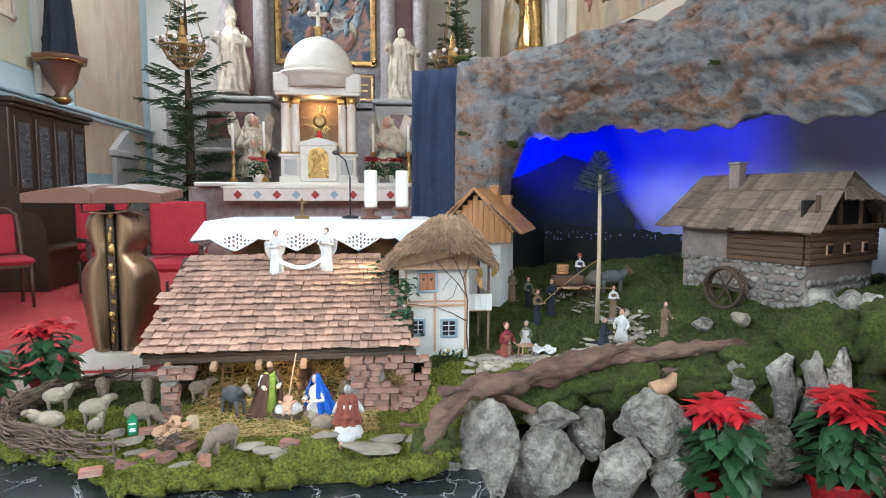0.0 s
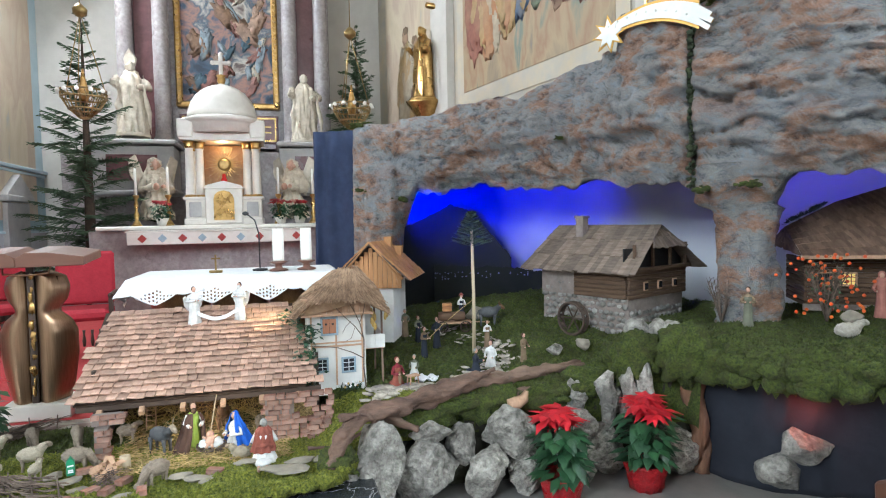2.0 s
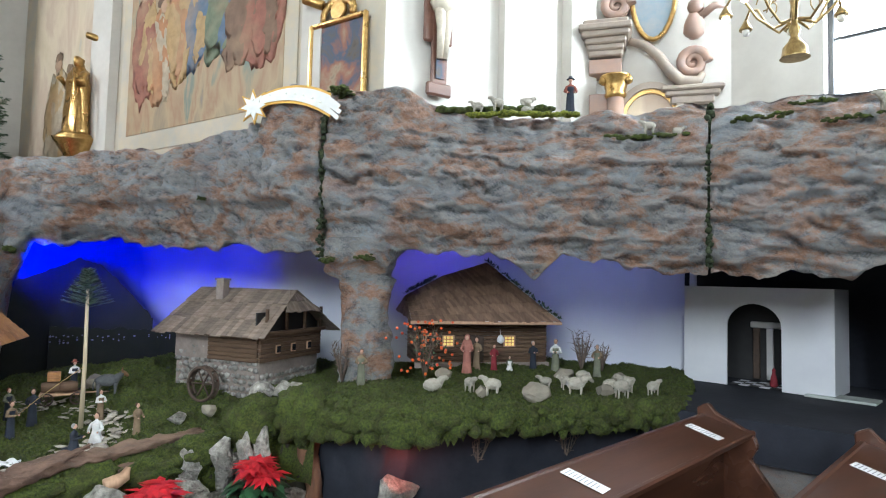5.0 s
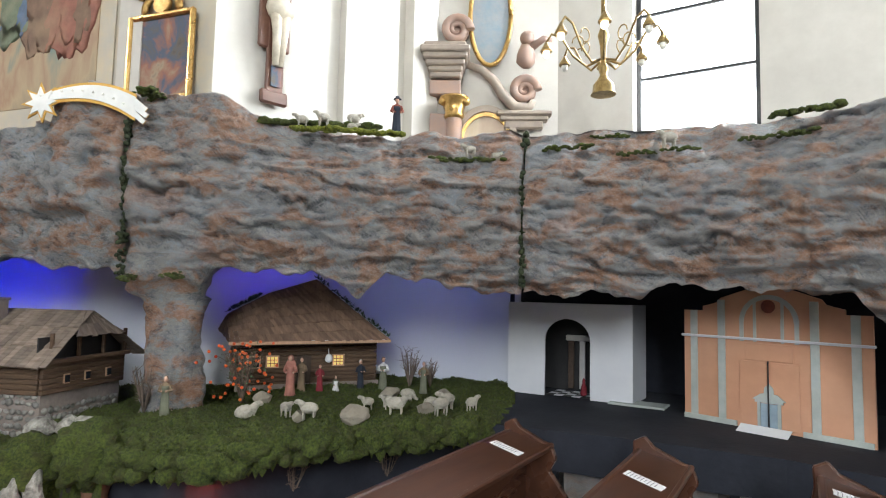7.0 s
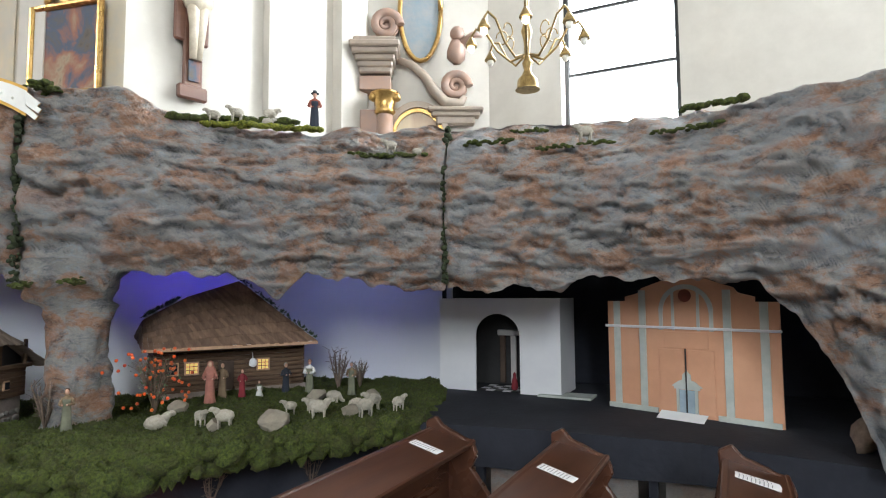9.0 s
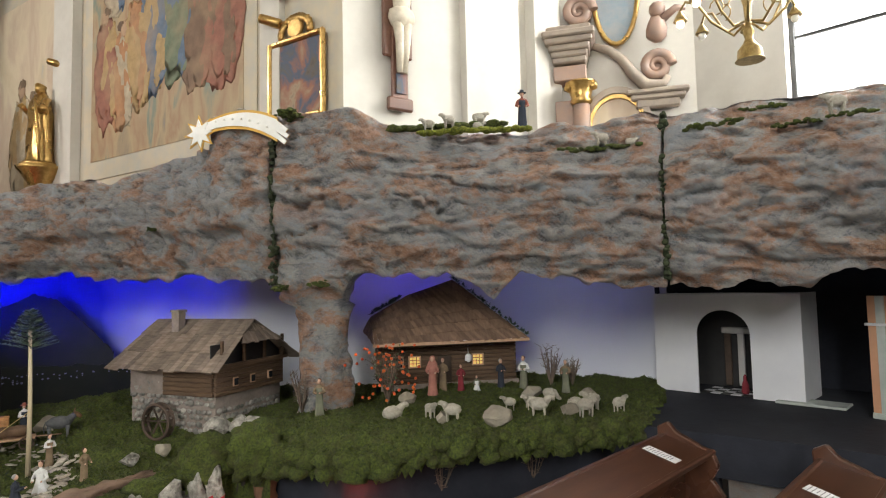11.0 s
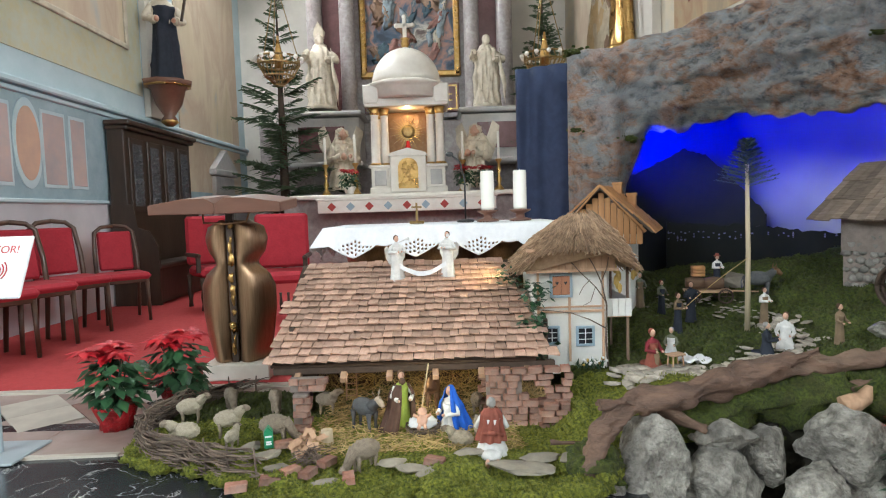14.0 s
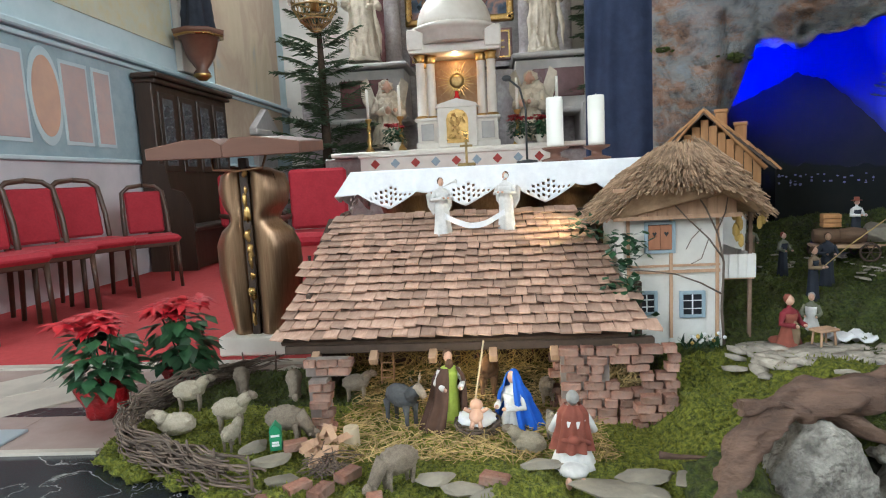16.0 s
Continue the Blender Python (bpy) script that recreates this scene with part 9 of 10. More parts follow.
for x in (-0.03, 0.02):
    bm = B()
    tube(bm, [(x, 0.13 * math.cos(a * 0.2618), 0.13 * math.sin(a * 0.2618)) for a in range(25)], 0.012, 6)
    part("rim", bm, M_BEAM, wh)
for k in range(12):
    bm = B()
    a = k * 0.5236
    box(bm, (0.06, 0.008, 0.05), (0, 0.13 * math.cos(a), 0.13 * math.sin(a)), (math.degrees(a), 0, 0))
    part("paddle", bm, M_BEAM, wh)
for k in range(6):
    bm = B()
    a = k * 1.0472
    tube(bm, [(0, 0, 0), (0, 0.13 * math.cos(a), 0.13 * math.sin(a))], 0.007, 5)
    part("spoke", bm, M_BEAM, wh)


def bare_bush(x, y, z, h, label, seed, material=M_TWIG, n=26, tips=None):
    t = thing("bush", pose(x, y, z), label, "bush")
    rnd = random.Random(seed)
    bm = B()
    ends = []
    for k in range(n):
        a = rnd.uniform(0, 6.28)
        d = V((math.cos(a), math.sin(a), 0))
        L = h * rnd.uniform(0.6, 1.0)
        p = [V((0, 0, 0)), d * 0.12 * L + V((0, 0, 0.4 * L)), d * rnd.uniform(0.2, 0.42) * L + V((0, 0, L))]
        tube(bm, p, [0.008, 0.004, 0.0015], 4)
        for j in range(5):
            q = p[1].lerp(p[2], rnd.random())
            e = q + V((rnd.uniform(-1, 1), rnd.uniform(-1, 1), rnd.uniform(0, 1))) * 0.16 * h
            tube(bm, [q, e], [0.003, 0.001], 3)
            ends += [q, e]
    tagged(part("twig_mass", bm, material, t), kind="stuff")
    return t, ends, rnd


bare_bush(3.5, 3.35, 0.66, 0.34, "leafless dark bush beside the rock pillar", 3)
bare_bush(5.55, 2.45, 0.68, 0.36, "leafless dark bush beside the farmhouse", 4)
bare_bush(5.75, 2.35, 0.67, 0.26, "leafless dark bush beside the farmhouse", 5)
bare_bush(4.0, 2.35, 0.1, 0.3, "leafless bush in the dark under the overhang", 6)
bare_bush(4.6, 2.0, 0.1, 0.3, "leafless bush in the dark under the overhang", 7)
apple, ends, rnd = bare_bush(4.05, 2.98, 0.69, 0.42, "small tree hung with red and orange fruit", 9, n=40)
M_APPLE = mat("red_orange_fruit", (0.7, 0.05, 0.02), (0.75, 0.18, 0.03), 20, 0.35, bump=0.05, vary=0.2)
for k in range(70):
    bm = B()
    e = V((rnd.gauss(0, 0.13), rnd.gauss(0, 0.1), rnd.uniform(0.06, 0.46)))
    ball(bm, 0.0125, e, sub=2)
    part("fruit", bm, M_APPLE, apple)
bm = B()
for k in range(200):
    e = ends[rnd.randrange(len(ends))]
    leaf_bm(bm, e + V((rnd.uniform(-1, 1), rnd.uniform(-1, 1), rnd.uniform(-1, 1))) * 0.03, V((rnd.uniform(-1, 1), rnd.uniform(-1, 1), rnd.uniform(-1, 1))), 0.03, 0.015, 0.0)
part("leaves", bm, M_SPRUCE, apple)

# ---- the farmhouse ----
FV = (V((5.52, 2.66, 0)) - V((4.30, 3.45, 0))).normalized()
FN = V((-FV.y, FV.x, 0))
FM = Matrix(((FV.x, FN.x, 0, 4.30), (FV.y, FN.y, 0, 3.45), (0, 0, 1, 0.67), (0, 0, 0, 1)))
fa = thing("farmhouse", FM, "dark log farmhouse with a large brown shingle roof", "model house")
FW, FD = 1.45, 0.75
for r in range(10):
    for size, at in (((FW - 0.2, 0.035, 0.036), (FW / 2, 0.14, 0.05 + 0.0385 * r)), ((0.035, FD - 0.2, 0.036), (0.098, FD / 2 + 0.04, 0.05 + 0.0385 * r)), ((0.035, FD - 0.2, 0.036), (FW - 0.098, FD / 2 + 0.04, 0.05 + 0.0385 * r))):
        bm = B()
        box(bm, size, at, bevel=0.007)
        part("wall_beam", bm, M_LOGWALL, fa)
bm = B()
box(bm, (FW - 0.14, 0.03, 0.05), (FW / 2, 0.125, 0.025))
part("plinth", bm, M_MORTAR, fa)
M_LIT = glow("lit_window_glow", (1.0, 0.62, 0.2), 0.4)
for x, lit in ((0.38, True), (0.98, True), (0.22, False)):
    bm = B()
    for s in (-1, 1):
        box(bm, (0.012, 0.014, 0.11), (x + s * 0.052, 0.117, 0.25))
        box(bm, (0.092, 0.014, 0.012), (x, 0.117, 0.25 + s * 0.049))
    wn = part("window", bm, M_BOARD, fa)
    bm = B()
    box(bm, (0.09, 0.006, 0.088), (x, 0.1215, 0.25))
    part("pane", bm, M_LIT if lit else M_GLASSDARK, wn, "warmly lit pane" if lit else "")
    bm = B()
    for q in (-0.015, 0.015):
        box(bm, (0.004, 0.006, 0.088), (x + q * 1.1, 0.114, 0.25))
        box(bm, (0.09, 0.006, 0.004), (x, 0.113, 0.25 + q))
    part("glazing_bar", bm, M_BEAM, wn)
bm = B()
box(bm, (0.13, 0.014, 0.25), (0.66, 0.116, 0.175), bevel=0.003)
part("door", bm, M_BEAM, fa, "dark plank door")
e0, e1, e2, e3 = V((-0.02, -0.19, 0.45)), V((FW - 0.06, -0.14, 0.45)), V((FW - 0.02, FD + 0.08, 0.45)), V((-0.02, FD + 0.08, 0.50))
k0, k1 = V((0.02, 0.46, 0.66)), V((0.80, 0.33, 1.0))
km = k0.lerp(k1, 0.45) + V((0, 0, 0.045))
rnd = random.Random(61)
for p0, p1, q0, q1, rows, cols in ((e0, e0.lerp(e1, 0.45), k0, km, 6, 16), (e0.lerp(e1, 0.45), e1, km, k1, 6, 20), (e1, e2, k1, k1 + V((0, 0.01, 0)), 6, 14), (e3, e0, k0 + V((0, 0.01, 0)), k0, 4, 12), (e2, e3, k1, k0, 4, 16)):
    bm = B()
    roof_plane(bm, p0, p1, q0, q1, rows, cols, 0.007, rnd)
    tagged(part("roof_slope", bm, M_BROWNPLANK, fa, "weathered brown shingle slope"), kind="stuff")
bm = B()
box(bm, (FW - 0.02, 0.015, 0.025), (FW / 2 - 0.04, -0.165, 0.44), (0, 0, 2))
part("eave_board", bm, M_BOARD, fa)
bm = B()
for e, k in ((k0, k0.lerp(km, 0.8)), (e1, k1)):
    for j in range(120):
        p = e.lerp(k, rnd.random()) + V((0, 0, 0.02))
        leaf_bm(bm, p, V((rnd.uniform(-1, 1), rnd.uniform(-1, 1), rnd.uniform(0, 1))), 0.045, 0.03, 0.0)
tagged(part("hip_greenery", bm, M_SPRUCE, fa, "evergreen garland along the roof edges"), kind="stuff")
bm = B()
ball(bm, 0.035, (0.88, 0.08, 0.27), (1, 0.6, 1.2), rough=0.2)
tube(bm, [(0.88, 0.08, 0.3), (0.88, 0.1, 0.36)], 0.004, 5)
part("hanging_bag", bm, M_LINEN, fa, "small white bag hung by the wall")


def pasture(x, y, h, rz, robe, top, hair, label, kind="stand", hat=None, arms=0.5):
    figure("pasture_figurine", pose(x, y, ground(x, y) + 0.0, 0, 0, rz), h, robe, top, hair, label, kind, arms, hat, group="pasture figures")


pasture(3.47, 3.07, 0.26, -45, M_GREYROBE, M_KHAKI, M_HAIR, "standing figurine with a lamb by the rock pillar", arms=0.8)
pasture(4.55, 2.98, 0.32, -50, M_PINKROBE, M_PINKROBE, M_PINKROBE, "standing woman figurine in a dusty rose robe")
pasture(4.7, 3.0, 0.28, -60, M_KHAKI, M_KHAKI, M_HAIR, "standing figurine in brown near the farmhouse door")
pasture(4.8, 2.88, 0.22, -40, M_REDROBE, M_REDROBE, M_HAIR, "small figurine in red")
pasture(4.87, 2.76, 0.18, -40, M_WHITEROBE, M_GREYROBE, M_HAIR, "small kneeling figurine with a lamb", "kneel")
pasture(5.08, 2.66, 0.26, -30, M_DARKSUIT, M_DARKSUIT, M_GREYHAIR, "standing figurine in dark blue work clothes", arms=0.8)
pasture(5.2, 2.5, 0.3, -60, M_GREYROBE, M_WHITEROBE, M_HAIR, "figurine in a white shirt at work", arms=0.9)
pasture(5.4, 2.2, 0.27, -70, M_GREYROBE, M_KHAKI, M_GREYHAIR, "standing shepherd figurine in a grey-green robe", arms=0.6)
for me, x, y, s, rz in ((SW_LIE, 3.75, 2.58, 0.2, -25), (SW_STAND, 3.93, 2.38, 0.14, -100), (SW_STAND, 3.95, 2.18, 0.17, 120), (SW_STAND, 4.55, 2.15, 0.13, 130), (SW_STAND, 4.68, 2.05, 0.14, 150), (SW_STAND, 4.5, 1.85, 0.19, -60), (SW_GRAZE, 5.0, 2.1, 0.15, -40), (SW_STAND, 4.72, 1.6, 0.18, -30), (SW_GRAZE, 4.82, 1.75, 0.15, 160), (SW_STAND, 4.98, 1.7, 0.17, 140), (SW_STAND, 5.05, 1.52, 0.15, -20)):
    place_sheep(me, x, y, ground(x, y) - 0.0, s * 0.8, rz, "cream sheep figurine on the moss pasture", "pasture sheep")

# ---- things on the rock ----
def rock_top(s, back=0.0):
    p = plan_soft(s) - out_at(s) * back
    return V((p.x, p.y, ramp_value(s, TOPS)))


for s0, s1, zz, off, r in ((4.3, 5.2, 2.86, 0.03, 0.035), (4.55, 5.38, 2.79, 0.14, 0.03), (5.62, 6.2, 2.60, 0.12, 0.022), (6.5, 6.85, 2.68, 0.12, 0.02), (7.05, 7.6, 2.6, 0.13, 0.018), (7.85, 8.3, 2.62, 0.13, 0.018), (6.85, 7.1, 2.75, 0.1, 0.018), (8.0, 8.4, 2.82, -0.1, 0.03)):
    bm = B()
    for k in range(int((s1 - s0) / 0.018)):
        s = s0 + (s1 - s0) * k / max(1, int((s1 - s0) / 0.018) - 1)
        p = plan_soft(s) + out_at(s) * (off - (0.1 if zz > 2.75 and s > 4.2 else 0.1) + rnd.uniform(-0.03, 0.03))
        ball(bm, r * rnd.uniform(0.6, 1.1), (p.x, p.y, zz + rnd.uniform(-0.012, 0.012)), (1.4, 1.4, 0.8), sub=1, rough=0.4, seed=k)
    tagged(link_mesh("moss_strip", bm, M_MOSSLIGHT if off > 0.13 and s0 < 5 else M_MOSS), "strip of moss on the rock ledge", "moss", kind="stuff")
for s in (3.41, 6.34):
    bm = B()
    for k in range(140):
        z = rnd.uniform(1.62, ramp_value(s, TOPS) - 0.02)
        p = plan_soft(s) + out_at(s) * (0.10 + rnd.uniform(-0.05, 0.03)) - (out_at(s) * 0.25 if s > 6 and z > 2.5 else V((0, 0, 0)))
        ball(bm, rnd.uniform(0.012, 0.026), (p.x + rnd.uniform(-0.015, 0.015), p.y + rnd.uniform(-0.015, 0.015), z), sub=1, rough=0.5, seed=k)
    tagged(link_mesh("moss_joint", bm, mat("dark_moss_joint", (0.015, 0.02, 0.008), (0.035, 0.045, 0.015), 20, 0.95, bump=0.8)), "dark moss filling a joint of the rock", "moss", kind="stuff")
for s, z, off, rr in ((0.55, 1.66, 0.12, 0.06), (0.1, 2.4, 0.0, 0.07), (1.75, 2.2, 0.15, 0.03), (2.3, 2.12, 0.17, 0.03), (0.1, 1.75, 0.12, 0.05), (3.5, 1.62, 0.2, 0.05), (3.8, 1.64, 0.2, 0.05), (3.52, 2.98, 0.05, 0.08)):
    p = plan_soft(s) + out_at(s) * off
    bm = B()
    for k in range(40):
        ball(bm, rr * rnd.uniform(0.15, 0.32), (p.x + rnd.gauss(0, 0.6) * rr, p.y + rnd.gauss(0, 0.6) * rr, z + rnd.gauss(0, 0.2) * rr), (1.2, 1.2, 0.6), sub=2, rough=0.7, seed=k)
    tagged(link_mesh("moss_tuft", bm, M_MOSS), "tuft of moss stuck to the rock", "moss", kind="stuff")
sp0 = plan_soft(5.34) + out_at(5.34) * -0.02
figure("shepherd_figurine", pose(sp0.x, sp0.y, 2.79, 0, 0, -50), 0.29, M_DARKSUIT, M_RUST, M_HAIR, "dark shepherd figurine standing on top of the rock", "stand", 0.4, hat=M_DARKSUIT)
for s, z, off, sz, rz in ((4.62, 2.80, 0.02, 0.13, 140), (4.78, 2.82, 0.02, 0.14, 150), (5.0, 2.8, 0.02, 0.12, -20), (5.0, 2.87, -0.15, 0.15, -30), (5.92, 2.61, 0.03, 0.13, 130), (6.12, 2.6, 0.03, 0.11, -30), (7.4, 2.61, 0.04, 0.16, 120)):
    p = plan_soft(s) + out_at(s) * off
    place_sheep(SW_STAND if sz > 0.12 else SW_LIE, p.x, p.y, z, sz * 0.8, rz, "cream sheep figurine on the rock ledge", "rock sheep")
# comet star
M_STAR, M_GOLDPAPER = mat("white_star_board", (0.8, 0.78, 0.74), (0.72, 0.7, 0.66), 10, 0.5, bump=0.02), mat("gold_star_edge", (0.7, 0.42, 0.1), (0.6, 0.34, 0.08), 10, 0.4, metal=0.5, bump=0.05)
p2, p3 = plan_soft(2.85) + out_at(2.85) * 0.22, plan_soft(3.55) + out_at(3.55) * 0.22
sv = (p3 - p2).normalized()
SMX = Matrix(((sv.x, -sv.y, 0, p2.x), (sv.y, sv.x, 0, p2.y), (0, 0, 1, 2.85), (0, 0, 0, 1)))
cs_ = thing("comet_star", SMX, "white and gold cut-out comet star fixed to the rock", "star")
for r0, r1, d, mm in ((0.15, 0.075, 0.01, M_GOLDPAPER), (0.115, 0.06, 0.0, M_STAR)):
    bm = B()
    prism(bm, [((r0 if k % 2 == 0 else r1) * math.cos(k * math.pi / 8 + 0.1), (r0 if k % 2 == 0 else r1) * math.sin(k * math.pi / 8 + 0.1)) for k in range(16)], 0.01, m=pose(0, d, 0))
    part("star", bm, mm, cs_)
for grow, d, mm in ((0.022, 0.012, M_GOLDPAPER), (0.0, 0.003, M_STAR)):
    bm = B()
    up, lo = [], []
    for k in range(13):
        u = k / 12
        x = 0.06 + 0.62 * u
        mid, w = 0.045 + 0.07 * math.sin(math.pi * min(1, u * 0.75)) - 0.12 * u * u, 0.03 + 0.045 * u + grow
        up.append((x, mid + w))
        lo.append((x, mid - w))
    prism(bm, up + lo[::-1], 0.008, m=pose(0, d, 0))
    for q, (dx, dz) in enumerate(((0.09, -0.03), (0.1, -0.075), (0.08, -0.12))):
        prism(bm, [(0.64, dz + 0.035), (0.66 + dx, dz - 0.045), (0.68 + dx, dz - 0.02 - 0.0), (0.67, dz + 0.06)], 0.008, m=pose(0, d + 0.001, 0.02))
    part("tail", bm, mm, cs_)
for k in range(9):
    bm = B()
    u = k / 8
    ball(bm, 0.009, (0.0 + 0.6 * u, -0.003, 0.05 + 0.07 * math.sin(math.pi * min(1, u * 0.75)) - 0.1 * u * u), sub=1)
    part("bulb", bm, M_WAX, cs_)

# ---- black table with the white box and the church front ----
tb = thing("stage_table", pose(0, 0, 0), "long table draped with black cloth", "table")
bm = B()
TAB = [(5.0, 1.55), (5.95, 1.55), (6.9, 2.0), (7.5, 2.0), (7.5, -2.6), (4.7, -2.6), (5.05, -1.6), (5.25, -0.6), (5.2, 0.4)]
va = [bm.verts.new((x, y, 0.575)) for x, y in TAB]
vb = [bm.verts.new((x, y, 0.30 + 0.02 * math.sin(i * 2.1))) for i, (x, y) in enumerate(TAB)]
bm.faces.new(va)
for i in range(len(TAB)):
    j = (i + 1) % len(TAB)
    bm.faces.new((va[i], va[j], vb[j], vb[i]))
bmesh.ops.recalc_face_normals(bm, faces=bm.faces)
part("drape", bm, M_BLACK, tb)
for i, (x, y) in enumerate(((5.2, 0.9), (5.3, 0.3), (5.32, -0.3), (5.28, -0.9), (5.15, -1.5))):
    bm = B()
    box(bm, (0.05, 0.42, 0.56), (x + 0.06, y - 0.28, 0.0), (0, 0, 6))
    part("front_panel", bm, M_ROCK, tb, "grey painted panel")
    bm = B()
    box(bm, (0.06, 0.06, 0.58), (x, y, 0.01))
    part("leg", bm, M_BLACK, tb)
hanging("black_curtain", [(6.9, 2.05), (7.5, 1.7), (7.55, 0.0), (7.4, -1.6), (6.4, -2.6), (5.2, -2.75)], 0.0, 2.05, M_BLACK, "black cloth hung behind the models", "curtain", 0.02, 80, freq=8)
bm = B()
line = curve_pts([(6.95, 1.95), (7.5, 1.7), (7.55, 0.0), (7.4, -1.6), (6.4, -2.6), (5.2, -2.75)], 30)
fr = [plan_soft(6.3 + 3.3 * i / 30) - out_at(6.3 + 3.3 * i / 30) * 0.38 for i in range(31)]
va = [bm.verts.new(p + V((0, 0, 2.05))) for p in line]
vb = [bm.verts.new(p + V((0, 0, 1.95))) for p in fr]
for i in range(30):
    bm.faces.new((va[i], va[i + 1], vb[i + 1], vb[i]))
ob = solid("roof_cloth", bm, M_BLACK, "dark cloth stretched over the models", "cloth")
ob.modifiers.new("thick", "SOLIDIFY").thickness = 0.006

bx = thing("white_chapel_box", pose(6.53, 1.9, 0.58, 0, 0, -90.5), "white painted box with an arched niche", "model chapel")
BW, BH, AW0, AW1, ASP = 1.26, 0.91, 0.40, 0.86, 0.55
bm = B()
arc = [(0.63 + 0.23 * math.cos(a), ASP + 0.21 * math.sin(a)) for a in [math.pi * k / 16 for k in range(17)]]
outer = [(0, 0), (AW0, 0)] + [(x, z) for x, z in arc[::-1]] + [(AW1, 0), (BW, 0), (BW, BH), (0, BH)]
prism(bm, outer, 0.02)
part("front_board", bm, M_BOXWHITE, bx)
bm = B()
box(bm, (0.02, 0.5, BH), (BW - 0.01, 0.272, BH / 2))
box(bm, (0.02, 0.5, BH), (0.01, 0.272, BH / 2))
box(bm, (BW - 0.04, 0.5, 0.02), (BW / 2, 0.272, BH - 0.012))
part("side_board", bm, M_BOXWHITE, bx)
# back board coloured near-black: shade of the niche put into its colour
bm = B()
box(bm, (BW - 0.04, 0.02, BH - 0.03), (BW / 2, 0.5, BH / 2 - 0.01))
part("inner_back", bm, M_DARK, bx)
for x, mm in ((0.52, M_BEAM), (0.64, M_STONE), (0.76, M_DARK)):
    bm = B()
    box(bm, (0.06, 0.03, 0.5), (x, 0.44, 0.28), bevel=0.005)
    part("inner_column", bm, mm, bx)
bm = B()
box(bm, (0.3, 0.05, 0.06), (0.62, 0.43, 0.55), bevel=0.01)
part("inner_pediment", bm, M_STONE, bx)
for i in range(5):
    for j in range(4):
        bm = B()
        box(bm, (0.085, 0.085, 0.006), (0.44 + 0.0885 * i, 0.08 + 0.0885 * j, 0.008))
        part("tile", bm, M_LINEN if (i + j) % 2 else M_DARK, bx)
bm = B()
box(bm, (0.5, 0.25, 0.02), (1.3, 0.05, -0.003), bevel=0.004)
solid("grey_step_board", bm, M_GREYTRIM, "thin grey board before the white box", "board", m=pose(6.53, 1.9, 0.592, 0, 0, -90.5))
bm = B()
lathe(bm, [(0.025, 0), (0.035, 0.02), (0.025, 0.09), (0.014, 0.12), (0.016, 0.15), (0.004, 0.17)], seg=12)
solid("red_statuette", bm, M_REDROBE, "small dark red statuette in the arched niche", "statuette", m=pose(6.62, 1.13, 0.6))

fd = thing("church_front", pose(6.32, 0.16, 0.57, 0, 0, -108.2), "salmon painted model of a baroque church front", "model church")
CW = 1.34
def fx(u):
    return u * CW


out = [(0, 0), (1, 0), (1, 0.90), (0.88, 0.90), (0.88, 0.945), (0.83, 0.965), (0.79, 0.985), (0.77, 1.03), (0.68, 1.08), (0.60, 1.125), (0.5, 1.14), (0.40, 1.125), (0.32, 1.08), (0.23, 1.03), (0.21, 0.985), (0.17, 0.965), (0.12, 0.945), (0.12, 0.90), (0, 0.90)]
bm = B()
prism(bm, [(fx(x), z if z <= 0.9 else 0.9 + (z - 0.9) * 0.82) for x, z in out], 0.02)
part("board", bm, M_SALMON, fd)
for x, z1 in ((0.065, 0.9), (0.235, 0.99), (0.735, 0.99), (0.925, 0.9)):
    bm = B()
    box(bm, (0.058, 0.012, z1), (fx(x), -0.006, z1 / 2), bevel=0.002)
    part("pilaster_strip", bm, M_GREYTRIM, fd)
bm = B()
box(bm, (CW + 0.03, 0.026, 0.02), (CW / 2, -0.013, 0.69), bevel=0.004)
part("cornice", bm, M_LINEN, fd, "white cornice strip")
bm = B()
for x in (0.16, 0.83):
    box(bm, (fx(0.32), 0.016, 0.045), (fx(x), -0.008, 0.0225), bevel=0.002)
part("plinth", bm, M_GREYTRIM, fd)
bm = B()
for r, w in ((0.215, 0.035), (0.1, 0.02)):
    pts_o = [(0.5 * CW + r * math.cos(a), 0.82 + r * math.sin(a)) for a in [math.pi * k / 20 for k in range(21)]]
    pts_i = [(0.5 * CW + (r - w) * math.cos(a), 0.82 + (r - w) * math.sin(a)) for a in [math.pi * k / 20 for k in range(21)]]
    if r > 0.15:
        prism(bm, pts_o + pts_i[::-1], 0.008, m=pose(0, -0.008, 0))
for x in (-0.2, -0.1, 0.1, 0.2):
    box(bm, (0.03 if abs(x) > 0.15 else 0.022, 0.008, 0.18), (0.5 * CW + x * 0.99, -0.004, 0.76))
for x in (-0.1, 0.1):
    box(bm, (0.02, 0.007, 0.15), (0.5 * CW + x, -0.0035, 0.91))
part("arch_trim", bm, M_GREYTRIM, fd)
bm = B()
lathe(bm, [(0.05, 0), (0.05, 0.008)], seg=24, m=pose(0.5 * CW, 0, 0.945, 90, 0, 0))
part("round_window", bm, M_RUST, fd)
for x0, x1, z0, z1 in ((0.335, 0.5, 0.03, 0.52), (0.504, 0.66, 0.03, 0.52), (0.37, 0.63, 0.53, 0.66)):
    bm = B()
    box(bm, (fx(x1 - x0) - 0.006, 0.01, z1 - z0), (fx((x0 + x1) / 2), -0.005, (z0 + z1) / 2), bevel=0.002)
    part("panel", bm, M_SALMON, fd)
bm = B()
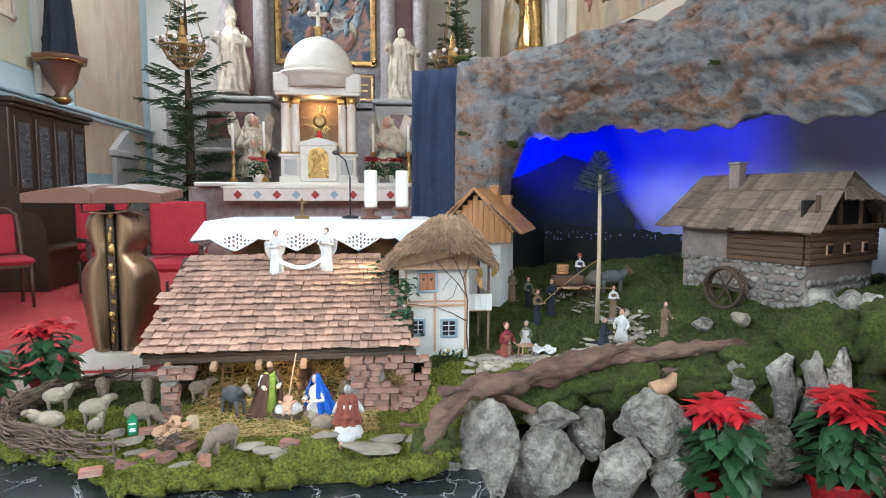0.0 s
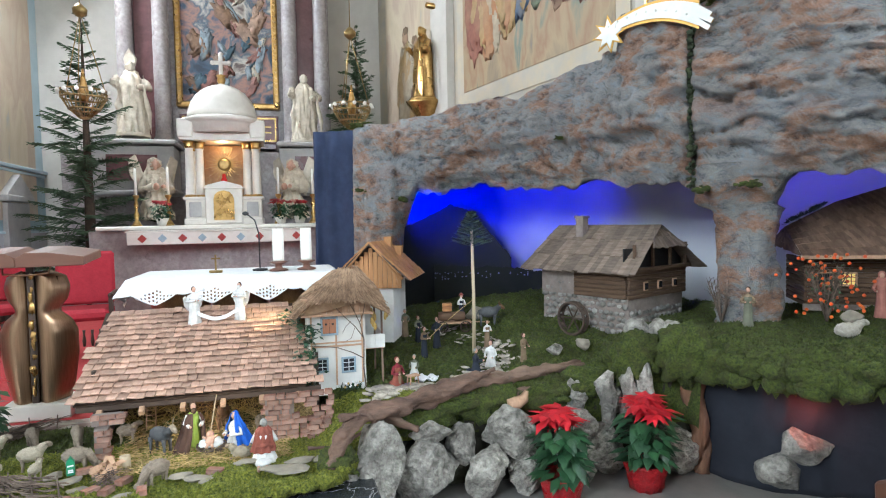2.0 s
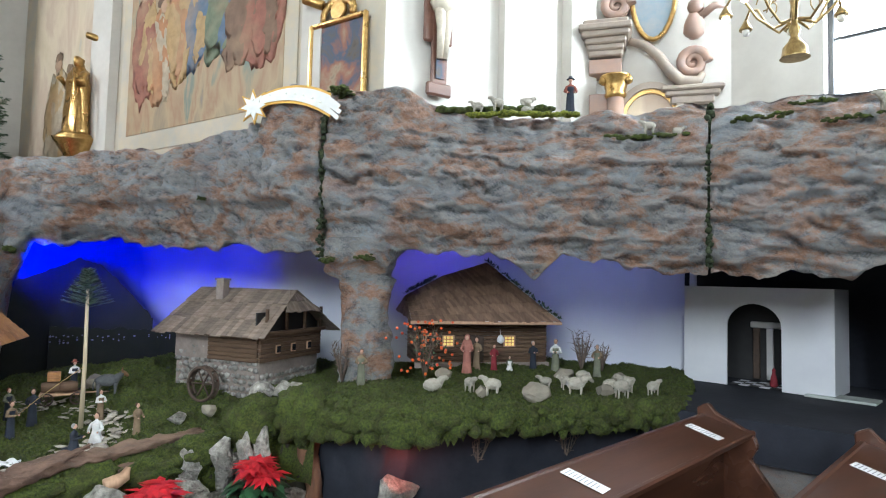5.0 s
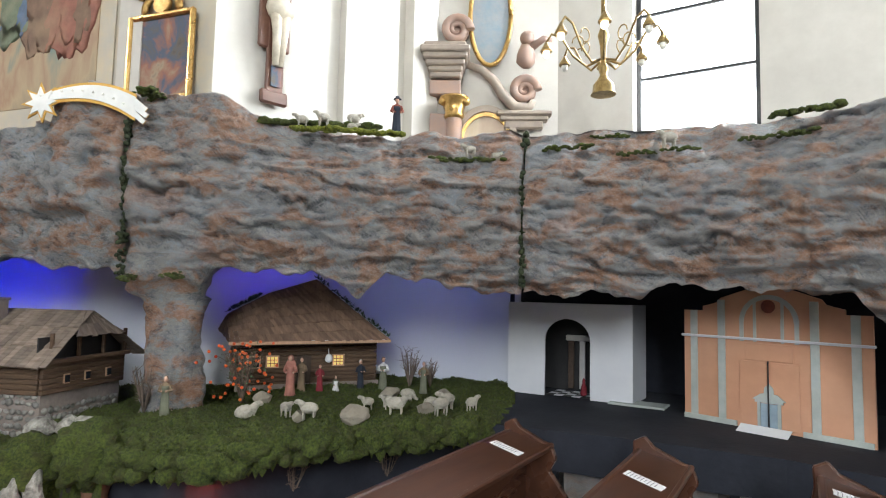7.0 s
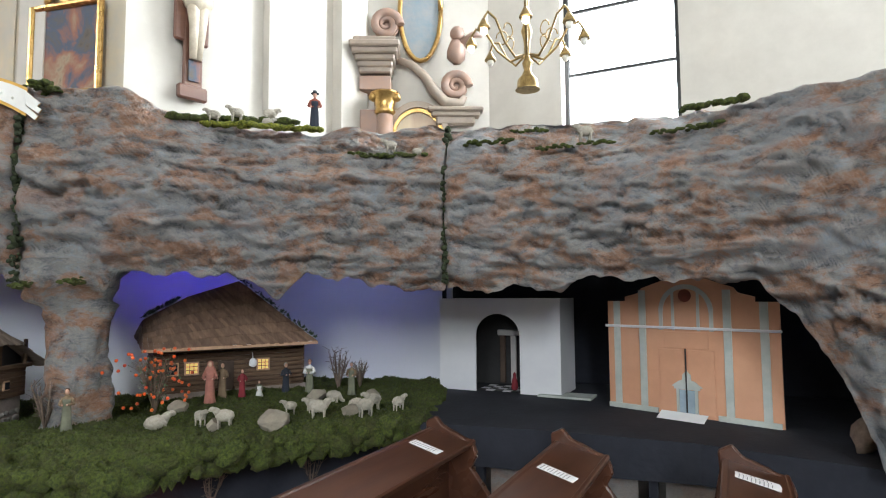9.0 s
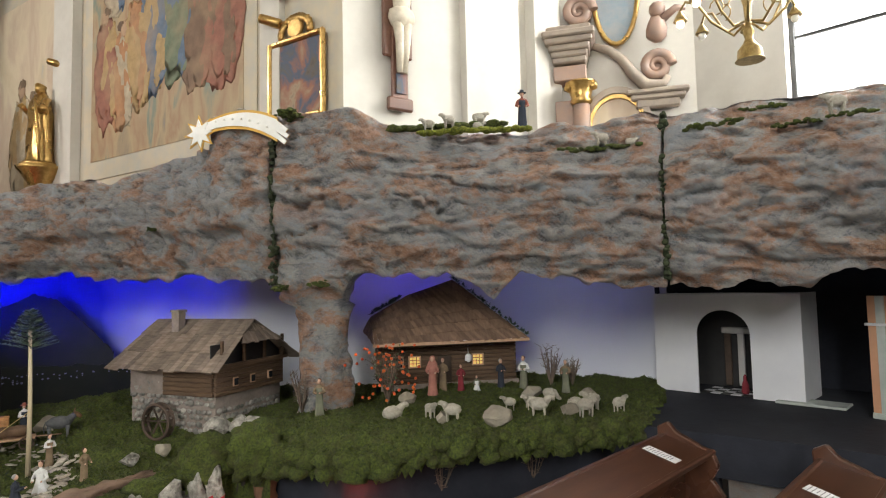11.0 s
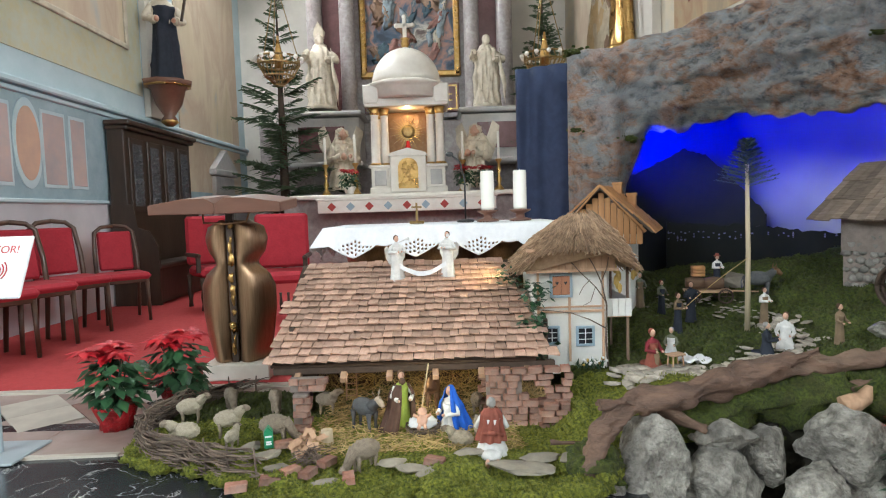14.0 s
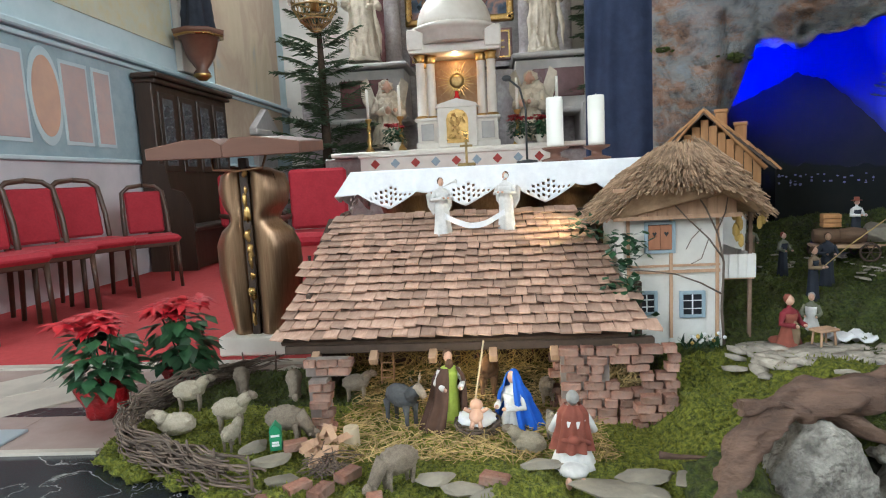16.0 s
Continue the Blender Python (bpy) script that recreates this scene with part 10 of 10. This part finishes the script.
for s in (-1, 1):
    box(bm, (0.022, 0.012, 0.22), (0.5 * CW + s * 0.072, -0.016, 0.11))
box(bm, (0.2, 0.016, 0.02), (0.5 * CW, -0.017, 0.225))
prism(bm, [(-0.12, 0.235), (0.12, 0.235), (0.06, 0.28), (0.035, 0.285), (0.03, 0.33), (0, 0.36), (-0.03, 0.33), (-0.035, 0.285), (-0.06, 0.28)], 0.012, m=pose(0.5 * CW, -0.024, 0))
part("portal", bm, M_GREYTRIM, fd, "grey portal with a pediment")
bm = B()
box(bm, (0.118, 0.008, 0.21), (0.5 * CW, -0.0145, 0.105))
part("portal_door", bm, M_BLUEFRAME, fd, "dark blue-grey door")
bm = B()
box(bm, (0.008, 0.01, 0.50), (0.5 * CW, -0.026, 0.28))
part("joint", bm, M_DARK, fd)
bm = B()
box(bm, (0.36, 0.16, 0.004), (0.5 * CW, -0.09, -0.0), (25, 0, 0))
solid("white_card", bm, M_PAPER, "white paper card before the church front", "paper", m=pose(6.3, 0.16, 0.59, 0, 0, -108.2) @ pose(0, -0.06, -0.005))
bm = B()
ball(bm, 0.09, (0, 0, 0.09), (1, 0.8, 1), rough=0.4, seed=4)
solid("yellow_cloth", bm, cloth("yellow_cloth_stuff", (0.6, 0.42, 0.05)), "crumpled yellow cloth lying by the rock foot", "cloth", m=pose(5.3, -1.62, 0.575))
bm = B()
ball(bm, 0.08, (0, 0, 0.1), (0.8, 0.8, 1.3), rough=0.5, seed=6)
solid("dried_plant", bm, M_TWIG, "dark dried plant by the rock foot", "plant", m=pose(5.42, -1.5, 0.575))
for k, (x, y, z) in enumerate(((5.2, -1.82, 0.63), (5.32, -1.8, 0.62))):
    bm = B()
    stone(bm, (0.14, 0.1, 0.12), (0, 0, 0), 0, 120 + k)
    solid("stone", bm, M_LIME, "small pale stone by the rock foot", "stone", m=pose(x, y, z))

# ---- pews ----
def pew(y, rz):
    t = thing("pew", pose(1.9, y, FLOOR, 0, 0, rz), "polished brown church pew with a sloping book rest", "pew", "nave pews")
    L = 2.56
    bm = B()
    box(bm, (L, 0.27, 0.03), (L / 2, -0.145, 0.945), (13, 0, 0), bevel=0.006)
    part("book_rest", bm, M_PEW, t)
    bm = B()
    box(bm, (L, 0.03, 0.04), (L / 2, -0.275, 0.915), (13, 0, 0), bevel=0.008)
    box(bm, (L, 0.035, 0.03), (L / 2, -0.012, 0.98), bevel=0.008)
    part("edge_moulding", bm, M_PEW, t)
    bm = B()
    box(bm, (L - 0.02, 0.03, 0.86), (L / 2, -0.12, 0.46), bevel=0.004)
    part("front_panel", bm, M_PEW, t)
    bm = B()
    box(bm, (L - 0.02, 0.36, 0.03), (L / 2, -0.62, 0.46), bevel=0.008)
    part("seat", bm, M_PEW, t)
    for x in (-0.02, L - 0.02):
        bm = B()
        prism(bm, [(0.05, 0), (0.05, 0.78), (0.02, 0.93), (0.025, 1.03), (-0.04, 1.065), (-0.09, 1.01), (-0.2, 0.965), (-0.3, 0.91), (-0.32, 0.85), (-0.28, 0.78), (-0.42, 0.6), (-0.7, 0.55), (-0.72, 0)], 0.045, m=pose(x, 0, 0, 0, 0, 90))
        bmesh.ops.bevel(bm, geom=list(bm.edges), offset=0.008, segments=1, affect="EDGES")
        part("end_panel", bm, M_PEW, t, "carved pew end")
    return t


PEWS = [(0.91, 0.0), (0.11, 0.0), (-0.75, 0.0)]
for y, a in PEWS:
    pew(y, a)
for (y, a), spots in zip(PEWS, (((2.18, -4), (0.95, 6), (0.2, 3)), ((2.02, -8), (0.8, 4)), ((2.3, 4), (2.26, -3)))):
    for k, (x, r) in enumerate(spots):
        t = thing("leaflet", pose(1.9 + x, y - 0.145, FLOOR + 0.963 + 0.003 * k, 13, 0, r), "white printed leaflet lying on the pew", "leaflet", "leaflets on the pews")
        bm = B()
        box(bm, (0.075, 0.19, 0.0015), (0, 0, 0))
        part("sheet", bm, M_PAPER, t)
        bm = B()
        for q in range(9):
            box(bm, (0.062 - 0.018 * (q % 3 == 2), 0.004, 0.0006), (-0.003, 0.078 - 0.017 * q, 0.0012))
        part("print_bars", bm, mat("grey_print", (0.3, 0.3, 0.32), (0.3, 0.3, 0.32), 5, 0.8, bump=0) if "grey_print" not in bpy.data.materials else bpy.data.materials["grey_print"], t)

# ---- upper right: painting, crucifix, side altar, chandelier ----
def framed(name, m, w, h, label, fw=0.09):
    t = thing(name, m, label, "painting")
    bm = B()
    for s in (-1, 1):
        box(bm, (fw, 0.07, h + 2 * fw), (s * (w + fw) / 2, -0.035, 0), bevel=0.02)
        box(bm, (w, 0.07, fw), (0, -0.035, s * (h + fw) / 2), bevel=0.02)
    part("frame", bm, M_GOLD, t, "gilt frame")
    bm = B()
    box(bm, (w, 0.02, h), (0, -0.012, 0))
    part("canvas", bm, M_CANVAS, t)
    bm = B()
    for k in range(22):
        a = math.pi * k / 21
        ball(bm, 0.06, (0.3 * w * math.cos(a), -0.04, h / 2 + fw + 0.05 + 0.18 * math.sin(a)), (1, 0.5, 1), sub=1, rough=0.4, seed=k)
    lathe(bm, [(0.13, 0), (0.11, 0.04)], seg=16, m=pose(0, -0.02, h / 2 + fw + 0.1, 90, 0, 0))
    part("crest", bm, M_GOLD, t, "carved gilt crest")
    return t


framed("framed_painting", on_wall(R0, R1, 8.98, 4.13, 0.06), 0.82, 0.90, "dark oil painting in a gilt frame with a carved crest", 0.065)
for u, z in ((8.62, 4.9), (8.7, 5.25), (3.2, 5.6)):
    t = thing("spotlight", on_wall(R0, R1, u, z, 0.16) @ pose(0, 0, 0, 0, 20, 25), "small gold wall spotlight", "spotlight", "wall spotlights")
    bm = B()
    lathe(bm, [(0.055, -0.14), (0.06, -0.13), (0.06, 0.13), (0.045, 0.14)], seg=16, m=pose(0, 0, 0, 0, 90, 0))
    tube(bm, [(0, 0.02, 0), (0, 0.14, 0.0)], 0.012, 6)
    part("housing", bm, M_GOLD, t)
cr = thing("wall_crucifix", on_wall(R1, R2, 0.68, 3.72, 0.06), "carved wooden crucifix board with an ivory figure", "crucifix")
bm = B()
box(bm, (0.34, 0.07, 0.16), (0, -0.035, 0.06), bevel=0.02)
box(bm, (0.22, 0.05, 2.6), (0, -0.03, 1.4), bevel=0.015)
box(bm, (0.40, 0.05, 1.15), (-0.02, -0.025, 1.2), bevel=0.02)
box(bm, (1.3, 0.05, 0.2), (0, -0.03, 2.05), bevel=0.015)
part("cross", bm, M_LECTWOOD, cr, "brown wooden cross")
bm = B()
box(bm, (0.13, 0.02, 0.24), (0, -0.07, 0.30), bevel=0.004)
part("small_picture", bm, M_CANVAS, cr)
bm = B()
for s in (-1, 1):
    tube(bm, [(s * 0.03, -0.1, 0.42), (s * 0.045, -0.14, 0.8), (s * 0.06, -0.12, 1.1)], [0.04, 0.055, 0.08], 8)
    tube(bm, [(s * 0.12, -0.12, 1.72), (s * 0.35, -0.1, 1.9), (s * 0.6, -0.07, 2.05)], [0.055, 0.045, 0.03], 7)
ball(bm, 0.16, (0, -0.12, 1.08), (1.1, 0.8, 0.9), rough=0.25, seed=3)
lathe(bm, [(0.1, 1.1), (0.12, 1.3), (0.16, 1.6), (0.12, 1.75), (0.04, 1.8)], (0, -0.12, 0), 12, sy=0.6)
ball(bm, 0.1, (0.03, -0.16, 1.9), (0.85, 0.95, 1.1))
solid("crucifix_figure", bm, M_STATUE, "ivory carved figure hung on the wall crucifix", "statue", m=on_wall(R1, R2, 0.68, 3.72, 0.06))
sa = thing("side_altar", on_wall(R2, R3, -0.05, 3.32, 0.04), "grey and rose side altar top with gilt capital and volutes", "altar")
M_TANSTONE = mat("tan_grey_stucco", (0.34, 0.27, 0.21), (0.25, 0.20, 0.165), 5, 0.55, bump=0.06, stain=(0.2, 0.14, 0.1), stain_amount=0.3)
M_ROSE = mat("rose_stucco_marble", (0.36, 0.215, 0.15), (0.29, 0.20, 0.165), 6, 0.5, bump=0.05)
bm = B()
box(bm, (0.42, 0.3, 1.2), (0.28, -0.15, 0.2), bevel=0.01)
box(bm, (0.44, 0.32, 0.2), (0.28, -0.16, 1.18), bevel=0.01)
part("pier", bm, M_ROSE, sa, "rose marbled pier")
bm = B()
for k, (w, z) in enumerate(((0.46, 1.36), (0.50, 1.44), (0.56, 1.52), (0.64, 1.60), (0.7, 1.68), (0.6, 1.76))):
    box(bm, (w, w * 0.75, 0.09), (0.28, -w * 0.37, z), bevel=0.02)
bmesh.ops.remove_doubles(bm, verts=bm.verts, dist=0.001)
part("entablature", bm, M_TANSTONE, sa)
bm = B()
lathe(bm, [(0.12, 0.70), (0.15, 0.74), (0.13, 0.78), (0.16, 0.9), (0.2, 0.98), (0.21, 1.0)], (0.42, -0.36, 0), 14)
for s in (-1, 1):
    ball(bm, 0.06, (0.42 + s * 0.16, -0.42, 0.93), sub=2, rough=0.3)
part("capital", bm, M_GOLD, sa, "gilt capital")
bm = B()
lathe(bm, [(0.11, -0.6), (0.12, 0.0), (0.11, 0.7)], (0.42, -0.36, 0), 16)
part("column", bm, M_ROSE, sa)
bm = B()
for r, w in ((0.46, 0.08),):
    po = [(0.88 + r * math.cos(a), 0.45 + 1.15 * r * math.sin(a)) for a in [math.pi * k / 20 for k in range(21)]]
    pi_ = [(0.88 + (r - w) * math.cos(a), 0.45 + 1.15 * (r - w) * math.sin(a)) for a in [math.pi * k / 20 for k in range(21)]]
    prism(bm, po + pi_[::-1], 0.1, m=pose(0, -0.14, 0))
part("arch_moulding", bm, M_TANSTONE, sa)
bm = B()
po = [(0.88 + 0.38 * math.cos(a), 0.45 + 0.44 * math.sin(a)) for a in [math.pi * k / 20 for k in range(21)]]
pi_ = [(0.88 + 0.33 * math.cos(a), 0.45 + 0.38 * math.sin(a)) for a in [math.pi * k / 20 for k in range(21)]]
prism(bm, po + pi_[::-1], 0.06, m=pose(0, -0.1, 0))
part("gilt_arch", bm, M_GOLD, sa)
bm = B()
box(bm, (0.7, 0.03, 1.8), (0.88, -0.04, 0.0))
part("arch_picture", bm, M_FRESCO2, sa)
bm = B()
box(bm, (0.8, 0.2, 0.07), (1.42, -0.1, 0.86), bevel=0.02)
box(bm, (0.7, 0.16, 0.08), (1.42, -0.09, 0.79), bevel=0.02)
box(bm, (0.56, 0.13, 0.12), (1.42, -0.08, 0.70), bevel=0.02)
part("right_cornice", bm, M_TANSTONE, sa)
for cx, cz, r in ((0.42, 2.1, 0.2), (1.42, 1.2, 0.19)):
    bm = B()
    tube(bm, [(cx + r * (1 - k / 40) * math.cos(k * 0.36), -0.14, cz + r * (1 - k / 40) * math.sin(k * 0.36)) for k in range(34)], [0.075 - 0.0014 * k for k in range(34)], 10)
    lathe(bm, [(r * 0.95, 0), (r * 0.9, 0.06)], seg=22, m=pose(cx, -0.05, cz, 90, 0, 0))
    part("volute", bm, M_ROSE, sa, "rose stucco scroll")
bm = B()
tube(bm, [(1.55, -0.12, 1.05), (1.5, -0.13, 0.95), (1.28, -0.13, 0.95), (1.12, -0.13, 1.12), (0.98, -0.13, 1.34), (0.8, -0.13, 1.5), (0.6, -0.12, 1.58)], [0.05, 0.07, 0.09, 0.08, 0.07, 0.06, 0.05], 10)
part("curved_gable", bm, M_TANSTONE, sa, "grey curved gable moulding")
bm = B()
ball(bm, 0.11, (1.45, -0.2, 1.95), sub=2)
ball(bm, 0.15, (1.43, -0.18, 1.68), (0.9, 0.8, 1.2), sub=2, rough=0.2)
tube(bm, [(1.5, -0.2, 1.8), (1.68, -0.25, 1.92), (1.8, -0.25, 1.9)], [0.06, 0.05, 0.03], 7)
part("putto", bm, M_ROSE, sa)
bm = B()
tube(bm, [(0.92 + 0.3 * math.cos(a * 0.2618), -0.06, 2.35 + 0.75 * math.sin(a * 0.2618)) for a in range(25)], 0.035, 8)
part("oval_frame", bm, M_GOLD, sa)
bm = B()
lathe(bm, [(0.29, 0), (0.29, 0.03)], seg=30, m=pose(0.92, -0.02, 2.35, 90, 0, 0), sy=2.5)
part("oval_picture", bm, mat("blue_grey_oval_painting", (0.20, 0.27, 0.32), (0.3, 0.3, 0.3), 4, 0.6), sa)
ch = thing("chandelier", pose(6.57, 0.93, 3.55) @ Matrix.Diagonal((0.82, 0.82, 1.0, 1)), "brass chandelier with glass bulbs", "chandelier")
bm = B()
lathe(bm, [(0.15, 0.0), (0.13, 0.02), (0.12, 0.1), (0.07, 0.15), (0.04, 0.2), (0.06, 0.26), (0.03, 0.32), (0.04, 0.5), (0.07, 0.6), (0.03, 0.7), (0.03, 1.2)], seg=24)
tube(bm, [(0, 0, 1.2), (0, 0, H_TOP - 3.56)], 0.012, 6)
part("stem", bm, M_BRASS, ch)
M_BULB = glow("lit_bulb_glass", (1.0, 0.85, 0.6), 6.0)
for k in range(8):
    a = k * 0.7854 + 0.3
    c, s = math.cos(a), math.sin(a)
    bm = B()
    pr = [(0.05, 0.35), (0.2, 0.3), (0.36, 0.42), (0.5, 0.62), (0.62, 0.66), (0.68, 0.58)]
    tube(bm, [(r * c, r * s, z) for r, z in pr], 0.014, 6)
    tube(bm, [(0.3 * c + 0.07 * math.cos(q * 0.6) * c, 0.3 * s + 0.07 * math.cos(q * 0.6) * s, 0.55 + 0.07 * math.sin(q * 0.6)) for q in range(9)], 0.008, 5)
    lathe(bm, [(0.02, 0.58), (0.07, 0.5), (0.075, 0.48)], (0.68 * c, 0.68 * s, 0), 12)
    arm = part("arm", bm, M_BRASS, ch, "curled brass arm")
    bm = B()
    ball(bm, 0.045, (0.68 * c, 0.68 * s, 0.46), sub=2)
    part("bulb", bm, M_BULB if k in (2, 3, 4) else M_WAX, arm)
